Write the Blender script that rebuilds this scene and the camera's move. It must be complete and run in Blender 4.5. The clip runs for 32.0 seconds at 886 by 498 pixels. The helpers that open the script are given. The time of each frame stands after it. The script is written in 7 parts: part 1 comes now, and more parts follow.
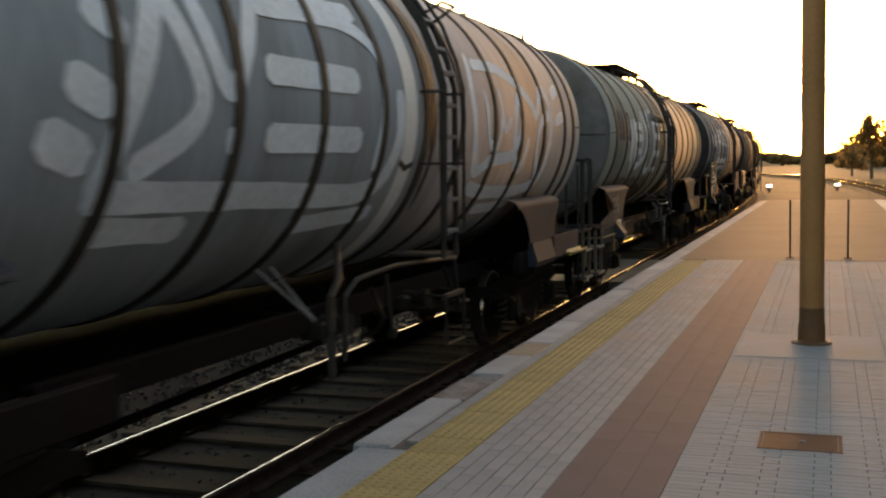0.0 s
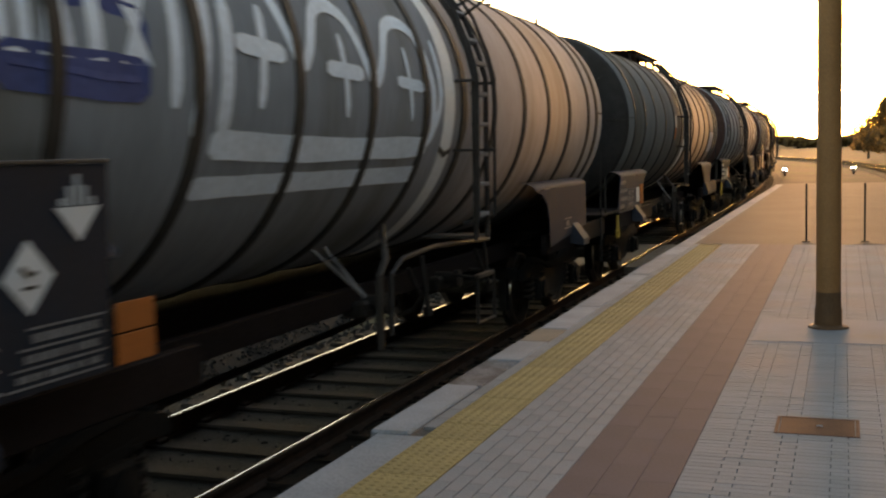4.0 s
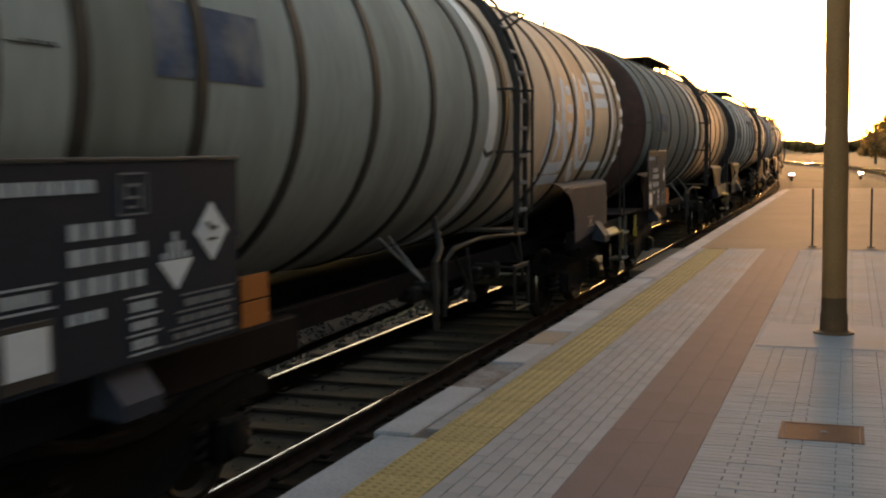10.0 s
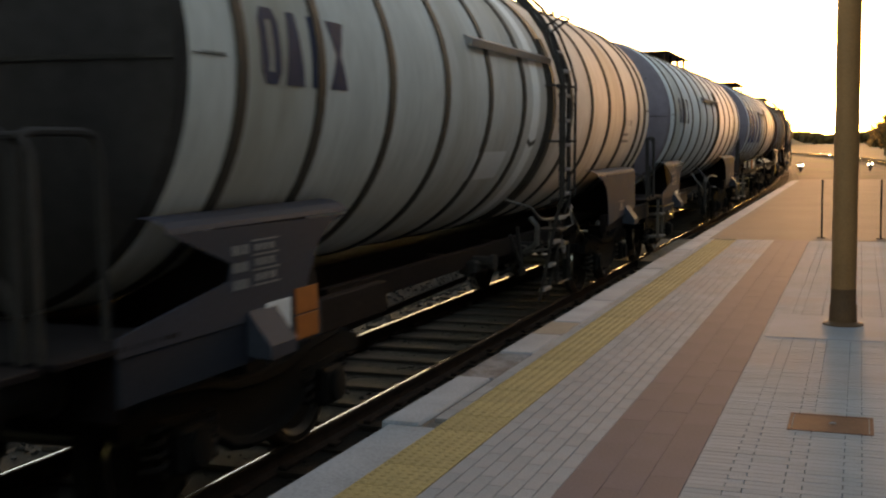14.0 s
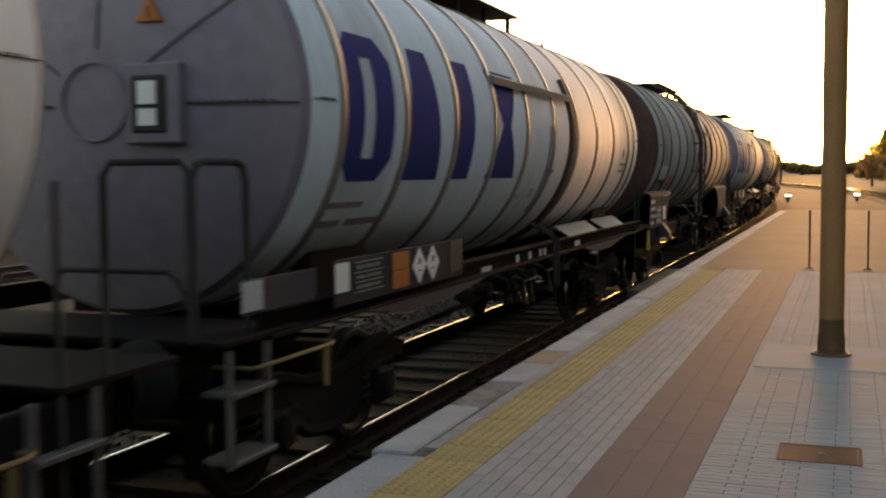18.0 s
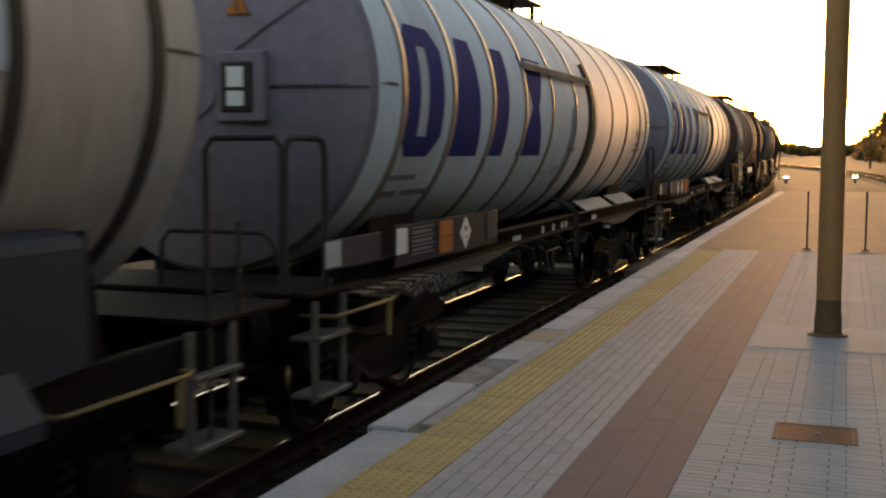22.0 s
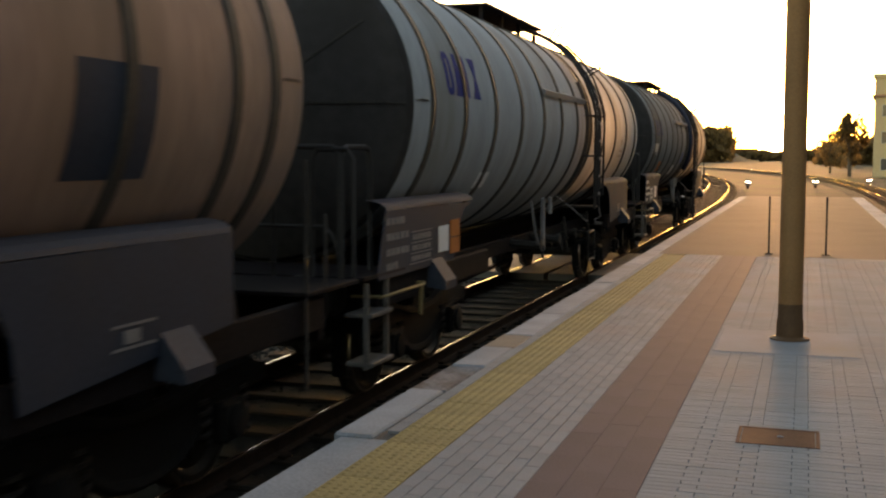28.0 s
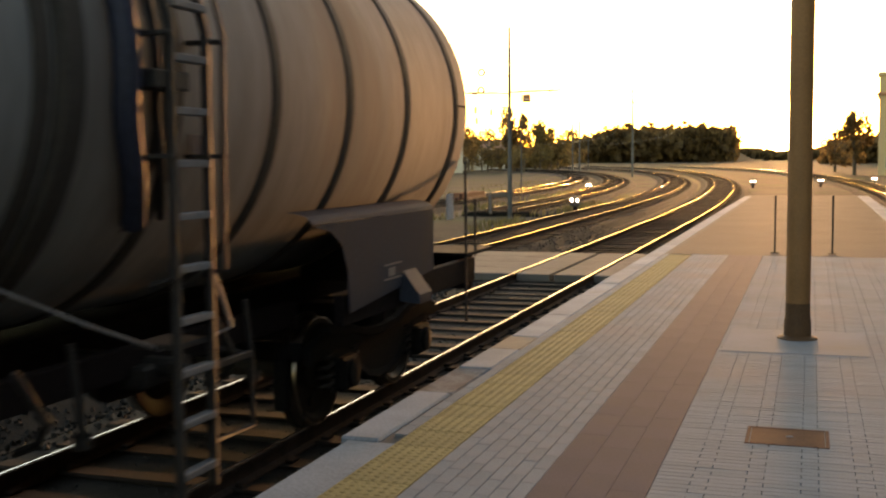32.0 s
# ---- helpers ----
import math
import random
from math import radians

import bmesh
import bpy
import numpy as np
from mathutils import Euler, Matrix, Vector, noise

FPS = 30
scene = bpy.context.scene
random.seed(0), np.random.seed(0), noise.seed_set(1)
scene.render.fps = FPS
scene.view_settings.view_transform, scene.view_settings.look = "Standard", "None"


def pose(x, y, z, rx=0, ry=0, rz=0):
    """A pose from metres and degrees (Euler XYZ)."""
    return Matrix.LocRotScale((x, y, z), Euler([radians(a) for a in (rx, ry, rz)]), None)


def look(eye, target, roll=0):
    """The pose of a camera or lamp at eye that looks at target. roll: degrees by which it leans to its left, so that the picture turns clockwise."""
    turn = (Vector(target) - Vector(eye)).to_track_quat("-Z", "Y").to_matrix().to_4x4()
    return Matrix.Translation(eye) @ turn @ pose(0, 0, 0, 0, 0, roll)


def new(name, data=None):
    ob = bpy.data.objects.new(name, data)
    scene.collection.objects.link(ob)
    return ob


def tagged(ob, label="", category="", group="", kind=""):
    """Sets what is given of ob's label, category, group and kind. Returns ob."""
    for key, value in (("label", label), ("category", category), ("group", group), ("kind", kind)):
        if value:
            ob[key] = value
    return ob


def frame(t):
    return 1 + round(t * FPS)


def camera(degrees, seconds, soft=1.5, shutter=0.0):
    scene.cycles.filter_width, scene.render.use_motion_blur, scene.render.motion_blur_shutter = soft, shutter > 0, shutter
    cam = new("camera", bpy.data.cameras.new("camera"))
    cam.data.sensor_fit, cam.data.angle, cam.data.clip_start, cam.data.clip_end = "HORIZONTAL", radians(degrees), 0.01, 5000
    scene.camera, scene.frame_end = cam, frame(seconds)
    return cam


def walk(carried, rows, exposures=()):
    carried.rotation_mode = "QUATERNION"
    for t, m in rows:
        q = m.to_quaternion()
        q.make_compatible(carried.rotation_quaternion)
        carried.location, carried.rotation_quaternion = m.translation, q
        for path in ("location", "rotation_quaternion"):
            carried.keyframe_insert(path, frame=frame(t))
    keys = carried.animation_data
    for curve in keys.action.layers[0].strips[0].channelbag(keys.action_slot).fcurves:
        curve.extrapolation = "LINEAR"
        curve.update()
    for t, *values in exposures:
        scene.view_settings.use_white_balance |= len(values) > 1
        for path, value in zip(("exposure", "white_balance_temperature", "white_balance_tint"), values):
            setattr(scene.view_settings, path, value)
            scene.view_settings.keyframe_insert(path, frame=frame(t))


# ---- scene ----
EXPOSURE, KELVIN, TINT = 3.05, 11800, 21
cam = camera(44.0, 32.0, soft=2.2, shutter=0.3)
PATH = [  # seconds, x, y, z, yaw, pitch, roll: a nearly still view from the platform
    (0, 0.027, 0.006, 1.538, 19.31, -4.26, 0.99),
    (0.5, 0.032, 0.003, 1.540, 19.39, -4.40, 1.14),
    (1, 0.029, 0.013, 1.543, 19.40, -4.60, 1.24),
    (1.5, 0.025, 0.007, 1.539, 19.50, -4.73, 1.38),
    (2, 0.024, -0.003, 1.539, 19.80, -4.90, 1.52),
    (2.5, 0.020, 0.010, 1.537, 19.95, -5.15, 1.56),
    (3, 0.025, 0.010, 1.542, 19.98, -5.15, 1.52),
    (3.5, 0.031, 0.009, 1.542, 20.07, -5.10, 1.53),
    (4, 0.025, -0.007, 1.545, 20.04, -4.98, 1.43),
    (4.5, 0.021, -0.013, 1.541, 19.99, -4.80, 1.29),
    (6.5, 0.023, -0.016, 1.546, 19.92, -4.49, 1.03),
    (7, 0.026, 0.002, 1.541, 20.08, -4.30, 0.93),
    (7.5, 0.025, -0.011, 1.542, 20.10, -4.25, 0.81),
    (8, 0.019, -0.015, 1.547, 20.14, -4.19, 0.77),
    (8.5, 0.026, -0.007, 1.548, 20.20, -4.35, 0.92),
    (9, 0.025, -0.001, 1.542, 20.11, -4.53, 1.03),
    (9.5, 0.021, -0.006, 1.547, 20.20, -4.81, 0.86),
    (10, 0.025, 0.002, 1.545, 20.37, -4.89, 0.91),
    (10.5, 0.012, 0.009, 1.544, 20.37, -4.96, 0.86),
    (11, 0.025, 0.012, 1.542, 20.48, -5.04, 0.94),
    (11.5, 0.014, 0.005, 1.542, 20.51, -5.02, 1.03),
    (12, 0.015, 0.001, 1.545, 20.52, -5.09, 1.02),
    (12.5, 0.014, -0.004, 1.543, 20.43, -5.08, 1.01),
    (13, 0.008, -0.000, 1.539, 20.36, -5.31, 0.99),
    (13.5, 0.016, 0.010, 1.539, 20.53, -5.53, 0.94),
    (14, 0.017, 0.006, 1.542, 20.79, -5.40, 0.75),
    (14.5, 0.018, 0.001, 1.545, 20.85, -4.86, 0.67),
    (15, 0.018, -0.007, 1.555, 20.75, -4.54, 0.64),
    (15.5, 0.028, -0.010, 1.546, 20.53, -4.44, 0.68),
    (17.5, 0.017, -0.020, 1.554, 20.36, -4.09, 0.39),
    (18, 0.015, -0.017, 1.547, 20.23, -3.92, 0.46),
    (18.5, 0.011, 0.001, 1.543, 20.39, -4.29, 0.49),
    (19, 0.011, 0.012, 1.539, 20.39, -4.35, 0.50),
    (19.5, 0.015, -0.011, 1.547, 20.32, -4.54, 0.21),
    (20, 0.015, -0.010, 1.547, 20.03, -4.43, 0.07),
    (20.5, 0.019, -0.008, 1.540, 19.92, -4.57, 0.19),
    (21, 0.011, 0.008, 1.539, 19.66, -4.87, 0.24),
    (21.5, 0.006, 0.008, 1.538, 19.70, -5.05, 0.11),
    (22, 0.006, 0.005, 1.533, 20.13, -5.04, -0.05),
    (22.5, 0.010, -0.014, 1.541, 20.38, -5.18, -0.21),
    (23, 0.001, -0.001, 1.536, 20.49, -5.08, -0.35),
    (23.5, 0.009, -0.008, 1.541, 20.65, -4.93, -0.57),
    (24, 0.007, -0.013, 1.545, 20.17, -4.72, -0.56),
    (24.5, 0.008, -0.021, 1.541, 19.82, -4.60, -0.47),
    (25, 0.013, -0.011, 1.542, 19.37, -4.59, -0.28),
    (25.5, 0.009, -0.021, 1.541, 18.75, -4.66, -0.20),
    (26, 0.008, -0.020, 1.540, 18.46, -4.69, -0.07),
    (26.5, 0.005, -0.015, 1.535, 18.30, -4.83, 0.03),
    (28.5, 0.003, -0.010, 1.545, 18.30, -4.68, -0.06),
    (29, 0.013, -0.007, 1.541, 18.47, -4.42, 0.19),
    (29.5, 0.002, 0.003, 1.540, 18.55, -4.42, 0.30),
    (30, 0.006, -0.002, 1.539, 18.67, -4.51, 0.31),
    (30.5, 0.004, 0.007, 1.546, 18.62, -4.52, 0.35),
    (31, -0.003, 0.004, 1.543, 18.65, -4.36, 0.39),
    (31.5, 0.000, 0.009, 1.538, 18.45, -4.42, 0.47),
    (32, -0.007, 0.014, 1.539, 18.52, -4.65, 0.50),
]
walk(cam, [(t, pose(x, y, z, 90 + pitch, roll, yaw)) for t, x, y, z, yaw, pitch, roll in PATH], exposures=[(0, EXPOSURE, KELVIN, TINT), (32, EXPOSURE, KELVIN, TINT)])

# ---- light ----
SUN_EL, SUN_AZ = 1.4, 1.2  # degrees above the horizon, degrees to the left of the track


def make_world():
    world = bpy.data.worlds.new("evening_sky")
    scene.world = world
    world.use_nodes = True
    nt = world.node_tree
    nt.nodes.clear()
    sky = nt.nodes.new("ShaderNodeTexSky")
    sky.sky_type, sky.sun_disc = "NISHITA", False
    sky.sun_elevation, sky.sun_rotation = radians(SUN_EL + 2.5), radians(-SUN_AZ)
    sky.air_density, sky.dust_density, sky.ozone_density = 1.0, 0.7, 2.0
    bg = nt.nodes.new("ShaderNodeBackground")
    bg.inputs["Strength"].default_value = 0.15
    nt.links.new(sky.outputs[0], bg.inputs["Color"])
    # the bright ring of hazy air round the low sun
    co = nt.nodes.new("ShaderNodeTexCoord")
    dot = nt.nodes.new("ShaderNodeVectorMath")
    dot.operation = "DOT_PRODUCT"
    e, a = radians(SUN_EL), radians(SUN_AZ)
    dot.inputs[1].default_value = (-math.sin(a) * math.cos(e), math.cos(a) * math.cos(e), math.sin(e))
    nt.links.new(co.outputs["Generated"], dot.inputs[0])
    total = bg.outputs[0]
    for power, strength, colour in ((6000, 16.0, (1.0, 0.84, 0.50, 1)), (260, 0.4, (1.0, 0.64, 0.36, 1)), (24, 0.015, (1.0, 0.80, 0.62, 1))):
        up = nt.nodes.new("ShaderNodeMath")
        up.operation = "MAXIMUM"
        up.inputs[1].default_value = 0.0
        nt.links.new(dot.outputs["Value"], up.inputs[0])
        pw = nt.nodes.new("ShaderNodeMath")
        pw.operation = "POWER"
        pw.inputs[1].default_value = power
        nt.links.new(up.outputs[0], pw.inputs[0])
        ml = nt.nodes.new("ShaderNodeMath")
        ml.operation = "MULTIPLY"
        ml.inputs[1].default_value = strength
        nt.links.new(pw.outputs[0], ml.inputs[0])
        glow = nt.nodes.new("ShaderNodeBackground")
        glow.inputs["Color"].default_value = colour
        nt.links.new(ml.outputs[0], glow.inputs["Strength"])
        add = nt.nodes.new("ShaderNodeAddShader")
        nt.links.new(total, add.inputs[0])
        nt.links.new(glow.outputs[0], add.inputs[1])
        total = add.outputs[0]
    out = nt.nodes.new("ShaderNodeOutputWorld")
    nt.links.new(total, out.inputs["Surface"])


make_world()
sun_data = bpy.data.lights.new("sun", "SUN")
sun_data.energy, sun_data.angle, sun_data.color = 0.5, radians(3.0), (1.0, 0.60, 0.36)
sun = new("sun", sun_data)
sun.matrix_world = look((-2.1, 100, 2.44), (0, 0, 0))

# ---- materials ----
def material(name, colour, rough=0.6, metal=0.0, vary=0.25, scale=3.0, fine=40.0, bump=0.0, stretch=(1, 1, 1), dirt=None, dirt_amount=0.0,
             per_piece=0.0, spec=0.5, translucent=0.0, coat=0.0):
    """A surface with colour variation at two scales, optional stains of a second colour, and fine relief."""
    m = bpy.data.materials.new(name)
    m.use_nodes = True
    nt = m.node_tree
    nd, ln = nt.nodes, nt.links
    b = nd["Principled BSDF"]
    co = nd.new("ShaderNodeTexCoord")
    mp = nd.new("ShaderNodeMapping")
    mp.inputs["Scale"].default_value = stretch
    ln.new(co.outputs["Object"], mp.inputs["Vector"])

    def noise_at(s, detail):
        n = nd.new("ShaderNodeTexNoise")
        n.inputs["Scale"].default_value, n.inputs["Detail"].default_value = s, detail
        ln.new(mp.outputs[0], n.inputs["Vector"])
        return n
    big, small = noise_at(scale, 5), noise_at(fine, 3)
    mix = nd.new("ShaderNodeMath")
    mix.operation = "ADD"
    ln.new(big.outputs["Fac"], mix.inputs[0])
    ln.new(small.outputs["Fac"], mix.inputs[1])
    ramp = nd.new("ShaderNodeMapRange")
    ramp.inputs["From Min"].default_value, ramp.inputs["From Max"].default_value = 0.7, 1.3
    ramp.inputs["To Min"].default_value, ramp.inputs["To Max"].default_value = 1 - vary, 1 + vary
    ln.new(mix.outputs[0], ramp.inputs["Value"])
    val = ramp.outputs[0]
    if per_piece:
        info = nd.new("ShaderNodeObjectInfo")
        geo = nd.new("ShaderNodeNewGeometry")
        pick = nd.new("ShaderNodeMath")
        pick.operation = "ADD"
        ln.new(info.outputs["Random"], pick.inputs[0])
        ln.new(geo.outputs["Random Per Island"], pick.inputs[1])
        fr = nd.new("ShaderNodeMath")
        fr.operation = "FRACT"
        ln.new(pick.outputs[0], fr.inputs[0])
        pr = nd.new("ShaderNodeMapRange")
        pr.inputs["To Min"].default_value, pr.inputs["To Max"].default_value = 1 - per_piece, 1 + per_piece
        ln.new(fr.outputs[0], pr.inputs["Value"])
        mu = nd.new("ShaderNodeMath")
        mu.operation = "MULTIPLY"
        ln.new(val, mu.inputs[0])
        ln.new(pr.outputs[0], mu.inputs[1])
        val = mu.outputs[0]
    hue = nd.new("ShaderNodeHueSaturation")
    hue.inputs["Color"].default_value = (*colour, 1)
    ln.new(val, hue.inputs["Value"])
    col = hue.outputs[0]
    if dirt:
        dn = noise_at(scale * 0.6, 8)
        dr = nd.new("ShaderNodeMapRange")
        dr.inputs["From Min"].default_value, dr.inputs["From Max"].default_value = 0.62 - 0.3 * dirt_amount, 0.78 - 0.2 * dirt_amount
        ln.new(dn.outputs["Fac"], dr.inputs["Value"])
        mx = nd.new("ShaderNodeMix")
        mx.data_type = "RGBA"
        ln.new(dr.outputs[0], mx.inputs["Factor"])
        ln.new(col, mx.inputs["A"])
        mx.inputs["B"].default_value = (*dirt, 1)
        col = mx.outputs["Result"]
    ln.new(col, b.inputs["Base Color"])
    rr = nd.new("ShaderNodeMapRange")
    rr.inputs["To Min"].default_value, rr.inputs["To Max"].default_value = max(0.03, rough - 0.12), min(1.0, rough + 0.12)
    ln.new(big.outputs["Fac"], rr.inputs["Value"])
    ln.new(rr.outputs[0], b.inputs["Roughness"])
    b.inputs["Metallic"].default_value = metal
    b.inputs["Specular IOR Level"].default_value = spec
    b.inputs["Coat Weight"].default_value = coat
    if bump:
        bp = nd.new("ShaderNodeBump")
        bp.inputs["Strength"].default_value, bp.inputs["Distance"].default_value = bump, 0.01
        ln.new(mix.outputs[0], bp.inputs["Height"])
        ln.new(bp.outputs[0], b.inputs["Normal"])
    if translucent:
        tr = nd.new("ShaderNodeBsdfTranslucent")
        ln.new(col, tr.inputs["Color"])
        ms = nd.new("ShaderNodeMixShader")
        ms.inputs[0].default_value = translucent
        ln.new(b.outputs[0], ms.inputs[1])
        ln.new(tr.outputs[0], ms.inputs[2])
        ln.new(ms.outputs[0], nd["Material Output"].inputs["Surface"])
    return m


def glowing(name, colour, strength):
    m = bpy.data.materials.new(name)
    m.use_nodes = True
    b = m.node_tree.nodes["Principled BSDF"]
    b.inputs["Base Color"].default_value = (*colour, 1)
    b.inputs["Emission Color"].default_value = (*colour, 1)
    b.inputs["Emission Strength"].default_value = strength
    return m


M_SLAB = material("kerb_stone", (0.235, 0.258, 0.285), 0.85, spec=0.2, vary=0.22, scale=2.2, fine=60, bump=0.25, per_piece=0.12, dirt=(0.19, 0.185, 0.18), dirt_amount=0.1)
M_SLAB_WORN = material("kerb_stone_worn", (0.145, 0.152, 0.165), 0.9, spec=0.15, vary=0.4, scale=7, fine=50, bump=0.6, dirt=(0.077, 0.0732, 0.0693), dirt_amount=0.5)
M_SLAB_BROWN = material("kerb_stone_brown", (0.155, 0.13, 0.105), 0.8, vary=0.25, scale=3, fine=60, bump=0.25)
M_PAVER = material("grey_paver", (0.200, 0.212, 0.226), 0.9, spec=0.1, vary=0.16, scale=1.4, fine=70, bump=0.2, per_piece=0.07, dirt=(0.212, 0.196, 0.200), dirt_amount=0.45)
M_PAD = material("cast_pad", (0.20, 0.208, 0.226), 0.9, spec=0.1, vary=0.16, scale=1.4, fine=70, bump=0.2, dirt=(0.195, 0.185, 0.18), dirt_amount=0.3)
M_RED = material("red_paver", (0.094, 0.074, 0.084), 0.9, spec=0.12, vary=0.14, scale=1.6, fine=70, bump=0.15, per_piece=0.04)
M_YELLOW = material("tactile_yellow", (0.2772, 0.1963, 0.0809), 0.8, spec=0.25, vary=0.28, scale=2.5, fine=50, bump=0.15, per_piece=0.08, dirt=(0.1694, 0.1463, 0.0924), dirt_amount=0.3)
M_JOINT = material("joint_sand", (0.0477, 0.0447, 0.0423), 0.9, vary=0.3, scale=8, fine=90, bump=0.3)
M_ASPHALT = material("asphalt", (0.0963, 0.0809, 0.0693), 0.9, spec=0.1, vary=0.25, scale=0.7, fine=120, bump=0.3, dirt=(0.1001, 0.0847, 0.0732), dirt_amount=0.3)
M_CONCRETE = material("concrete", (0.0975, 0.0863, 0.0788), 0.85, spec=0.2, vary=0.22, scale=1.8, fine=60, bump=0.25, dirt=(0.0675, 0.06, 0.0525), dirt_amount=0.2)
M_WALL_DARK = material("platform_wall", (0.0525, 0.045, 0.0413), 0.9, vary=0.35, scale=1.5, fine=30, bump=0.4)
M_GREY_RENDER = material("grey_render", (0.11, 0.11, 0.115), 0.9, spec=0.2, vary=0.12, scale=0.6, fine=12, bump=0.1, dirt=(0.22, 0.17, 0.13), dirt_amount=0.15)
M_RUST = material("rusted_plate", (0.105, 0.047, 0.032), 0.9, spec=0.1, vary=0.3, scale=9, fine=70, bump=0.2)
M_COLUMN = material("painted_column", (0.25, 0.118, 0.05), 0.65, spec=0.25, vary=0.15, scale=3, fine=60, bump=0.05)
M_COLUMN_BASE = material("painted_column_base", (0.10, 0.05, 0.026), 0.7, spec=0.2, vary=0.2, scale=5, fine=60, bump=0.1)
# ballast colours lowered to near black to hold the shade beneath the train
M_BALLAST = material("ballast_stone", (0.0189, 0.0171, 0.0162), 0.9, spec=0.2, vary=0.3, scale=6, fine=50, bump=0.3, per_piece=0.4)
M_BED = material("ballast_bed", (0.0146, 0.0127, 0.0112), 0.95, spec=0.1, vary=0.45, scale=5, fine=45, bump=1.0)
M_EARTH = material("trackside_earth", (0.0562, 0.0435, 0.0338), 1.0, spec=0.05, vary=0.4, scale=0.25, fine=6, bump=0.6, dirt=(0.0525, 0.06, 0.0263), dirt_amount=0.45)
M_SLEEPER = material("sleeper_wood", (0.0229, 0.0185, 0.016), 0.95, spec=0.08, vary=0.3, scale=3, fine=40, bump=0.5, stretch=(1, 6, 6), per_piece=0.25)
M_OLD_TIMBER = material("bleached_timber", (0.11, 0.09, 0.075), 0.95, spec=0.08, vary=0.3, scale=4, fine=40, bump=0.4)
M_RAIL_TOP = material("polished_rail_head", (0.55, 0.56, 0.59), 0.05, metal=1.0, vary=0.08, scale=8, fine=80)
M_RAIL = material("rusty_rail_side", (0.035, 0.025, 0.022), 0.95, spec=0.02, vary=0.3, scale=6, fine=60, bump=0.2)
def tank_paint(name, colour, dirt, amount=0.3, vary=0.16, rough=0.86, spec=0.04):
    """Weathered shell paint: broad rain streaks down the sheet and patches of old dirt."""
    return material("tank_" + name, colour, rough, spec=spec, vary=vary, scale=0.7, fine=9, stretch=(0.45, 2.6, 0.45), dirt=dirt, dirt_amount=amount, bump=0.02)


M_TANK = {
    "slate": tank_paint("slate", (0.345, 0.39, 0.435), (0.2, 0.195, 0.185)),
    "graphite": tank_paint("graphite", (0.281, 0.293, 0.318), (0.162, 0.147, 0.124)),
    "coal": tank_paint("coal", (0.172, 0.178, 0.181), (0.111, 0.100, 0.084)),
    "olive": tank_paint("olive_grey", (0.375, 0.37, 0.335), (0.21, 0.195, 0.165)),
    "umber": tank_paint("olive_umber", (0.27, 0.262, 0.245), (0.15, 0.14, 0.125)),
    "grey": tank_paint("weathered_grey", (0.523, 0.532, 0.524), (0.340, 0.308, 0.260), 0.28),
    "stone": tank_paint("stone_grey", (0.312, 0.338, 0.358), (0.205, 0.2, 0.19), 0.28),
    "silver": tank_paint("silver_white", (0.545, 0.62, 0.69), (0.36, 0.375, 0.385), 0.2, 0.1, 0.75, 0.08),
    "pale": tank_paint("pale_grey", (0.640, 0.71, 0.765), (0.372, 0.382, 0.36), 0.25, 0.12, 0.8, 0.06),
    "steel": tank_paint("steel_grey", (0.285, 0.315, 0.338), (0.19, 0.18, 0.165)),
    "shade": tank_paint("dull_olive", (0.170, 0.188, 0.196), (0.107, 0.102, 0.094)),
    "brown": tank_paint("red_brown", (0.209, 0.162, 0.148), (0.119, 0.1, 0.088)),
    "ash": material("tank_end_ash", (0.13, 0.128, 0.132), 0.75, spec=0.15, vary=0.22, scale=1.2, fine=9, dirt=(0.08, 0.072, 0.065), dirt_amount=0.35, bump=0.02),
    # near-black ends: shade of facing away from the sun, put into the colour
    "end_shade": material("tank_end_shaded", (0.034, 0.031, 0.031), 0.8, spec=0.12, vary=0.25, scale=1.2, fine=9, dirt=(0.024, 0.021, 0.02), dirt_amount=0.35, bump=0.02),
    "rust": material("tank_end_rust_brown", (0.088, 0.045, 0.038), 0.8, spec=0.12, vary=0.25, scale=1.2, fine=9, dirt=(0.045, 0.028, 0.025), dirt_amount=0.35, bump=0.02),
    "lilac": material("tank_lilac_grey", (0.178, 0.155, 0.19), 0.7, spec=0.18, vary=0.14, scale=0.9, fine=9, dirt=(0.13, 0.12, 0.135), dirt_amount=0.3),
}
M_STEEL = material("frame_dark_steel", (0.0135, 0.0105, 0.0115), 0.85, spec=0.06, metal=0.1, vary=0.35, scale=3, fine=30, bump=0.15)
M_PANEL = material("grey_side_plate", (0.022, 0.031, 0.049), 0.7, spec=0.2, vary=0.18, scale=2, fine=30, dirt=(0.0375, 0.0375, 0.0413), dirt_amount=0.15)
M_BOARD = material("dark_marking_board", (0.0158, 0.021, 0.0323), 0.75, spec=0.15, vary=0.15, scale=2, fine=30, dirt=(0.0263, 0.0285, 0.0338), dirt_amount=0.2)
M_FENDER = material("bright_zinc_plate", (0.17, 0.18, 0.19), 0.6, metal=0.2, vary=0.12, scale=3, fine=25)
M_BOGIE = material("greasy_bogie_iron", (0.011, 0.0112, 0.012), 0.85, spec=0.12, metal=0.2, vary=0.4, scale=5, fine=40, bump=0.3)
M_WHEEL = material("wheel_steel", (0.028, 0.025, 0.023), 0.6, spec=0.2, metal=0.2, vary=0.3, scale=6, fine=40)
M_TREAD = material("polished_wheel_rim", (0.45, 0.42, 0.40), 0.3, metal=1.0, vary=0.1, scale=6, fine=40)
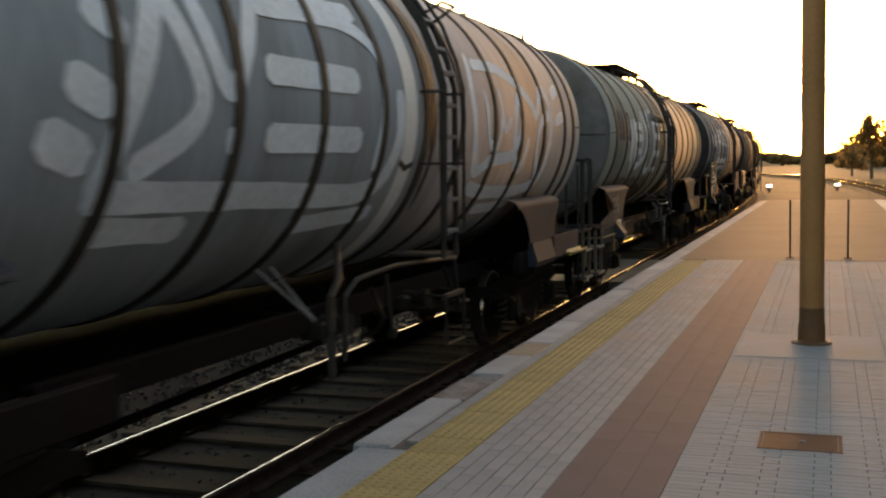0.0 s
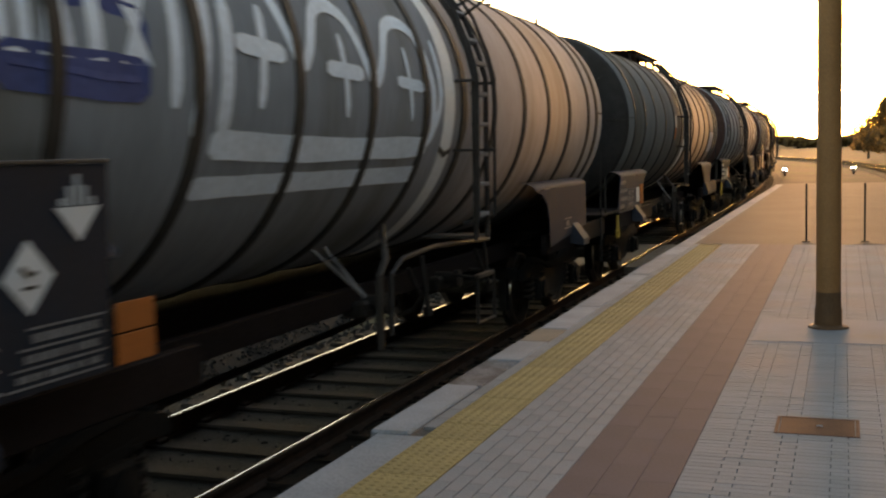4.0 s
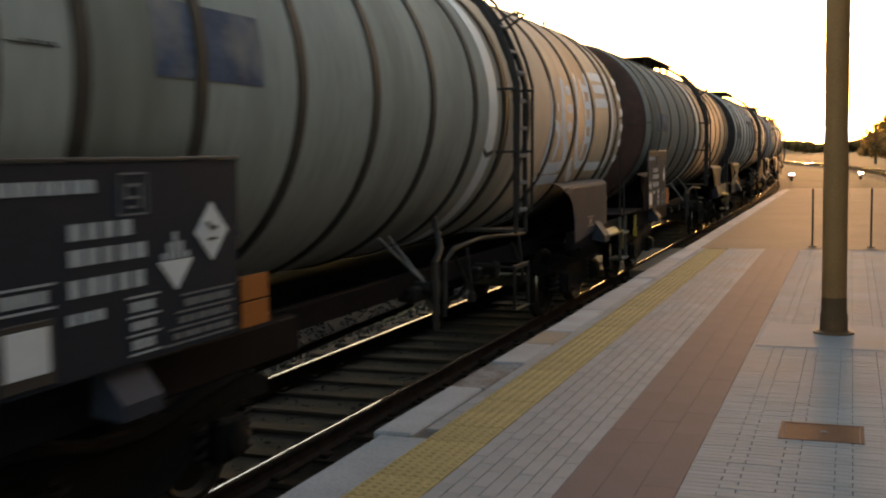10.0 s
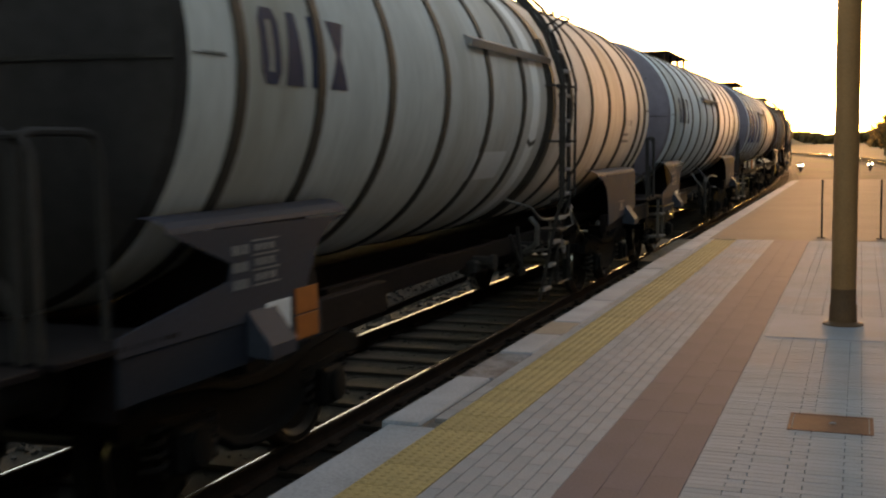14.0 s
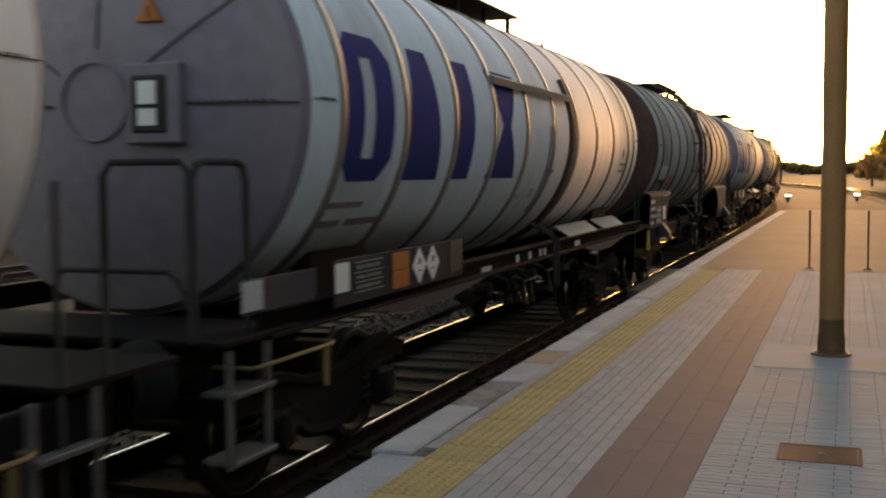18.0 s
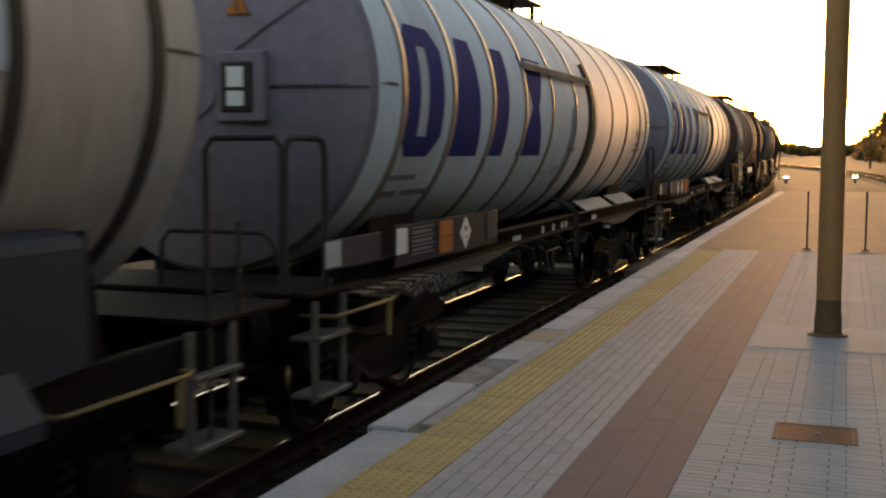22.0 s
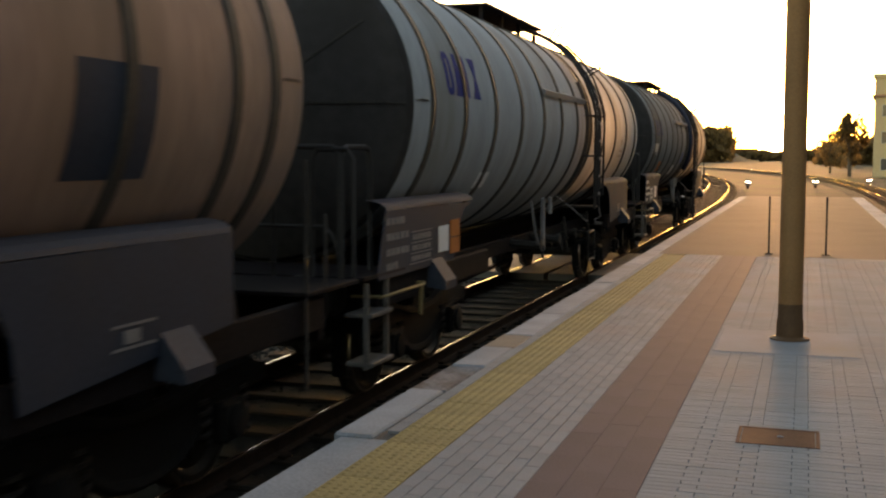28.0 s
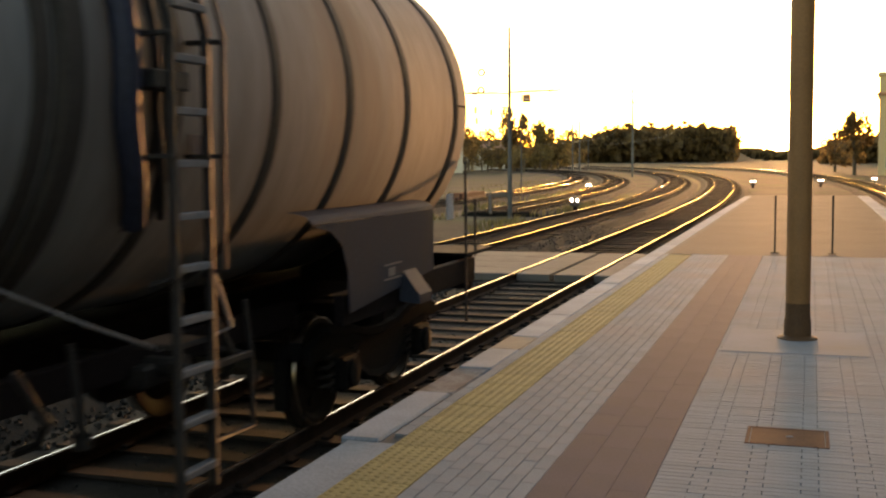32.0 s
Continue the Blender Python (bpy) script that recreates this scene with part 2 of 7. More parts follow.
M_BUFFER = material("buffer_steel", (0.026, 0.024, 0.024), 0.65, spec=0.2, metal=0.1, vary=0.3, scale=6, fine=40)
M_LADDER = material("ladder_galvanised", (0.17, 0.17, 0.18), 0.7, metal=0.15, spec=0.25, vary=0.2, scale=6, fine=40)
M_LADDER_DARK = material("ladder_dark_paint", (0.035, 0.032, 0.032), 0.7, spec=0.2, metal=0.1, vary=0.25, scale=6, fine=40)
M_SPILL = material("oil_spill", (0.028, 0.024, 0.022), 0.6, spec=0.2, vary=0.3, scale=4, fine=30)
M_PIPE_BLUE = material("dark_blue_pipe", (0.022, 0.028, 0.05), 0.6, spec=0.25, vary=0.25, scale=3, fine=20)
M_STENCIL = material("faded_stencil", (0.19, 0.19, 0.20), 0.7, spec=0.2, vary=0.35, scale=14, fine=60)
M_CARD = material("pale_grey_card", (0.40, 0.43, 0.46), 0.75, spec=0.2, vary=0.15, scale=3, fine=30)
M_STENCIL_PALE = material("worn_pale_stencil", (0.17, 0.175, 0.185), 0.75, spec=0.2, vary=0.3, scale=14, fine=60)
M_RUNG = material("worn_rung", (0.09, 0.088, 0.088), 0.6, spec=0.3, vary=0.3, scale=8, fine=40)
M_BAND_DARK = material("cladding_band_dark", (0.04, 0.036, 0.033), 0.7, spec=0.2, vary=0.25, scale=3, fine=30)
M_BAND_PALE = material("cladding_band_pale", (0.15, 0.132, 0.125), 0.42, spec=0.5, metal=0.25, vary=0.2, scale=3, fine=30)
M_STRIPE = material("reflective_white_stripe", (0.85, 0.88, 0.9), 0.6, spec=0.2, vary=0.08, scale=2, fine=25)
M_SPRAY = material("spray_paint_white", (0.74, 0.83, 0.92), 0.75, spec=0.2, vary=0.14, scale=1.5, fine=20)
M_SPRAY_BLUE = material("spray_paint_blue", (0.06, 0.09, 0.24), 0.75, spec=0.15, vary=0.25, scale=2, fine=20)
M_BLUE = material("blue_paint", (0.006, 0.026, 0.16), 0.85, spec=0.05, vary=0.12, scale=2, fine=25)
M_GHOST_BLUE = material("ghost_of_blue_paint", (0.21, 0.25, 0.31), 0.85, spec=0.05, vary=0.3, scale=5, fine=40, dirt=(0.30, 0.31, 0.33), dirt_amount=0.5)
M_WORN_BLUE = material("worn_blue_patch", (0.085, 0.115, 0.175), 0.85, spec=0.05, vary=0.3, scale=4, fine=30, dirt=(0.26, 0.25, 0.24), dirt_amount=0.6)
M_FADED_BLUE = material("faded_blue_paint", (0.022, 0.042, 0.115), 0.8, spec=0.1, vary=0.3, scale=5, fine=40, dirt=(0.07, 0.085, 0.11), dirt_amount=0.35)
M_GRIME_THIN = material("thin_brown_grime", (0.20, 0.185, 0.17), 0.85, spec=0.06, vary=0.35, scale=2.5, fine=20)
M_GRIME = material("brown_grime", (0.085, 0.07, 0.06), 0.85, spec=0.1, vary=0.35, scale=2.5, fine=20)
M_GREYBLUE = material("faded_blue_grey_paint", (0.022, 0.035, 0.075), 0.75, spec=0.15, vary=0.15, scale=2, fine=25)
M_ORANGE = material("hazard_orange", (0.44, 0.12, 0.028), 0.7, spec=0.2, vary=0.12, scale=5, fine=40, dirt=(0.26, 0.10, 0.04), dirt_amount=0.2)
M_HAZARD = material("hazard_yellow", (0.42, 0.29, 0.06), 0.6, spec=0.2, vary=0.2, scale=8, fine=40)
M_HANDLE_YELLOW = material("yellow_lever", (0.15, 0.115, 0.055), 0.6, spec=0.2, vary=0.2, scale=8, fine=40)
M_BLACK = material("black_paint", (0.02, 0.02, 0.02), 0.5, vary=0.2, scale=8, fine=40)
M_PAPER = material("pale_label", (0.66, 0.68, 0.70), 0.6, vary=0.06, scale=4, fine=30)
M_LEAF = material("leaves", (0.165, 0.105, 0.045), 0.6, vary=0.35, scale=0.8, fine=6, per_piece=0.4, translucent=0.75)
M_LEAF_DARK = material("dark_needles", (0.16, 0.11, 0.04), 0.7, vary=0.35, scale=0.8, fine=6, per_piece=0.4, translucent=0.55)
M_BARK = material("bark", (0.09, 0.065, 0.045), 0.9, vary=0.3, scale=3, fine=20, bump=0.6)
M_GRASS = material("dry_grass", (0.14, 0.125, 0.05), 0.8, vary=0.35, scale=1, fine=8, per_piece=0.35, translucent=0.3)
M_HOUSE_PALE = material("pale_render", (0.4125, 0.375, 0.315), 0.85, vary=0.12, scale=0.3, fine=5)
M_HOUSE_OCHRE = material("ochre_render", (0.42, 0.30, 0.17), 0.85, vary=0.15, scale=0.3, fine=5)
M_ROOF = material("clay_roof", (0.26, 0.13, 0.08), 0.85, vary=0.25, scale=0.8, fine=8)
M_GLASS_DARK = material("window_glass", (0.05, 0.055, 0.06), 0.1, vary=0.2, scale=1, fine=5)
M_POLE = material("galvanised_pole", (0.10, 0.095, 0.09), 0.8, spec=0.2, vary=0.2, scale=1, fine=20)
M_LAMP = glowing("signal_lamp", (1.0, 0.97, 0.9), 9.0)
M_PALEBLUE = material("pale_blue_grey_paint", (0.22, 0.255, 0.31), 0.7, spec=0.2, vary=0.12, scale=1.2, fine=20)


# ---- building blocks ----
class Geo:
    """Vertices and faces gathered into one mesh."""

    def __init__(self):
        self.v, self.f = [], []

    def add(self, verts, faces):
        n = len(self.v)
        self.v.extend(tuple(p) for p in verts)
        self.f.extend(tuple(i + n for i in face) for face in faces)
        return self

    def box(self, x0, x1, y0, y1, z0, z1, c=0.0, m=None):
        """A box, with its edges chamfered by c."""
        cx, cy, cz, hx, hy, hz = (x0 + x1) / 2, (y0 + y1) / 2, (z0 + z1) / 2, (x1 - x0) / 2, (y1 - y0) / 2, (z1 - z0) / 2
        signs = [(i, j, k) for i in (-1, 1) for j in (-1, 1) for k in (-1, 1)]
        if not c:
            vs = [(cx + i * hx, cy + j * hy, cz + k * hz) for i, j, k in signs]
            fs = [(0, 1, 3, 2), (4, 6, 7, 5), (0, 4, 5, 1), (2, 3, 7, 6), (0, 2, 6, 4), (1, 5, 7, 3)]
        else:
            vs, at = [], {}
            for s in signs:
                for ax in range(3):
                    p = [(h - (0 if a == ax else c)) * q for a, (h, q) in enumerate(zip((hx, hy, hz), s))]
                    at[s, ax] = len(vs)
                    vs.append((cx + p[0], cy + p[1], cz + p[2]))
            fs = []
            for ax in range(3):
                b, d = (ax + 1) % 3, (ax + 2) % 3
                for q in (-1, 1):
                    ring = []
                    for u, w in ((-1, -1), (1, -1), (1, 1), (-1, 1)):
                        s = [0, 0, 0]
                        s[ax], s[b], s[d] = q, u, w
                        ring.append(at[tuple(s), ax])
                    fs.append(tuple(ring if q > 0 else ring[::-1]))
                for u in (-1, 1):
                    for w in (-1, 1):
                        s0, s1 = [0, 0, 0], [0, 0, 0]
                        s0[ax], s0[b], s0[d] = -1, u, w
                        s1[ax], s1[b], s1[d] = 1, u, w
                        s0, s1 = tuple(s0), tuple(s1)
                        quad = (at[s0, b], at[s1, b], at[s1, d], at[s0, d])
                        fs.append(quad if u * w > 0 else quad[::-1])
            for s in signs:
                tri = (at[s, 0], at[s, 1], at[s, 2])
                fs.append(tri if s[0] * s[1] * s[2] > 0 else tri[::-1])
        if m is not None:
            vs = [m @ Vector(p) for p in vs]
        return self.add(vs, fs)

    def tube(self, path, r, n=8, caps=True):
        """A round bar along a path; r is one radius or one for each point."""
        pts = [Vector(p) for p in path]
        rs = r if isinstance(r, (list, tuple)) else [r] * len(pts)
        base = len(self.v)
        old = None
        for i, p in enumerate(pts):
            d = (pts[min(i + 1, len(pts) - 1)] - pts[max(i - 1, 0)]).normalized()
            if old is None:
                side = d.orthogonal().normalized()
            else:
                side = (old - d * old.dot(d)).normalized()
            old = side
            up = d.cross(side)
            for k in range(n):
                a = 2 * math.pi * k / n
                self.v.append(tuple(p + (side * math.cos(a) + up * math.sin(a)) * rs[i]))
        for i in range(len(pts) - 1):
            for k in range(n):
                a, b = base + i * n + k, base + i * n + (k + 1) % n
                self.f.append((a, b, b + n, a + n))
        if caps:
            self.f.append(tuple(base + k for k in range(n))[::-1])
            self.f.append(tuple(base + (len(pts) - 1) * n + k for k in range(n)))
        return self

    def prism(self, outline, axis, lo, hi):
        """A flat outline (counter-clockwise pairs) pushed from lo to hi along an axis."""
        n = len(outline)

        def at(p, t):
            return {"x": (t, p[0], p[1]), "y": (p[0], t, p[1]), "z": (p[0], p[1], t)}[axis]
        vs = [at(p, lo) for p in outline] + [at(p, hi) for p in outline]
        fs = [tuple(range(n))[::-1], tuple(range(n, 2 * n))] + [(i, (i + 1) % n, n + (i + 1) % n, n + i) for i in range(n)]
        return self.add(vs, fs)

    def lathe(self, profile, n=48, axis="y", a0=0.0, a1=360.0, centre=(0, 0, 0)):
        """A profile of (along, radius) turned round an axis."""
        base, full = len(self.v), a1 - a0 >= 360
        k = n if full else n + 1
        for d, r in profile:
            for i in range(k):
                a = radians(a0 + (a1 - a0) * i / n)
                u, w = r * math.cos(a), r * math.sin(a)
                p = {"y": (u, d, w), "x": (d, u, w), "z": (u, w, d)}[axis]
                self.v.append((p[0] + centre[0], p[1] + centre[1], p[2] + centre[2]))
        for j in range(len(profile) - 1):
            for i in range(n):
                a, b = base + j * k + i, base + j * k + (i + 1) % k
                self.f.append((a, a + k, b + k, b))
        return self

    def mesh(self, name, mat, smooth=False, angle=35):
        me = bpy.data.meshes.new(name)
        me.from_pydata(self.v, [], self.f)
        me.materials.append(mat)
        if smooth:
            me.polygons.foreach_set("use_smooth", [True] * len(me.polygons))
            me.set_sharp_from_angle(angle=radians(angle))
        me.update()
        return me


def thing(name, label, category, group="", kind="", at=None):
    """An empty at the base of a thing, that carries its parts."""
    ob = new(name)
    ob.empty_display_size = 0.2
    if at is not None:
        ob.matrix_world = at
    return tagged(ob, label, category, group, kind)


def part(name, geo, mat, parent, label="", smooth=False, m=None):
    """One mesh object under a thing or a part; geo is a Geo, or a mesh that is shared."""
    me = geo if isinstance(geo, bpy.types.Mesh) else geo.mesh(name, mat, smooth)
    ob = new(name, me)
    ob.parent = parent
    if m is not None:
        ob.matrix_basis = m
    if label:
        ob["label"] = label
    return ob


def solo(name, geo, mat, label, category="", group="", kind="", smooth=False):
    """A thing that is one mesh."""
    return tagged(new(name, geo.mesh(name, mat, smooth)), label, category, group, kind)


# ---- plan (platform surface is z = 0, the track runs along y) ----
RAIL_Z = -0.671
TRACK_X = -4.716
GAUGE = 0.7525
EDGE_X, STRIP_X0, STRIP_X1, BAND_X0, BAND_X1, FAR_X = -2.49, -2.135, -1.79, -1.221, -0.698, 2.05
PAVED_Y, END_Y = 17.84, 46.0
NEAR_Y = -14.0
TRACKS = {  # centre line x, where the bend begins, its radius
    1: (TRACK_X, 38.0, 720.0),
    2: (-8.75, 45.0, 555.0),
    3: (-13.15, 42.0, 430.0),
    4: (-18.9, 52.0, 400.0),
    5: (4.95, 60.0, 720.0),
}


def on_track(k, u):
    """The place and heading (degrees to the left) u metres along a track."""
    x, y0, r = TRACKS[k]
    if u <= y0:
        return x, u, 0.0
    a = (u - y0) / r
    return x - r * (1 - math.cos(a)), y0 + r * math.sin(a), math.degrees(a)


# ---- ground, ballast and tracks ----
def ground_sheet():
    xs = [-2600 * (1 - i / 20) ** 2.2 - 30 for i in range(20)] + [-30 + 2.0 * i for i in range(31)] + [32 + 2600 * (i / 20) ** 2.2 for i in range(1, 21)]
    ys = [-600 + 30 * i for i in range(19)] + [-40 + 4 * i for i in range(60)] + [205 + 3200 * (i / 24) ** 2.2 for i in range(25)]
    g = Geo()
    vs = []
    for y in ys:
        for x in xs:
            z = -1.02 + 0.05 * noise.noise((x * 0.21, y * 0.21, 0))
            vs.append((x, y, z))
    w = len(xs)
    g.add(vs, [(j * w + i, j * w + i + 1, (j + 1) * w + i + 1, (j + 1) * w + i) for j in range(len(ys) - 1) for i in range(w - 1)])
    solo("ground", g, M_EARTH, "dusty brown railway ground with patches of dry grass", "ground", kind="structure", smooth=True)


def sweep(k, profile, u0, u1, step, closed=True):
    """A cross-section (sideways, up) carried along a track."""
    g, rings, u = Geo(), [], u0
    stops = [u0]
    while u < u1 - 1e-6:
        u = min(u1, u + (step if u > TRACKS[k][1] - 1 else max(step, min(12.0, TRACKS[k][1] - u))))
        stops.append(u)
    n = len(profile)
    for u in stops:
        x, y, a = on_track(k, u)
        c, s = math.cos(radians(a)), math.sin(radians(a))
        g.v.extend((x + p * c, y + p * s, q) for p, q in profile)
    for j in range(len(stops) - 1):
        for i in range(n if closed else n - 1):
            a, b = j * n + i, j * n + (i + 1) % n
            g.f.append((a, a + n, b + n, b))
    if closed:
        g.f.append(tuple(range(n)))
        g.f.append(tuple(range((len(stops) - 1) * n, len(stops) * n))[::-1])
    return g


def railway(k, u0, u1, sleepers_to, label):
    track = thing("track", label, "railway track", group="railway tracks", kind="structure")
    z = RAIL_Z
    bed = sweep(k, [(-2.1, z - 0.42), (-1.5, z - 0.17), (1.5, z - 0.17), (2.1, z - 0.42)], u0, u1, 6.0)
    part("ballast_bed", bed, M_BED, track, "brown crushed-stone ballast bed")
    for side in (-1, 1):
        c = side * GAUGE
        section = [(-0.07, -0.155), (0.07, -0.155), (0.07, -0.14), (0.012, -0.125), (0.012, -0.045), (0.036, -0.035), (0.036, -0.004), (-0.036, -0.004), (-0.036, -0.035), (-0.012, -0.045), (-0.012, -0.125), (-0.07, -0.14)]
        rail = part("rail", sweep(k, [(c + p, z + q) for p, q in section], u0, u1, 3.0), M_RAIL, track, "rust-brown steel rail")
        w = 0.7 if k == 1 else 0.45
        head = [(-0.011, -0.0038), (0.011, -0.0038), (0.0095, 0.0), (0.008, 0.0014), (-0.008, 0.0014), (-0.0095, 0.0)]
        part("rail_head", sweep(k, [(c + p * w, z + q) for p, q in head], u0, u1, 3.0), M_RAIL_TOP, rail, "polished shiny running surface")
    rng = random.Random(k)
    shared = []
    for i in range(4):
        g = Geo().box(-1.3, 1.3, -0.12, 0.12, -0.14, 0, 0.012)
        g.v = [(p[0] + rng.uniform(-0.02, 0.02), p[1] + rng.uniform(-0.008, 0.008), p[2] + rng.uniform(-0.008, 0.006)) for p in g.v]
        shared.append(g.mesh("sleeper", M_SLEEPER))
    clip = Geo()
    for s in (-1, 1):
        for q in (-0.1, 0.1):
            clip.box(s * GAUGE + q - 0.035, s * GAUGE + q + 0.035, -0.06, 0.06, 0, 0.03, 0.008)
    clip_mesh = clip.mesh("rail_fastening", M_RAIL)
    far, u, i = Geo(), u0 + 0.3, 0
    while u < u1:
        x, y, a = on_track(k, u)
        m = pose(x + rng.uniform(-0.04, 0.04), y, z - 0.135 + rng.uniform(-0.012, 0.008), 0, 0, a + rng.uniform(-0.8, 0.8))
        if -2 < u < sleepers_to:
            sl = part("sleeper", shared[i % 4], None, track, m=m)
            if k == 1 and u < 20:
                part("rail_fastening", clip_mesh, None, sl)
        else:
            far.box(-1.3, 1.3, -0.12, 0.12, -0.14, 0, m=m)
        u += 0.68 + rng.uniform(-0.02, 0.02)
        i += 1
    if far.v:
        tagged(part("sleeper_row", far, M_SLEEPER, track, "sleepers further along the line"), kind="stuff")
    return track


def ballast():
    """Loose stones beside and between the rails, where the view passes near."""
    rng = random.Random(11)
    base = [(1, 0, -0.3), (-0.4, 0.9, -0.35), (-0.5, -0.8, -0.3), (0.1, 0.1, 0.8), (0.5, 0.7, 0.2), (0.4, -0.7, 0.3), (-0.8, 0.1, 0.35)]
    tri = [(0, 2, 1), (0, 1, 4), (1, 6, 4), (1, 2, 6), (2, 0, 5), (5, 0, 4), (3, 5, 4), (3, 4, 6), (3, 6, 5), (2, 5, 6)]
    g = Geo()
    zones = [(-7.4, -5.75, 0.5, 24, 3800), (-5.4, -4.05, 2.5, 26, 2600), (-3.9, -2.6, 1.5, 26, 2200), (-7.4, -5.75, 24, 40, 700), (-10.6, -7.0, 22, 50, 1500)]
    for x0, x1, y0, y1, count in zones:
        for _ in range(count):
            x, y = rng.uniform(x0, x1), rng.uniform(y0, y1)
            off = abs(x - TRACK_X) if x > -6.75 else abs(x + 8.75)
            z = RAIL_Z - 0.165 - max(0.0, (off - 1.5) / 0.6) * 0.25
            z = max(z - (0.022 if off < 1.3 else 0.0), -1.0)
            r = rng.uniform(0.018, 0.045)
            m = Matrix.LocRotScale((x, y, z), Euler([rng.uniform(0, 6.28) for _ in range(3)]), (r, r * rng.uniform(0.7, 1.2), r * rng.uniform(0.6, 1.0)))
            g.add([m @ Vector(p) for p in base], tri)
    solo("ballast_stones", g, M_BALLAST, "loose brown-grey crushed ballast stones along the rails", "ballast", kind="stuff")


def crossing_slab():
    """Concrete boards of a walkway across the tracks."""
    walkway = thing("board_crossing", "grey concrete board crossing laid between the rails", "crossing", kind="structure")
    for x0, x1 in ((-5.42, -4.76), (-4.67, -4.02), (-7.9, -5.55), (-9.45, -8.8), (-8.7, -8.05), (-3.9, -2.95)):
        for i in range(4):
            g = Geo().box(x0, x1, 20.6 + i * 1.25, 21.83 + i * 1.25, RAIL_Z - 0.16, RAIL_Z - 0.012, 0.012)
            part("board", g, M_CONCRETE, walkway)


# ---- platform ----
def platform():
    body = Geo()
    body.box(EDGE_X + 0.06, FAR_X, NEAR_Y - 30, PAVED_Y - 0.004, -1.2, -0.085)
    body.box(EDGE_X + 0.06, FAR_X, PAVED_Y + 0.0, END_Y, -1.2, -0.006)
    solo("platform", body, M_WALL_DARK, "dark stained platform body with a sheer track-side wall", "platform", kind="structure")
    bed = Geo().box(-2.32, FAR_X - 0.02, NEAR_Y, PAVED_Y - 0.004, -0.08, -0.02)
    solo("paving_bed", bed, M_JOINT, "dark sand bed in the joints of the paving", "paving bed", kind="structure")
    top = Geo()
    n = 24
    vs = [(EDGE_X + 0.36 + (FAR_X - 0.36 - EDGE_X - 0.36) * i / 6, PAVED_Y + 0.01 + (END_Y - PAVED_Y) * j / n, 0.0 + 0.012 * noise.noise((i * 0.9, j * 0.7, 3))) for j in range(n + 1) for i in range(7)]
    top.add(vs, [(j * 7 + i, j * 7 + i + 1, j * 7 + i + 8, j * 7 + i + 7) for j in range(n) for i in range(6)])
    solo("asphalt_surface", top, M_ASPHALT, "worn dark asphalt on the far part of the platform", "asphalt", kind="structure", smooth=True)
    near = Geo().box(EDGE_X + 0.1, FAR_X, NEAR_Y - 30, NEAR_Y - 0.004, -0.08, 0.0)
    solo("asphalt_near", near, M_ASPHALT, "worn dark asphalt behind the viewer", "asphalt", kind="structure")


def kerbs():
    """Edge slabs, each a piece of its own; the nearer ones overhang a little further."""
    rng = random.Random(5)
    edge = thing("platform_edge", "row of grey stone edge slabs with worn corners", "platform edge", kind="structure")
    stops = [-3.2, -1.7, -0.2, 1.3, 2.75, 4.15, 5.55, 6.83, 7.72, 8.57, 9.22, 10.6, 12.2, 13.45, 14.7, 15.95, 17.2]
    while stops[-1] < END_Y - 1.4:
        stops.append(stops[-1] + 1.25 + rng.uniform(-0.03, 0.03))
    for i, (y0, y1) in enumerate(zip(stops, stops[1:])):
        worn, brown = 6.8 < y0 < 6.9, 8.5 < y0 < 8.6
        inner = STRIP_X0 - 0.004 if y0 < 5.5 else -2.25 if y0 < 5.6 else -2.235 if worn else -2.222
        outer = EDGE_X + rng.uniform(-0.008, 0.008) + (0.045 if y0 < 5.5 else 0.0)
        drop = rng.uniform(-0.003, 0.003) - (0.012 if y0 < 5.5 else 0.006 if worn or brown else 0.0)
        g = Geo().box(outer, inner, y0 + 0.006, y1 - 0.006, -0.16, drop, 0.014)
        tilt = rng.uniform(-0.001, 0.001)
        g.v = [(x, y, z + tilt * (y - y0) + rng.uniform(-0.0006, 0.0006)) for x, y, z in g.v]
        part("edge_slab", g, M_SLAB_BROWN if brown else M_SLAB_WORN if worn else M_SLAB, edge, "brown-stained edge slab" if brown else "dark crumbled edge slab" if worn else "")
    far = thing("platform_edge_far", "row of pale stone edge slabs along the second side", "platform edge", kind="structure")
    y = -2.0
    while y < END_Y - 1:
        g = Geo().box(FAR_X - 0.35, FAR_X + 0.06, y + 0.006, y + 1.244, -0.16, 0.004 + rng.uniform(-0.004, 0.004), 0.014)
        part("edge_slab", g, M_SLAB, far)
        y += 1.25


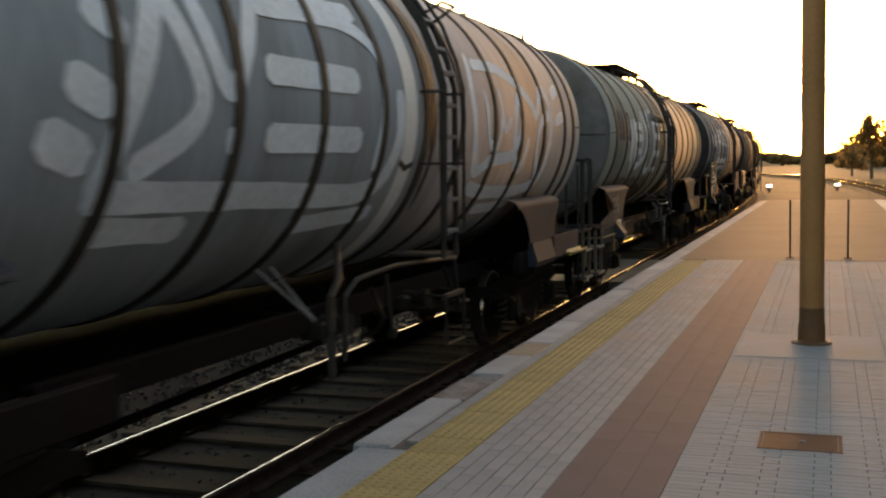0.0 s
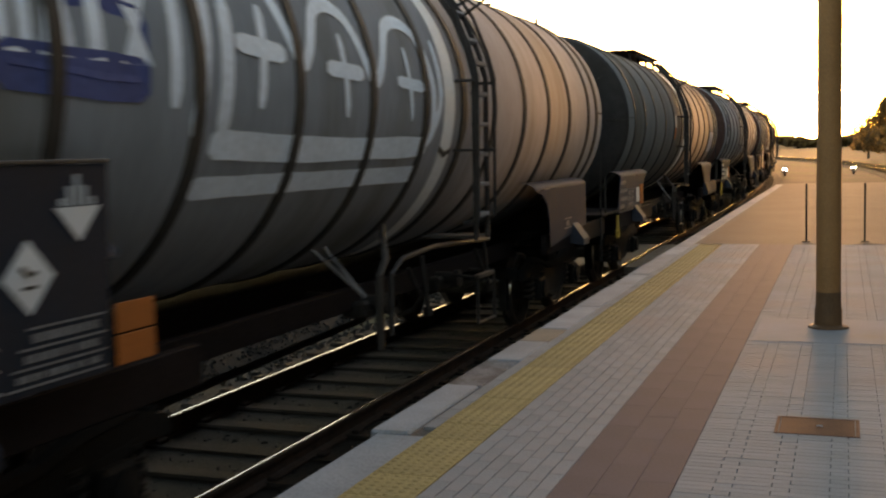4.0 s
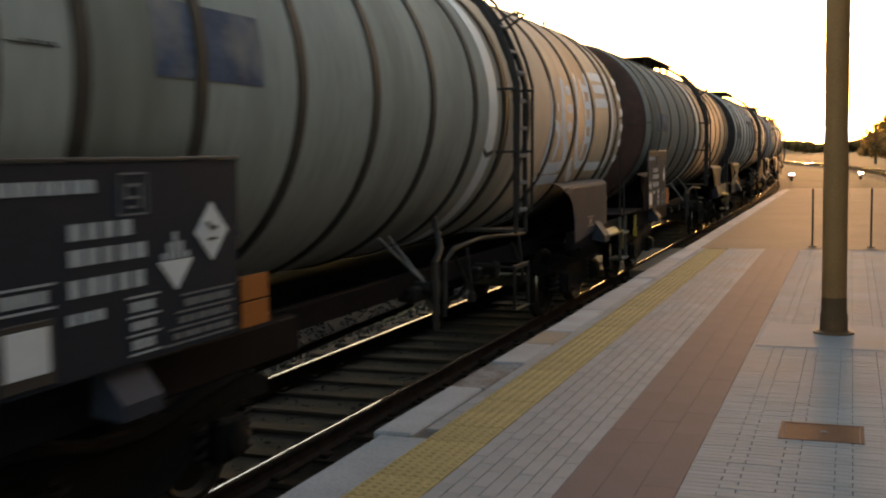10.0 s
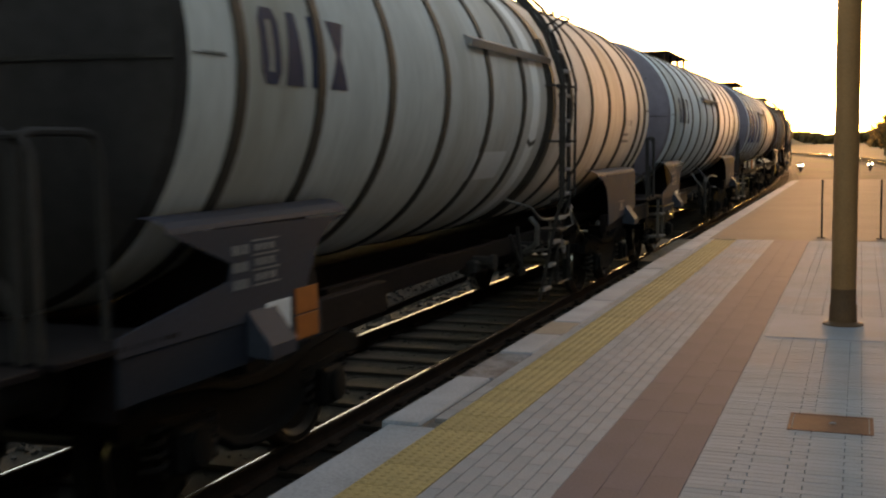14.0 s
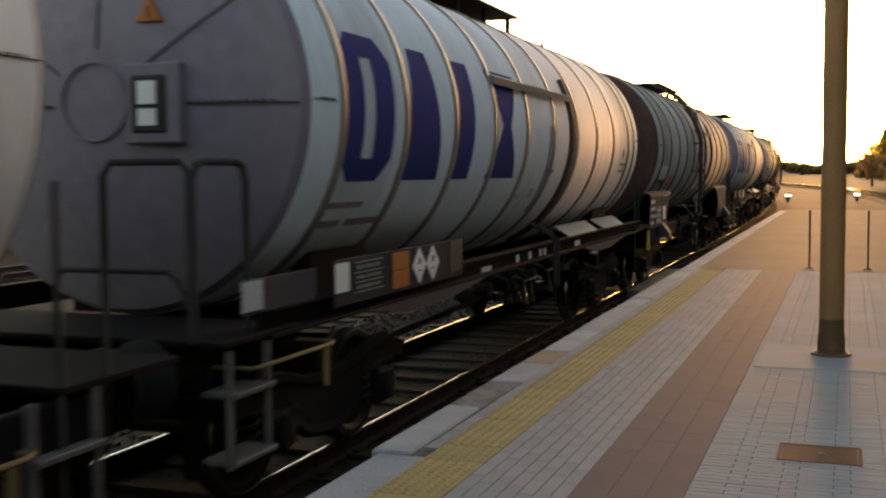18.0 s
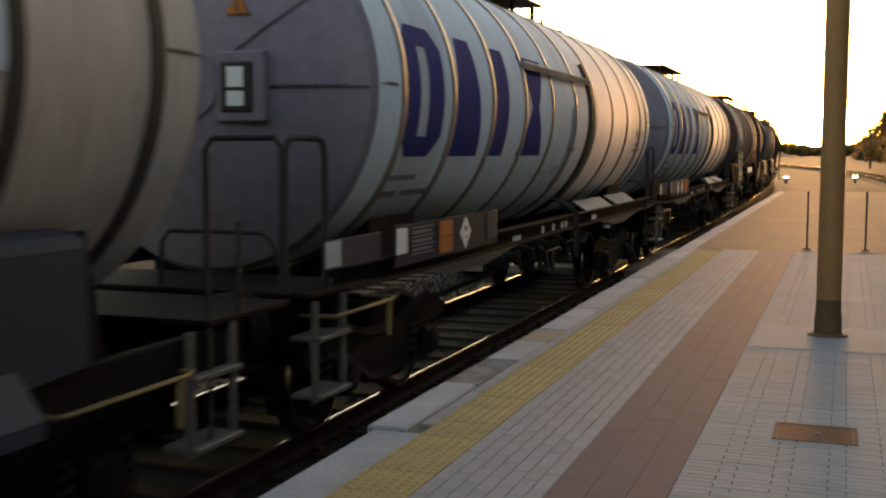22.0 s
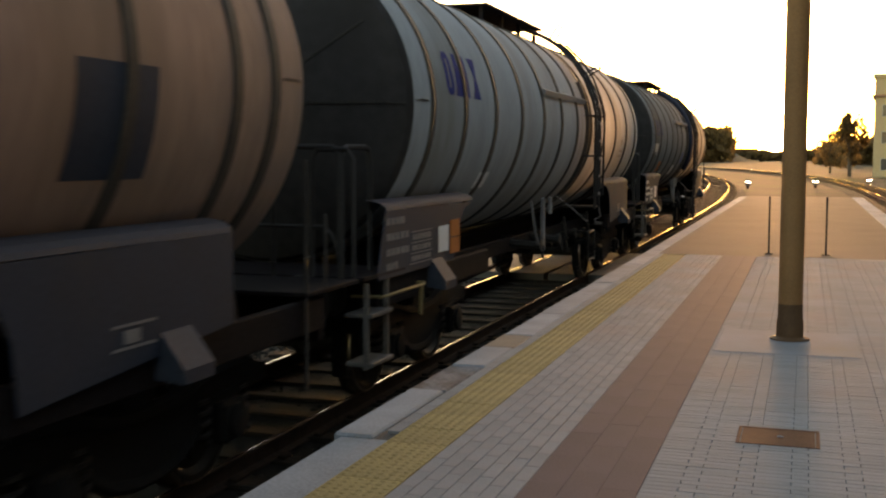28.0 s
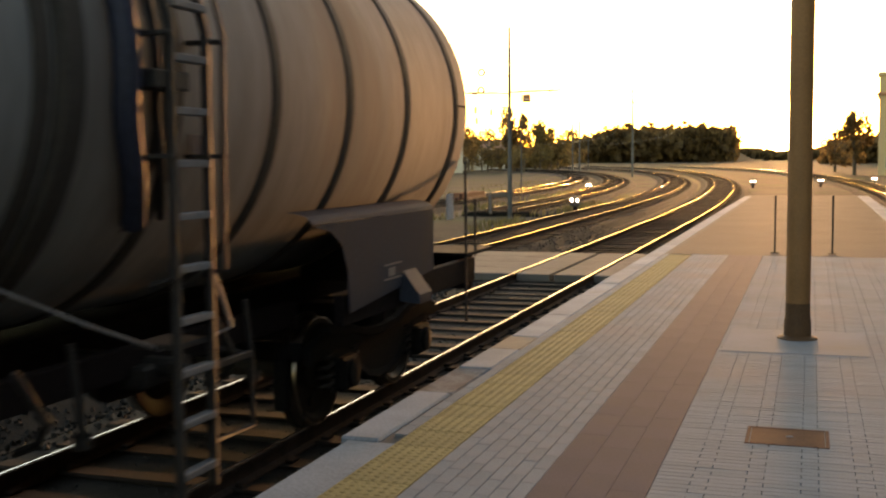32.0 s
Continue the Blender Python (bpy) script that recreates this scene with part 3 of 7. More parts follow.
def tactile_strip():
    """Yellow warning tiles with raised studs."""
    strip = thing("tactile_strip", "worn yellow tactile paving strip with raised studs", "tactile paving", kind="structure")
    rng = random.Random(8)
    w = STRIP_X1 - STRIP_X0

    def tile(studs):
        g = Geo().box(0.001, w - 0.001, 0.001, 0.339, -0.05, 0.001, 0.002)
        if studs:
            for i in range(6):
                for j in range(6):
                    cx, cy = w * (i + 0.5) / 6, 0.34 * (j + 0.5) / 6
                    ring = [(cx + 0.017 * math.cos(a), cy + 0.017 * math.sin(a), 0.001) for a in [math.pi * k / 3 for k in range(6)]]
                    topr = [(cx + 0.011 * math.cos(a), cy + 0.011 * math.sin(a), 0.0042) for a in [math.pi * k / 3 for k in range(6)]]
                    g.add(ring + topr, [(k, (k + 1) % 6, 6 + (k + 1) % 6, 6 + k) for k in range(6)] + [tuple(range(6, 12))])
        return g
    near, plain = tile(True).mesh("tile", M_YELLOW), tile(False).mesh("tile", M_YELLOW)
    y = -2.0
    while y < PAVED_Y - 0.3:
        part("tile", near, None, strip, m=pose(STRIP_X0, y, rng.uniform(-0.0012, 0.001), rng.uniform(-0.07, 0.07), rng.uniform(-0.07, 0.07)))
        y += 0.34


def manhole():
    plate = thing("manhole_cover", "rusty brown square manhole cover set in the paving", "manhole cover")
    x0, x1, y0, y1 = -0.305, 0.092, 6.065, 6.415
    f = Geo()
    for a in ((x0 - 0.02, x1 + 0.02, y0 - 0.02, y0), (x0 - 0.02, x1 + 0.02, y1, y1 + 0.02), (x0 - 0.02, x0, y0, y1), (x1, x1 + 0.02, y0, y1)):
        f.box(*a, -0.01, 0.003, 0.001)
    part("frame", f, M_RUST, plate, "rusted steel frame")
    part("lid", Geo().box(x0 + 0.004, x1 - 0.004, y0 + 0.004, y1 - 0.004, -0.01, 0.002, 0.0005), M_RUST, plate)
    part("lifting_eye", Geo().tube([(-0.112, 6.24, 0.003), (-0.095, 6.24, 0.007), (-0.078, 6.24, 0.003)], 0.004, 6), M_TREAD, plate, "shiny worn lifting eye")


def column():
    """The steel post of the platform on its cast pad."""
    pad = Geo().box(-0.665, 0.45, 8.93, 10.12, -0.06, 0.003, 0.003)
    solo("column_pad", pad, M_PAD, "pale cast concrete pad round the foot of the column", "concrete pad", kind="structure")
    post = thing("platform_column", "tall round tan-painted steel platform column", "column", at=pose(-0.095, 9.7, 0.003))
    part("shaft", Geo().lathe([(0.30, 0.1), (5.2, 0.094)], 32, "z"), M_COLUMN, post, smooth=True)
    part("foot_sleeve", Geo().lathe([(0.0, 0.112), (0.16, 0.110), (0.175, 0.103), (0.305, 0.1005)], 32, "z"), M_COLUMN_BASE, post, "darker worn foot sleeve", smooth=True)
    part("foot_ring", Geo().lathe([(0.0, 0.165), (0.012, 0.16), (0.022, 0.125), (0.03, 0.111)], 32, "z"), M_COLUMN_BASE, post, "mortar ring at the foot", smooth=True)
    part("cap", Geo().lathe([(5.2, 0.094), (5.22, 0.12), (5.26, 0.12), (5.28, 0.001)], 32, "z"), M_COLUMN_BASE, post)


def pavers():
    """Running-bond pavers: those nearest are single pieces, the rest is joined."""
    rng = random.Random(21)
    plan = thing("paving", "grey concrete pavers in running bond with a dark red band", "paving", kind="structure")

    def brick(sx, sy, mat):
        out, gap = [], 0.0007 if mat is M_RED else 0.0018
        for i in range(3):
            g = Geo().box(-sx / 2 + gap, sx / 2 - gap, -sy / 2 + gap * 0.67, sy / 2 - gap * 0.67, -0.05, 0, gap)
            g.v = [(x, y, z + rng.uniform(-0.0005, 0.0005)) for x, y, z in g.v]
            out.append((g, g.mesh("brick", mat)))
        return out
    rest = {"grey": Geo(), "red": Geo()}
    mats = {"grey": M_PAVER, "red": M_RED}

    def field(kind, x0, x1, sx, sy, along, limit):
        rows = int((PAVED_Y + 2.0) / sy) if not along else int((x1 - x0) / sx + 0.5)
        full, cut = brick(sx, sy, mats[kind]), {}
        for r in range(rows):
            if not along:
                y, xs, shift = -2.0 + sy * (r + 0.5), [], (sx * 0.32 if r % 2 else 0.0)
                u = x0 - shift
                while u < x1 - 0.01:
                    a, b = max(u, x0), min(u + sx, x1)
                    if b - a > 0.02:
                        xs.append(((a + b) / 2, y, b - a, sy))
                    u += sx
                cells = xs
            else:
                cells, v = [], -2.0 - (sy / 2 if r % 2 else 0.0)
                while v < PAVED_Y - 0.01:
                    a, b = max(v, -2.0), min(v + sy, PAVED_Y - 0.006)
                    if b - a > 0.02:
                        cells.append((x0 + sx * (r + 0.5), (a + b) / 2, sx, b - a))
                    v += sy
            for cx, cy, wx, wy in cells:
                if -0.55 < cx < 0.33 and 9.0 < cy < 10.06 or cx < STRIP_X0 and cy < 5.66:
                    continue
                low = rng.uniform(-0.0012, 0.0)
                lean = 0.03 if kind == "red" else 0.15
                m = pose(cx, cy, low * (0.3 if kind == "red" else 1.0), rng.uniform(-lean, lean), rng.uniform(-lean, lean))
                key = (round(wx, 3), round(wy, 3))
                if key not in cut:
                    cut[key] = full if key == (round(sx, 3), round(sy, 3)) else brick(wx, wy, mats[kind])
                g, me = cut[key][rng.randrange(3)]
                if 4.3 < cy < limit and cx < 0.55:
                    part("brick", me, None, plan, m=m)
                else:
                    rest[kind].add([m @ Vector(p) for p in g.v], g.f)
    field("grey", STRIP_X1 + 0.003, BAND_X0, (BAND_X0 - STRIP_X1 - 0.003) / 7, 0.25, True, 8.2)
    field("red", BAND_X0, BAND_X1, (BAND_X1 - BAND_X0) / 3, 0.5, True, 12.0)
    field("grey", BAND_X1, FAR_X - 0.36, 0.25, 0.0625, False, 6.3)
    field("grey", -2.218, STRIP_X0 - 0.002, 0.08, 0.22, True, 6.3)
    for kind, g in rest.items():
        tagged(part("brick_field", g, mats[kind], plan, "pavers of the rest of the platform"), kind="stuff")


ground_sheet()
railway(1, -45, 330, 42, "main track with polished rails on wooden sleepers")
railway(2, 0, 300, 0, "second track with shiny rails on sleepers")
railway(3, 47.5, 260, 0, "siding that bends away behind a buffer stop")
railway(4, 20, 260, 0, "outer siding with dull rails")
railway(5, 30, 300, 0, "track along the other side of the platform")
ballast()
crossing_slab()
platform()
kerbs()
tactile_strip()
manhole()
column()


# ---- the yard, trees and buildings beyond ----
def far(az, d, z=-1.0):
    """A place d metres off, az degrees to the left of the track."""
    return Vector((-d * math.sin(radians(az)), d * math.cos(radians(az)), z))


def leaf_cloud(g, rng, centre, size, count, leaf):
    """Small leaf faces spread through an uneven crown."""
    lumps = [(Vector((rng.gauss(0, 0.42), rng.gauss(0, 0.42), rng.uniform(-0.75, 0.8))), rng.uniform(0.25, 0.5)) for _ in range(9)]
    for _ in range(count):
        c, r = rng.choice(lumps)
        v = Vector((rng.gauss(0, 1), rng.gauss(0, 1), rng.gauss(0, 1))).normalized() * r * rng.uniform(0.55, 1.05)
        p = Vector(((c.x + v.x) * size[0], (c.y + v.y) * size[1], (c.z + v.z) * size[2])) + centre
        m = Matrix.LocRotScale(p, Euler([rng.uniform(0, 6.28) for _ in range(3)]), Vector((leaf, leaf, leaf)) * rng.uniform(0.6, 1.3))
        g.add([m @ Vector(q) for q in ((-0.5, -0.3, 0), (0.5, -0.35, 0.1), (0.6, 0.3, -0.05), (-0.3, 0.4, 0.1))], [(0, 1, 2, 3)])


def tree(place, height, width, mat, label, seed, count=700):
    rng = random.Random(seed)
    t = thing("tree", label, "tree", group="trees beside the yard", at=Matrix.Translation(place))
    bend = rng.uniform(-0.3, 0.3)
    part("trunk", Geo().tube([(0, 0, 0), (bend * 0.4, 0, height * 0.3), (bend, 0.1, height * 0.62), (bend, 0, height * 0.85)], [height * 0.03, height * 0.024, height * 0.015, 0.04], 8), M_BARK, t, smooth=True)
    for i in range(5):
        a, z = rng.uniform(0, 6.28), height * rng.uniform(0.35, 0.65)
        part("limb", Geo().tube([(bend * 0.6, 0, z), (bend + math.cos(a) * width * 0.2, math.sin(a) * width * 0.2, z + height * 0.1), (bend + math.cos(a) * width * 0.4, math.sin(a) * width * 0.4, z + height * 0.22)], [height * 0.012, height * 0.008, 0.03], 5), M_BARK, t)
    g = Geo()
    leaf_cloud(g, rng, Vector((bend, 0, height * 0.56)), (width * 0.55, width * 0.55, height * 0.46), count * 2, height * 0.045)
    part("crown", g, mat, t, "uneven crown of small leaves")
    return t


def woods():
    """Far wooded rise behind the yard, dipping where the sun goes down."""
    rng = random.Random(31)
    for name, az0, az1, dist, top in (("wooded_hill", 12.6, 3.9, 620, lambda u: 0.5 + 1.25 * min(1, u * 3.2) + 0.08 * math.sin(u * 19)), ("far_trees", 3.9, -1.2, 900, lambda u: 0.28 + 0.1 * math.sin(u * 9)),
                                      ("hedge_trees", 19.5, 12.3, 330, lambda u: 0.75 + 0.3 * math.sin(u * 14)), ("right_trees", -0.9, -9.0, 420, lambda u: 0.7 + 0.9 * min(1, u * 2) + 0.2 * math.sin(u * 20))):
        g = Geo()
        n = int(abs(az0 - az1) * 26)
        for i in range(n):
            u = i / n
            h = dist * math.tan(radians(top(u))) + 2.5
            for row in range(3):
                place = far(az0 + (az1 - az0) * u + rng.uniform(-0.05, 0.05), dist + row * 26 + rng.uniform(-8, 8))
                hh = h * (1 - 0.04 * row) * rng.uniform(0.72, 1.06)
                leaf_cloud(g, rng, place + Vector((0, 0, hh * 0.5)), (dist * 0.008, 6, hh * 0.42), 46, dist * 0.0052)
        solo(name, g, M_LEAF, "hazy wooded rise on the horizon", "woods", kind="stuff")
    hill = Geo()
    for i in range(40):
        u = i / 39
        c = far(13.2 - 11.0 * u, 720)
        h = 720 * math.tan(radians(1.1)) * math.sin(math.pi * min(1, u * 1.05 + 0.02)) ** 0.6
        hill.v.extend([(c.x, c.y - 60, -1.2), (c.x, c.y, h), (c.x, c.y + 80, -1.2)])
    hill.f = [(3 * i + a, 3 * i + a + 3, 3 * i + a + 4, 3 * i + a + 1) for i in range(39) for a in (0, 1)]
    solo("hillside", hill, M_EARTH, "low brown hillside behind the yard", "hill", kind="structure", smooth=True)


def house(name, place, turn, w, d, h, mat, label, roof="flat", floors=2, bays=4, tower=None):
    b = thing(name, label, "building", group="buildings round the station", at=Matrix.Translation(place) @ pose(0, 0, 0, 0, 0, turn))
    part("wall", Geo().box(-w / 2, w / 2, 0, d, 0, h, 0.05), mat, b)
    if roof == "flat":
        part("roof", Geo().box(-w / 2 - 0.3, w / 2 + 0.3, -0.3, d + 0.3, h, h + 0.35, 0.04), M_ROOF, b)
    else:
        part("roof", Geo().prism([(-0.5, h), (d + 0.5, h), (d / 2, h + d * 0.28)], "x", -w / 2 - 0.4, w / 2 + 0.4), M_ROOF, b)
    for f in range(floors):
        for i in range(bays):
            x, z = -w / 2 + w * (i + 0.5) / bays, h * (f + 0.5) / floors
            win = part("window", Geo().box(x - 0.5, x + 0.5, -0.06, 0.05, z - 0.8, z + 0.8, 0.02), M_HOUSE_PALE, b)
            part("pane", Geo().box(x - 0.42, x + 0.42, -0.08, -0.065, z - 0.72, z + 0.72), M_GLASS_DARK, win)
    if tower:
        x, r, top = tower
        part("tower", Geo().box(x - r, x + r, 1, 1 + 2 * r, h, top, 0.1).box(x - r - 0.2, x + r + 0.2, 0.8, 1.2 + 2 * r, top - 0.5, top, 0.05), mat, b, "square tower above the roof")
    return b


def mast(place, height, arms, label, r=0.11):
    m = thing("line_mast", label, "mast", group="overhead line masts", at=Matrix.Translation(place))
    part("shaft", Geo().tube([(0, 0, 0), (0, 0, height)], [r, r * 0.55], 10), M_POLE, m, smooth=True)
    for z, reach in arms:
        part("arm", Geo().tube([(0, 0, z), (reach, 0, z + 0.05)], 0.03, 6), M_POLE, m)
        part("insulator", Geo().lathe([(reach * 0.8 - 0.15, 0.03), (reach * 0.8 - 0.1, 0.08), (reach * 0.8 - 0.05, 0.03), (reach * 0.8, 0.08), (reach * 0.8 + 0.05, 0.03), (reach * 0.8 + 0.1, 0.08)], 10, "x", centre=(0, 0, z + 0.04)), M_BLACK, m, smooth=True)
    return m


def yard():
    first = mast(Vector((-12.1, 45.0, -1.0)), 8.05, [(5.33, 2.2), (5.30, -1.9)], "tall tapered grey line mast with cross arms", 0.10)
    mast(far(8.75, 150), 12.9, [(11.4, 0.9), (11.4, -0.9)], "slim grey line mast far along the track", 0.17)
    mast(far(11.45, 200), 9.2, [(9.0, 1.6)], "slim grey lamp mast beside the yard", 0.17)
    mast(far(11.8, 210), 9.2, [(8.7, -1.6)], "slim grey lamp mast beside the yard", 0.17)
    mast(far(11.0, 240), 9.0, [(8.6, 1.4)], "slim grey lamp mast beside the yard", 0.12)
    sign = mast(far(14.45, 70), 8.0, [], "thin dark post with a square red-brown sign", 0.05)
    part("arm", Geo().tube([(0, 0, 6.36), (0.75, 0, 6.36)], 0.02, 6), M_POLE, sign)
    part("sign_plate", Geo().box(0.08, 0.62, -0.04, 0.0, 6.1, 6.62, 0.01), M_ROOF, sign, "square red-brown plate")
    # hanging rings on the arm of the first mast
    for x, z in ((-1.22, 6.21), (-1.25, 5.63)):
        pts = [(0.13 * math.cos(a), 0, 0.13 * math.sin(a)) for a in [math.pi * i / 8 for i in range(17)]]
        part("ring", Geo().tube([(px + x, py, pz + z - (0.16 if z < 6 else 0)) for px, py, pz in pts], 0.045, 6, caps=False), M_BLACK, first, "black round ring")
    part("upper_arm", Geo().tube([(0, 0, 6.0), (-1.12, 0, 6.2)], 0.02, 6), M_POLE, first)
    wires = Geo()
    for x0, x1, y, z in ((-34.0, -8.2, 45.0, 4.36),):
        wires.tube([(x0, y, z - 0.15), ((x0 + x1) / 2, y, z - 0.02), (x1, y, z + 0.05)], 0.02, 4)
    solo("span_wire", wires, M_BLACK, "thin black span wire across the yard", "wire")
    for x, z in ((-14.9, 3.62), (-14.9, 3.02), (-13.6, 3.66), (-13.55, 3.2), (-12.9, 3.55)):
        hang = thing("insulator", "small dark insulator hanging under the span wire", "insulator", group="hanging insulators", at=pose(x, 45.0, z))
        part("body", Geo().lathe([(-0.16, 0.02), (-0.12, 0.07), (-0.07, 0.03), (-0.02, 0.07), (0.03, 0.03), (0.08, 0.06), (0.12, 0.02)], 10, "z"), M_BLACK, hang, smooth=True)
        part("hanger", Geo().tube([(0, 0, 0.1), (0, 0, 4.37 + (x + 14.9) * 0.006 - z)], 0.008, 4), M_BLACK, hang)
    for k, z in ((2, 4.45), (3, 4.45)):
        solo("contact_wire", sweep(k, [(-0.014, z), (0.014, z), (0, z + 0.025)], 20, 240, 8.0), M_BLACK, "thin overhead contact wire above a track", "wire", group="overhead wires")
    # buffer stop of the siding
    b = thing("buffer_stop", "weathered timber buffer stop at the end of the siding", "buffer stop", at=pose(-13.15, 47.2, RAIL_Z - 0.2, 0, 0, 0))
    part("cross_beam", Geo().box(-0.62, 0.62, -0.1, 0.1, 0.72, 0.92, 0.02), M_OLD_TIMBER, b)
    for s in (-0.45, 0.45):
        part("upright", Geo().box(s - 0.07, s + 0.07, -0.08, 0.08, 0, 0.94, 0.015), M_OLD_TIMBER, b)
        part("brace", Geo().tube([(s, 0, 0.9), (s + 0.3, -1.0, 0.02)], 0.06, 6), M_OLD_TIMBER, b)
    s = thing("sleeper_stack", "low rusty stack of old rails and timbers", "stack", at=pose(-19.6, 63, -0.95, 0, 0, 4))
    for i in range(5):
        part("timber", Geo().box(-0.55 + i * 0.26, -0.33 + i * 0.26, -3, 3, 0, 0.3 + 0.25 * (i % 2), 0.02), M_RUST, s)
    # dwarf signals
    for x, y in ((-10.75, 52.0), (-15.9, 82.0), (-4.55, 94.0), (0.75, 97.0), (5.35, 105.0)):
        d = thing("dwarf_signal", "low ground signal with two lit white lamps", "signal", group="dwarf signals", at=pose(x, y, -1.0))
        part("housing", Geo().box(-0.24, 0.24, -0.1, 0.12, 0.25, 0.75, 0.04), M_BLACK, d)
        part("foot", Geo().box(-0.1, 0.1, -0.06, 0.06, 0, 0.26, 0.01), M_STEEL, d)
        for q in (-0.13, 0.13):
            part("lamp", Geo().lathe([(-0.14, 0.001), (-0.135, 0.045), (-0.1, 0.055)], 14, "y", centre=(q, 0, 0.55)), M_LAMP, d, "lit white lamp", smooth=True)
    # slim posts where the paving ends
    for x in POST_X:
        p = thing("slim_post", "slim dark steel post at the end of the paving", "post", group="slim posts", at=pose(x, 18.35, 0))
        part("shaft", Geo().tube([(0, 0, 0), (0, 0, 0.92)], 0.015, 8), M_STEEL, p, smooth=True)
        part("foot_plate", Geo().box(-0.06, 0.06, -0.06, 0.06, 0, 0.012, 0.002), M_STEEL, p)


def grass_tufts():
    rng, g = random.Random(77), Geo()
    for _ in range(2600):
        x, y = rng.choice(((rng.uniform(-12, -10.3), rng.uniform(28, 70)), (rng.uniform(-17.5, -14.6), rng.uniform(34, 90)), (rng.uniform(-30, -20), rng.uniform(40, 120))))
        if noise.noise((x * 0.3, y * 0.15, 2)) < 0.02:
            continue
        for _ in range(3):
            a, h = rng.uniform(0, 6.28), rng.uniform(0.1, 0.35)
            dx, dy = math.cos(a) * 0.03, math.sin(a) * 0.03
            lx, ly = rng.uniform(-0.1, 0.1), rng.uniform(-0.1, 0.1)
            g.add([(x - dx, y - dy, -1.02), (x + dx, y + dy, -1.02), (x + lx, y + ly, -1.0 + h)], [(0, 1, 2)])
    solo("grass_tufts", g, M_GRASS, "dry grass tufts between the tracks", "grass", kind="stuff")


POST_X = (-0.54, 0.33)
woods()
yard()
grass_tufts()
tree(far(15.0, 230), 12.5, 6.5, M_LEAF, "tall bare-topped broadleaf tree in evening light", 1, 800)
tree(far(13.75, 235), 10.0, 4.5, M_LEAF_DARK, "slim dark conifer in evening light", 2, 700)
tree(far(13.1, 240), 9.5, 4.0, M_LEAF_DARK, "slim dark conifer in evening light", 3, 700)
tree(far(12.55, 235), 8.6, 6.5, M_LEAF_DARK, "round dark evergreen tree", 4, 900)
tree(far(16.2, 220), 8.0, 5.5, M_LEAF, "broadleaf tree in evening light", 5, 600)
tree(far(17.2, 225), 9.0, 6.0, M_LEAF, "broadleaf tree in evening light", 6, 600)
tree(far(14.3, 215), 7.0, 4.5, M_LEAF, "low broadleaf tree in evening light", 7, 500)
for az, dist, high, wide, seed in ((12.9, 250, 6.5, 8.0, 21), (13.5, 226, 5.5, 7.0, 22), (14.5, 245, 7.5, 8.5, 23), (15.5, 238, 7.0, 8.0, 24), (16.5, 214, 6.0, 7.0, 25), (17.0, 240, 8.5, 7.0, 26), (12.1, 262, 5.5, 7.5, 27), (15.05, 210, 4.5, 7.0, 28)):
    tree(far(az, dist), high, wide, M_LEAF if seed % 2 else M_LEAF_DARK, "bushy broadleaf tree at the edge of the yard", seed, 500)
tree(far(-2.0, 160), 9.0, 4.0, M_LEAF, "round-headed tree in front of the tower", 8, 600)
tree(far(-1.1, 190), 7.5, 5.0, M_LEAF, "low broadleaf tree in evening light", 9, 600)
house("track_house", far(18.35, 205), 17, 6, 8, 6.4, M_HOUSE_PALE, "white rendered house beside the yard", "gable", 2, 2)
house("shed", far(16.5, 260), 16, 11, 8, 5.0, M_HOUSE_PALE, "pale low shed with a tiled roof", "gable", 1, 4)
house("station_house", Vector((13.5, 150, -1.0)), -4, 11, 10, 10.2, M_HOUSE_OCHRE, "ochre building with a square tower", "flat", 3, 4, (-4.6, 0.95, 13.2))


def boundary_wall():
    """An added wall, hidden by the train, that blocks low sky light beneath it."""
    g = Geo()
    for i in range(37):
        g.box(-26.2, -26.0, -84 + i * 4, -80.06 + i * 4, -1.2, 3.2, 0.02)
    solo("boundary_wall", g, M_WALL_DARK, "plain dark concrete wall added out of view to block low sky", "wall", kind="structure")


boundary_wall()



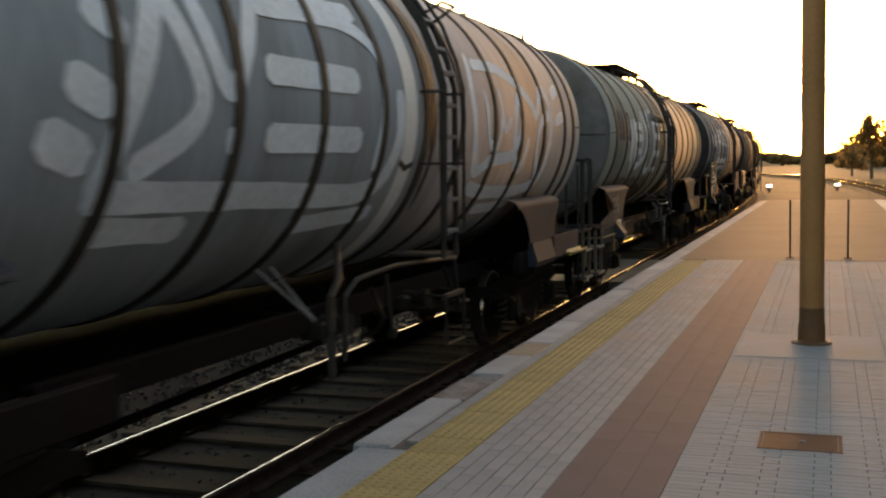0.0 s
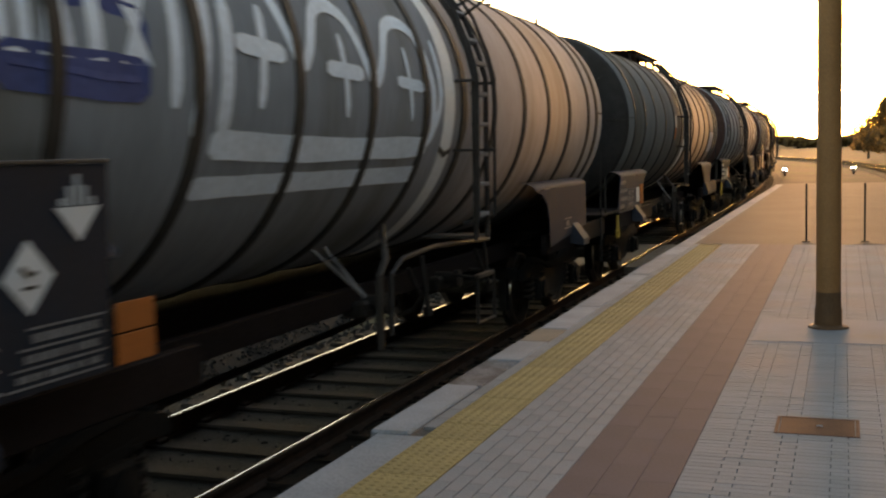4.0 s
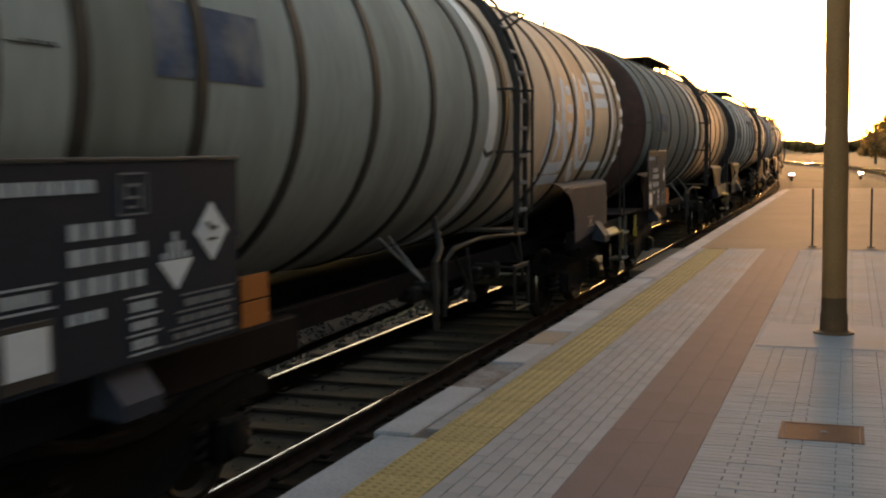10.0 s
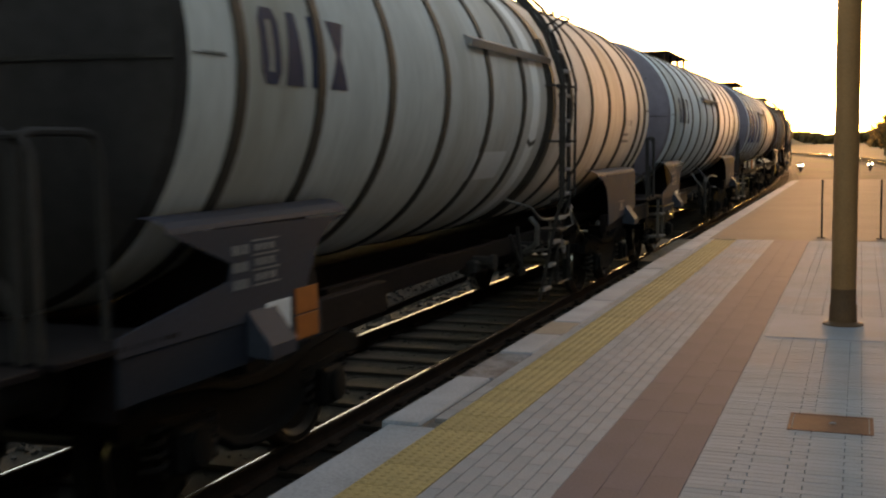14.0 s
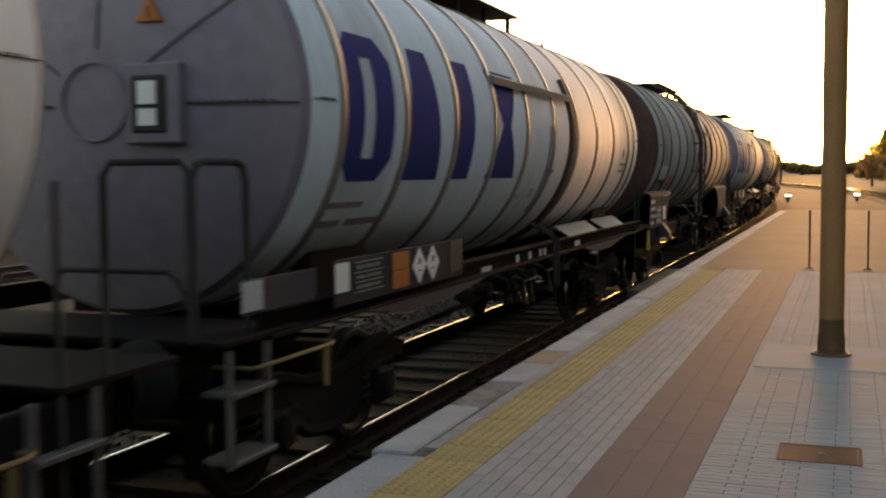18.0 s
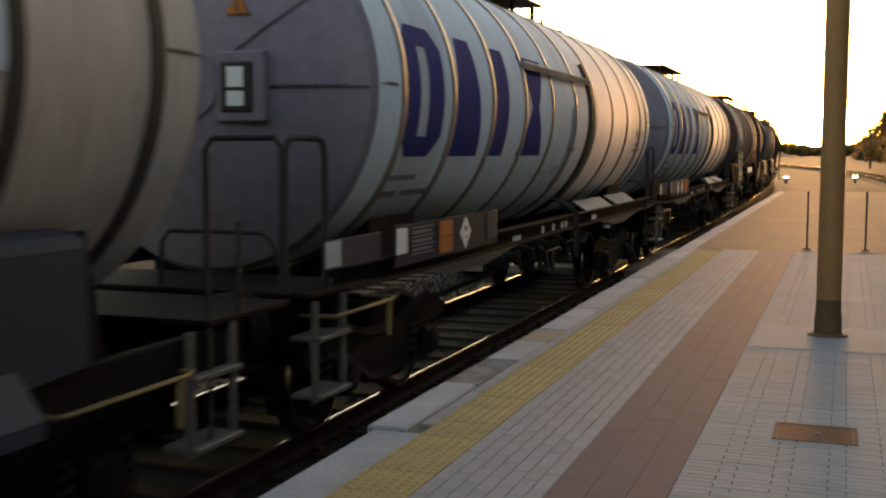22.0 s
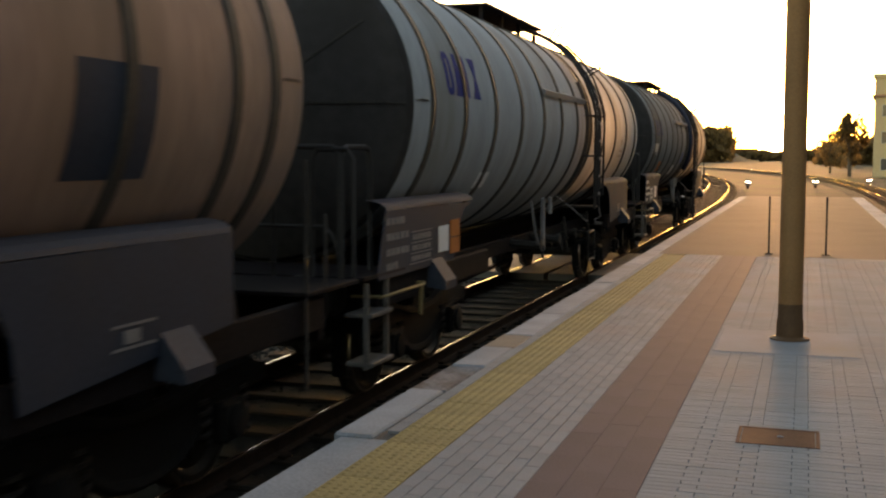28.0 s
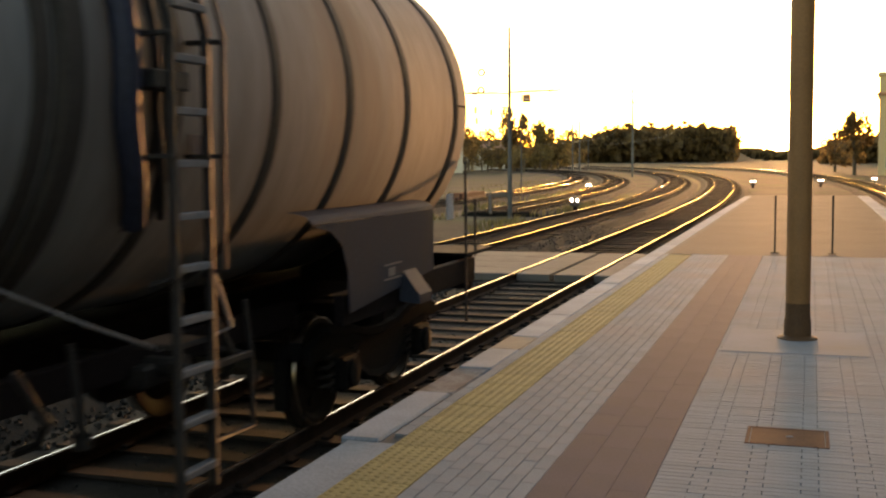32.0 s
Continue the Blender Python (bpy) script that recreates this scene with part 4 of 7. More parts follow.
def unseen_building():
    """Long unseen building added past the platform to keep low sky off the train."""
    b = thing("unseen_building", "long plain grey building beside the platform, unseen, blocking low sky", "building", kind="structure")
    # length and height chosen for how much low sky they block
    bays = 36
    x0, x1, y0, y1, top = 9.2, 18.6, -60.0, -60.0 + bays * 4.08, 12.6
    part("roof", Geo().box(x0 - 0.5, x1 + 0.5, y0 - 0.5, y1 + 0.5, top, top + 0.3, 0.05), M_ROOF, b, "flat tiled roof edge")
    g = Geo()
    for i in range(bays):
        y = y0 + i * 4.08
        g.box(x0, x0 + 0.35, y, y + 2.7, -1.2, top)
        g.box(x0, x0 + 0.35, y + 2.7, y + 4.08, -1.2, 0.2).box(x0, x0 + 0.35, y + 2.7, y + 4.08, 2.5, 4.2).box(x0, x0 + 0.35, y + 2.7, y + 4.08, 6.4, 8.2).box(x0, x0 + 0.35, y + 2.7, y + 4.08, 10.4, top)
        for z0, z1 in ((0.2, 2.5), (4.2, 6.4), (8.2, 10.4)):
            win = part("window", Geo().box(x0 + 0.1, x0 + 0.2, y + 2.7, y + 4.08, z0, z1), M_HOUSE_PALE, b)
            part("pane", Geo().box(x0 + 0.08, x0 + 0.096, y + 2.8, y + 3.98, z0 + 0.1, z1 - 0.1), M_GLASS_DARK, win)
    g.box(x0, x1, y0 - 0.35, y0 - 0.01, -1.2, top).box(x0, x1, y1 + 0.01, y1 + 0.35, -1.2, top).box(x1 - 0.35, x1, y0, y1, -1.2, top)
    part("wall", g, M_GREY_RENDER, b, "plain rendered wall")


unseen_building()


# ---- tank wagons ----
R_TANK, Z_AXIS = 1.45, 2.69  # shell radius, height of its axis over the rails


def on_shell(d, a, lift=0.006):
    """A point on the shell: metres along it, degrees above the level of its axis."""
    r = R_TANK + lift
    return (r * math.cos(radians(a)), d, Z_AXIS + r * math.sin(radians(a)))


def patch(g, quads, n=5, lift=0.006):
    """Flat outlines of four corners (metres along, degrees up) laid on the curved shell."""
    for q in quads:
        n = max(n, int(abs(q[2][1] - q[1][1]) / 4) + 1)
        base = len(g.v)
        for i in range(n + 1):
            t = i / n
            for j, k in ((0, 3), (1, 2)):
                d, a = q[j][0] * (1 - t) + q[k][0] * t, q[j][1] * (1 - t) + q[k][1] * t
                g.v.append(on_shell(d, a, lift))
        for i in range(n):
            a = base + 2 * i
            g.f.append((a, a + 1, a + 3, a + 2))
    return g


def weld(g):
    """Joins corners that lie in one place."""
    seen, index = {}, []
    for p in g.v:
        index.append(seen.setdefault(tuple(round(c, 4) for c in p), len(seen)))
    g.v = list(seen)
    g.f = [tuple(index[i] for i in face) for face in g.f]
    return g


def rect(d0, d1, a0, a1):
    return ((d0, a0), (d1, a0), (d1, a1), (d0, a1))


def stroke(g, pts, width, closed=False, lift=0.008):
    """A sprayed line on the shell through points (metres along, degrees up), smoothed, with blunt ends."""
    k = R_TANK * math.pi / 180
    p = [Vector((d, a * k)) for d, a in pts]
    if closed:
        p = [p[-1]] + p + [p[0], p[1]]
    else:
        p = [p[0] * 2 - p[1]] + p + [p[-1] * 2 - p[-2]]
    line = []
    for i in range(1, len(p) - 2):
        steps = max(3, int((p[i + 1] - p[i]).length / 0.07))
        for s in range(steps):
            t = s / steps
            line.append(0.5 * (2 * p[i] + (p[i + 1] - p[i - 1]) * t + (2 * p[i - 1] - 5 * p[i] + 4 * p[i + 1] - p[i + 2]) * t * t
                               + (3 * p[i] - p[i - 1] - 3 * p[i + 1] + p[i + 2]) * t ** 3))
    line.append(p[-2])
    base, n = len(g.v), len(line)
    for i, c in enumerate(line):
        d = (line[min(i + 1, n - 1)] - line[max(i - 1, 0)])
        d = d.normalized() if d.length > 1e-6 else Vector((1, 0))
        w = width / 2 * (1 + 0.10 * noise.noise((c.x * 3, c.y * 3, 1)))
        if not closed and (i == 0 or i == n - 1):
            w *= 0.55
        for s in (-1, 1):
            q = c + Vector((-d.y, d.x)) * w * s
            g.v.append(on_shell(q.x, q.y / k, lift + (0.001 if i % 2 else 0)))
    for i in range(n - 1):
        a = base + 2 * i
        g.f.append((a, a + 1, a + 3, a + 2))
    return g


def brand_mark(wagon, d0, d1, a0, a1, mat):
    """Four plain block shapes in the place of the owner's mark: a ring, a wedge, a bar and a bow."""
    w, h = (d1 - d0), (a1 - a0)

    def at(x, y):
        return (d0 + w * x, a0 + h * y)
    ring = [((0.045, 0.0), (0.16, 0.0), (0.205, 0.16), (0.0, 0.16)), ((0.0, 0.16), (0.08, 0.16), (0.08, 0.84), (0.0, 0.84)), ((0.0, 0.84), (0.205, 0.84), (0.16, 1), (0.045, 1)), ((0.125, 0.16), (0.205, 0.16), (0.205, 0.84), (0.125, 0.84))]
    wedge = [((0.245, 0), (0.455, 0), (0.40, 1), (0.31, 1))]
    bar = [((0.54, 0), (0.64, 0), (0.64, 1), (0.54, 1))]
    bow = [((0.755, 0), (0.98, 0), (0.90, 0.5), (0.84, 0.5)), ((0.84, 0.5), (0.90, 0.5), (0.98, 1), (0.755, 1))]
    for k, shape in enumerate((ring, wedge, bar, bow)):
        part("mark_shape", weld(patch(Geo(), [tuple(at(*c) for c in q) for q in shape], lift=0.006)), mat, wagon, "plain block shape of the owner's mark")


def board_bars(g, x, cells):
    """Bars of unreadable writing on an upright board at x: (y0, y1, z0, z1)."""
    for y0, y1, z0, z1 in cells:
        g.box(x, x + 0.004, y0, y1, z0, z1)
    return g


def diamond(g, x, y, z, r):
    return g.prism([(y - r, z), (y, z - r), (y + r, z), (y, z + r)], "x", x, x + 0.005)


def shared_parts():
    """Meshes that all wagons share."""
    s = {}
    g = Geo()
    for q in (-1, 1):
        prof = [(0.62, 0.10), (0.66, 0.11), (0.69, 0.15), (0.715, 0.34), (0.685, 0.39), (0.682, 0.487), (0.70, 0.492), (0.715, 0.475), (0.73, 0.462), (0.815, 0.455), (0.82, 0.40),
                (0.775, 0.36), (0.77, 0.15), (0.83, 0.12), (0.84, 0.07)]
        g.lathe([(q * d, r) for d, r in (prof if q > 0 else prof)], 28, "x")
        for i in range(4):
            a = math.pi / 4 + i * math.pi / 2
            g.box(q * 0.78 - 0.02, q * 0.78 + 0.02, 0.26 * math.cos(a) - 0.03, 0.26 * math.cos(a) + 0.03, 0.26 * math.sin(a) - 0.03, 0.26 * math.sin(a) + 0.03)
    g.tube([(-1.0, 0, 0), (1.0, 0, 0)], 0.08, 10)
    s["wheelset"] = g.mesh("wheelset", M_WHEEL, True)
    g = Geo()
    g.lathe([(0.735, 0.4645), (0.80, 0.4595), (0.823, 0.452), (0.8235, 0.443)], 36, "x")
    s["polished_rim"] = g.mesh("polished_rim", M_TREAD, True)
    # bogie: bolster and end beams, side frames with arched top, boxes and springs
    s["bolster"] = Geo().box(-1.0, 1.0, -0.16, 0.16, 0.55, 0.92, 0.02).mesh("bogie", M_BOGIE)
    s["end_beam"] = Geo().box(-0.95, 0.95, -0.04, 0.04, 0.64, 0.78, 0.01).mesh("end_beam", M_BOGIE)
    low = [(-1.5, 0.62), (-1.15, 0.64), (-0.78, 0.60), (-0.58, 0.46), (-0.36, 0.34), (-0.12, 0.295), (0.12, 0.295), (0.36, 0.34), (0.58, 0.46), (0.78, 0.60), (1.15, 0.64), (1.5, 0.62)]
    top = [(1.5, 0.74), (1.15, 0.83), (0.72, 0.79), (0.36, 0.70), (0.0, 0.68), (-0.36, 0.70), (-0.72, 0.79), (-1.15, 0.83), (-1.5, 0.74)]
    frame_side = Geo().prism(low + top, "x", -0.035, 0.035)
    for line in (low[1:-1], top[1:-1]):
        frame_side.tube([(0.0, y, z) for y, z in line], 0.055, 6)
    s["side_frame"] = frame_side.mesh("side_frame", M_BOGIE)
    s["axle_box"] = Geo().box(-0.11, 0.13, -0.16, 0.16, 0.32, 0.60, 0.03).lathe([(0.13, 0.12), (0.16, 0.115), (0.17, 0.05), (0.172, 0.001)], 14, "x", centre=(0, 0, 0.46)).mesh("axle_box", M_BOGIE, True)
    g = Geo()
    g.tube([(0.07 * math.cos(t * 0.9), 0.07 * math.sin(t * 0.9), 0.34 + 0.30 * t / 28) for t in range(29)], 0.017, 5)
    s["spring"] = g.mesh("spring", M_BUFFER, True)
    s["brake_shoe"] = Geo().prism([(-0.06, 0.24), (0.05, 0.24), (0.02, 0.46), (0.05, 0.70), (-0.05, 0.72), (-0.09, 0.46)], "x", -0.05, 0.05).mesh("brake_shoe", M_BOGIE)
    s["buffer_stock"] = Geo().lathe([(0.0, 0.17), (0.03, 0.17), (0.04, 0.12), (0.34, 0.11), (0.36, 0.09), (0.5, 0.085)], 20, "y").mesh("buffer", M_BUFFER, True)
    s["buffer_head"] = Geo().lathe([(0.49, 0.001), (0.49, 0.085), (0.515, 0.235), (0.545, 0.24), (0.565, 0.18), (0.575, 0.001)], 28, "y").mesh("buffer_head", M_BUFFER, True)
    g = Geo().tube([(0, 0.0, 1.02), (0, 0.3, 1.02)], 0.05, 8).tube([(-0.06, 0.25, 1.02), (-0.06, 0.55, 0.98), (0.06, 0.55, 0.98), (0.06, 0.25, 1.02)], 0.022, 6)
    g.tube([(0.28, 0.02, 0.92), (0.3, 0.18, 0.75), (0.24, 0.4, 0.55), (0.2, 0.5, 0.75)], 0.025, 6)
    s["coupling"] = g.mesh("coupling", M_BUFFER, True)
    # steps under the headstock, with two treads
    g = Geo()
    for y in (-0.02, 0.42):
        g.box(1.36, 1.40, y, y + 0.035, 0.5, 1.2)
    for z in (0.52, 0.92):
        g.box(1.2, 1.44, -0.02, 0.455, z, z + 0.035, 0.006)
    s["step"] = g.mesh("step", M_RUNG)
    # loop-shaped lever of the load changeover
    g = Geo().tube([(1.2, 0, 1.08), (1.46, 0.03, 1.08), (1.47, 0.1, 1.08), (1.47, 1.05, 1.08), (1.44, 1.14, 1.08), (1.15, 1.16, 1.08)], 0.014, 6)
    g.prism([(0.94, 0.82), (1.0, 0.80), (1.01, 1.08), (0.95, 1.08)], "x", 1.455, 1.475)
    s["lever"] = g.mesh("lever", M_HANDLE_YELLOW, True)
    # handrail hoop of the end platform
    g = Geo().tube([(1.21, 0, 1.25), (1.21, 0, 2.2), (1.21, 0.05, 2.28), (1.21, 0.12, 2.30), (1.21, 0.48, 2.30), (1.21, 0.56, 2.28), (1.21, 0.6, 2.18), (1.21, 0.6, 1.25)], 0.024, 8)
    s["handrail"] = g.mesh("handrail", M_LADDER_DARK, True)
    s["cross_rail"] = Geo().tube([(0.60, 0, 1.25), (0.60, 0, 2.22), (0.66, 0, 2.30), (1.14, 0, 2.30), (1.19, 0, 2.24), (1.19, 0, 1.25)], 0.022, 8).mesh("cross_rail", M_LADDER_DARK, True)
    s["small_hoop"] = Geo().tube([(0.95, 0, 1.25), (0.95, 0, 2.20), (1.0, 0, 2.28), (1.26, 0, 2.28), (1.31, 0, 2.20), (1.31, 0, 1.25)], 0.022, 8).mesh("small_hoop", M_LADDER_DARK, True)
    s["low_rail"] = Geo().tube([(0.22, 0, 1.25), (0.24, 0, 1.58), (0.30, 0, 1.66), (1.04, 0, 1.66), (1.12, 0, 1.60), (1.2, 0, 1.40)], 0.018, 6).mesh("low_rail", M_LADDER_DARK, True)
    g = Geo()
    rng = random.Random(2)
    g.tube([(0.2, -0.3, 1.0), (1.1, -0.3, 0.97)], 0.065, 10).lathe([(1.1, 0.09), (1.15, 0.09), (1.16, 0.001)], 12, "x", centre=(0, -0.3, 0.97))
    g.box(0.8, 1.0, -0.5, -0.12, 0.86, 1.0, 0.02).tube([(1.25, -0.1, 1.25), (1.3, 0.05, 0.98), (1.2, 0.1, 0.86), (1.05, 0.12, 0.8)], 0.022, 8)
    g.tube([(1.18, 0.4, 1.3), (1.22, 0.42, 0.82)], 0.022, 7).lathe([(0.76, 0.05), (0.83, 0.05)], 10, "z", centre=(1.22, 0.42, 0))
    s["outlet_valve"] = g.mesh("outlet_valve", M_BUFFER, True)
    s["air_reservoir"] = Geo().lathe([(-0.55, 0.001), (-0.52, 0.12), (-0.45, 0.19), (0.45, 0.19), (0.52, 0.12), (0.55, 0.001)], 20, "y", centre=(0.15, 0, 0.76)).mesh("air_reservoir", M_STEEL, True)
    s["brake_gear"] = Geo().tube([(0.6, -2.2, 0.62), (0.6, 2.2, 0.72)], 0.03, 6).mesh("brake_gear", M_STEEL, True)
    return s


SHARED = shared_parts()


def bogie(wagon, d):
    b = part("bogie", SHARED["bolster"], None, wagon, "greasy dark cast bogie", m=pose(0, d, 0))
    for q in (-1, 1):
        part("side_frame", SHARED["side_frame"], None, b, m=pose(q * 1.0, 0, 0))
        for w in (-0.9, 0.9):
            part("axle_box", SHARED["axle_box"], None, b, m=pose(q * 1.0, w, 0, 0, 0, 0 if q > 0 else 180))
            for dy in (-0.26, 0.26):
                part("spring", SHARED["spring"], None, b, m=pose(q * 1.0, w + dy, 0))
            part("brake_shoe", SHARED["brake_shoe"], None, b, m=pose(q * 0.76, w + (0.53 if w > 0 else -0.53), 0, 0, 0, 180 if w > 0 else 0))
    for w in (-1.46, 1.46):
        part("end_beam", SHARED["end_beam"], None, b, m=pose(0, w, 0))
    sets = []
    for w in (-0.9, 0.9):
        ws = part("wheelset", SHARED["wheelset"], None, wagon, "steel wheelset", m=pose(0, d + w, 0.46))
        for turn in (0, 180):
            part("polished_rim", SHARED["polished_rim"], None, ws, "polished running rim", m=pose(0, 0, 0, 0, 0, turn))
        sets.append((ws, d + w))
    return sets


def ladder(wagon, d, dark, slant=False, long=False):
    """A side ladder that follows the shell over its shoulder to the top, with a handrail tube on each side."""
    mat = M_LADDER_DARK if dark else M_LADDER
    base = 1.225 if slant or long else 1.43
    lad = part("ladder", Geo().box(1.05 if base > 1.3 else 1.30, 1.585, d - 0.16, d + 0.16, base, base + 0.03, 0.006), mat, wagon, "narrow steel side ladder with handrail tubes")
    foot = 1.5 if slant else 0.42 if long else 1.42
    line = [(1.59, foot), (1.60, 2.9)] + [(1.60 * math.cos(radians(a)), Z_AXIS + 1.60 * math.sin(radians(a))) for a in (16, 28, 40, 52, 64, 76)]
    for q in (-0.17, 0.17):
        part("stile", Geo().tube([(x, d + q, z) for x, z in line], 0.028, 6), mat, lad)
        if slant:
            part("lower_stile", Geo().tube([(1.58, d + q, 1.56), (1.33, d + q, 0.42)], 0.02, 6), M_LADDER_DARK, lad, "slanted lower stile")
    rung = Geo().box(-0.035, 0.03, -0.16, 0.16, -0.02, 0.02, 0.005).mesh("rung", M_LADDER)
    for i in range(-4 if slant or long else 0, 6):
        z = 1.65 + i * 0.275
        part("rung", rung, None, lad, m=pose(1.33 + 0.25 * (z - 0.42) / 1.14 if slant and z < 1.5 else 1.592, d, z))
    for a in (20, 30, 40, 50, 60, 70):
        part("rung", rung, None, lad, m=pose(1.60 * math.cos(radians(a)), d, Z_AXIS + 1.60 * math.sin(radians(a)), 0, -a))
    for q in (-0.25, 0.25):
        rail = [(1.50, d + q, 1.58), (1.64, d + q, 1.62), (1.66, d + q, 2.9)] + [(1.66 * math.cos(radians(a)), d + q, Z_AXIS + 1.66 * math.sin(radians(a))) for a in (16, 28, 40, 52)]
        part("handrail", Geo().tube(rail, 0.017, 6), mat, lad, "thin handrail tube", smooth=True)
        for z in (2.24, 2.86):
            part("bracket", Geo().box(1.42 if z < 2.7 else 1.44, 1.665, d + q - 0.03, d + q + 0.03, z - 0.012, z + 0.012, 0.003), mat, lad)
    # hooped guard on the shoulder
    for a in (30, 58):
        p = [(1.6 * math.cos(radians(a)), d - 0.2, Z_AXIS + 1.6 * math.sin(radians(a))), (1.86 * math.cos(radians(a)), d - 0.16, Z_AXIS + 1.86 * math.sin(radians(a))),
             (1.86 * math.cos(radians(a)), d + 0.16, Z_AXIS + 1.86 * math.sin(radians(a))), (1.6 * math.cos(radians(a)), d + 0.2, Z_AXIS + 1.6 * math.sin(radians(a)))]
        if dark:
            part("guard_hoop", Geo().tube(p, 0.014, 6), mat, lad)
    # old spill that has run down the shell behind the rungs
    rng = random.Random(int(d * 100))
    for w, top, low in ((0.09, 62, -20), (0.05, 50, -36), (0.04, 40, -8)):
        c = d + rng.uniform(-0.08, 0.08)
        cells, a0 = [], top
        edges = [(c - w * rng.uniform(0.5, 1.1), c + w * rng.uniform(0.5, 1.1)) for _ in range(9)] + [(c - 0.01, c + 0.01)]
        for i in range(9):
            h = (top - low) / 9
            cells.append(((edges[i + 1][0], a0 - h), (edges[i + 1][1], a0 - h), (edges[i][1], a0), (edges[i][0], a0)))
            a0 -= h
        part("spill_stain", patch(Geo(), cells, 3, 0.005 + 0.001 * w * 10), M_SPILL, wagon, "dark oily run on the shell", smooth=True)
    # frame that guards the outlet valve
    y0, y1 = d + 0.5, d + 1.03
    part("valve_guard", Geo().tube([(1.1, y0, 1.02), (1.37, y0, 1.0), (1.37, y0, 0.55), (1.37, y1, 0.54), (1.37, y1, 1.0), (1.1, y1, 1.02)], 0.02, 6).box(1.33, 1.38, y0, y1, 0.98, 1.02, 0.004), M_LADDER_DARK, wagon, "bent bar frame round the outlet valve", smooth=True)


def top_works(wagon, d, length):
    """The walkway with its rails and the manhole on the roof."""
    w = part("walkway", Geo().box(-0.35, 0.62, d - 1.6, d + 1.6, 4.24, 4.275, 0.006), M_STEEL, wagon, "dark grating walkway on the roof")
    for y in (d - 1.5, d - 0.5, d + 0.5, d + 1.5):
        part("support", Geo().box(0.48, 0.53, y - 0.03, y + 0.03, 4.02, 4.24), M_STEEL, w)
        part("support", Geo().box(-0.2, -0.15, y - 0.03, y + 0.03, 4.1, 4.24), M_STEEL, w)
    part("dome", Geo().lathe([(4.1, 0.34), (4.2, 0.34), (4.23, 0.38), (4.27, 0.38), (4.34, 0.25), (4.36, 0.001)], 20, "z", centre=(-0.6, d, 0)), M_STEEL, wagon, "round manway lid", smooth=True)
    part("roof_valve", Geo().tube([(0.0, length - 0.75, 4.12), (0.0, length - 0.75, 4.30)], 0.02, 6).box(-0.03, 0.03, length - 0.82, length - 0.72, 4.28, 4.31), M_STEEL, wagon)


def chevron(wagon, s):
    g = patch(Geo(), [((s - 0.15, -18.2), (s, -20.6), (s, -18.4), (s - 0.15, -16.2)), ((s, -20.6), (s + 0.16, -18.6), (s + 0.16, -16.6), (s, -18.4))], 3, 0.012)
    part("chevron", g, M_BLACK, wagon, "flat black chevron")


def rear_stencil(wagon, d, mat):
    """Framed marks and two rows of unreadable small writing on the shell."""
    rows = [(rect(d, d + 0.22, -4.6, -4.2), "frame_line"), (rect(d, d + 0.22, -10.2, -9.8), "frame_line"), (rect(d + 0.02, d + 0.2, -9.2, -5.4), "mark_block")]
    rows += [(rect(d + 0.38 + 0.1 * i, d + 0.38 + 0.1 * i + w, -8.6, -5.2), "mark_block") for i, w in ((0, 0.025), (1, 0.05), (2, 0.08))]
    rows += [(rect(d - 0.02, d + 0.50, -14.8, -13.2), "text_bar"), (rect(d - 0.04, d + 0.60, -18.8, -17.2), "text_bar")]
    for q, name in rows:
        part(name, patch(Geo(), [q], 2, 0.006), mat, wagon, "faded dark stencilled bar")


def side_plate(wagon, outline, x, mat, label, name="side_plate"):
    """A plate on each flank with a sloped flange up to the shell."""
    top = max(z for _, z in outline)
    ys = [y for y, z in outline if z > top - 0.03]
    for q in (-1, 1):
        g = Geo().prism(outline, "x", q * x, q * (x - 0.012)) if q < 0 else Geo().prism(outline, "x", q * (x - 0.012), q * x)
        roll = [(x, top), (x - 0.012, top + 0.03), (x - 0.05, top + 0.058), (x - 0.12, top + 0.078), (x - 0.2, top + 0.085)]
        g.add([(q * u, y, w) for u, w in roll for y in (min(ys), max(ys))], [(2 * i, 2 * i + 1, 2 * i + 3, 2 * i + 2) for i in range(4)])
        p = part(name, g, mat, wagon, label)
    return p


def words(g, x, y0, y1, z0, z1, n, rng):
    """A row of n plain bars, in the place of writing that cannot be read."""
    step = (y1 - y0) / n
    for i in range(n):
        w = step * rng.uniform(0.62, 0.86)
        g.box(x, x + 0.004, y0 + i * step, y0 + i * step + w, z0, z1)
    return g


def table(g, x, y0, y1, levels, rng, slope=0.0):
    """Ruled lines at the given heights with small bars between them."""
    for i, z in enumerate(levels):
        g.box(x, x + 0.004, y0 - slope * i, y1, z - 0.005, z + 0.005)
    for i, (hi, lo) in enumerate(zip(levels, levels[1:])):
        words(g, x, y0 - slope * i + 0.03, y1 - 0.03, lo + 0.024, hi - 0.024, max(2, int((y1 - y0) / 0.085)), rng)
    return g


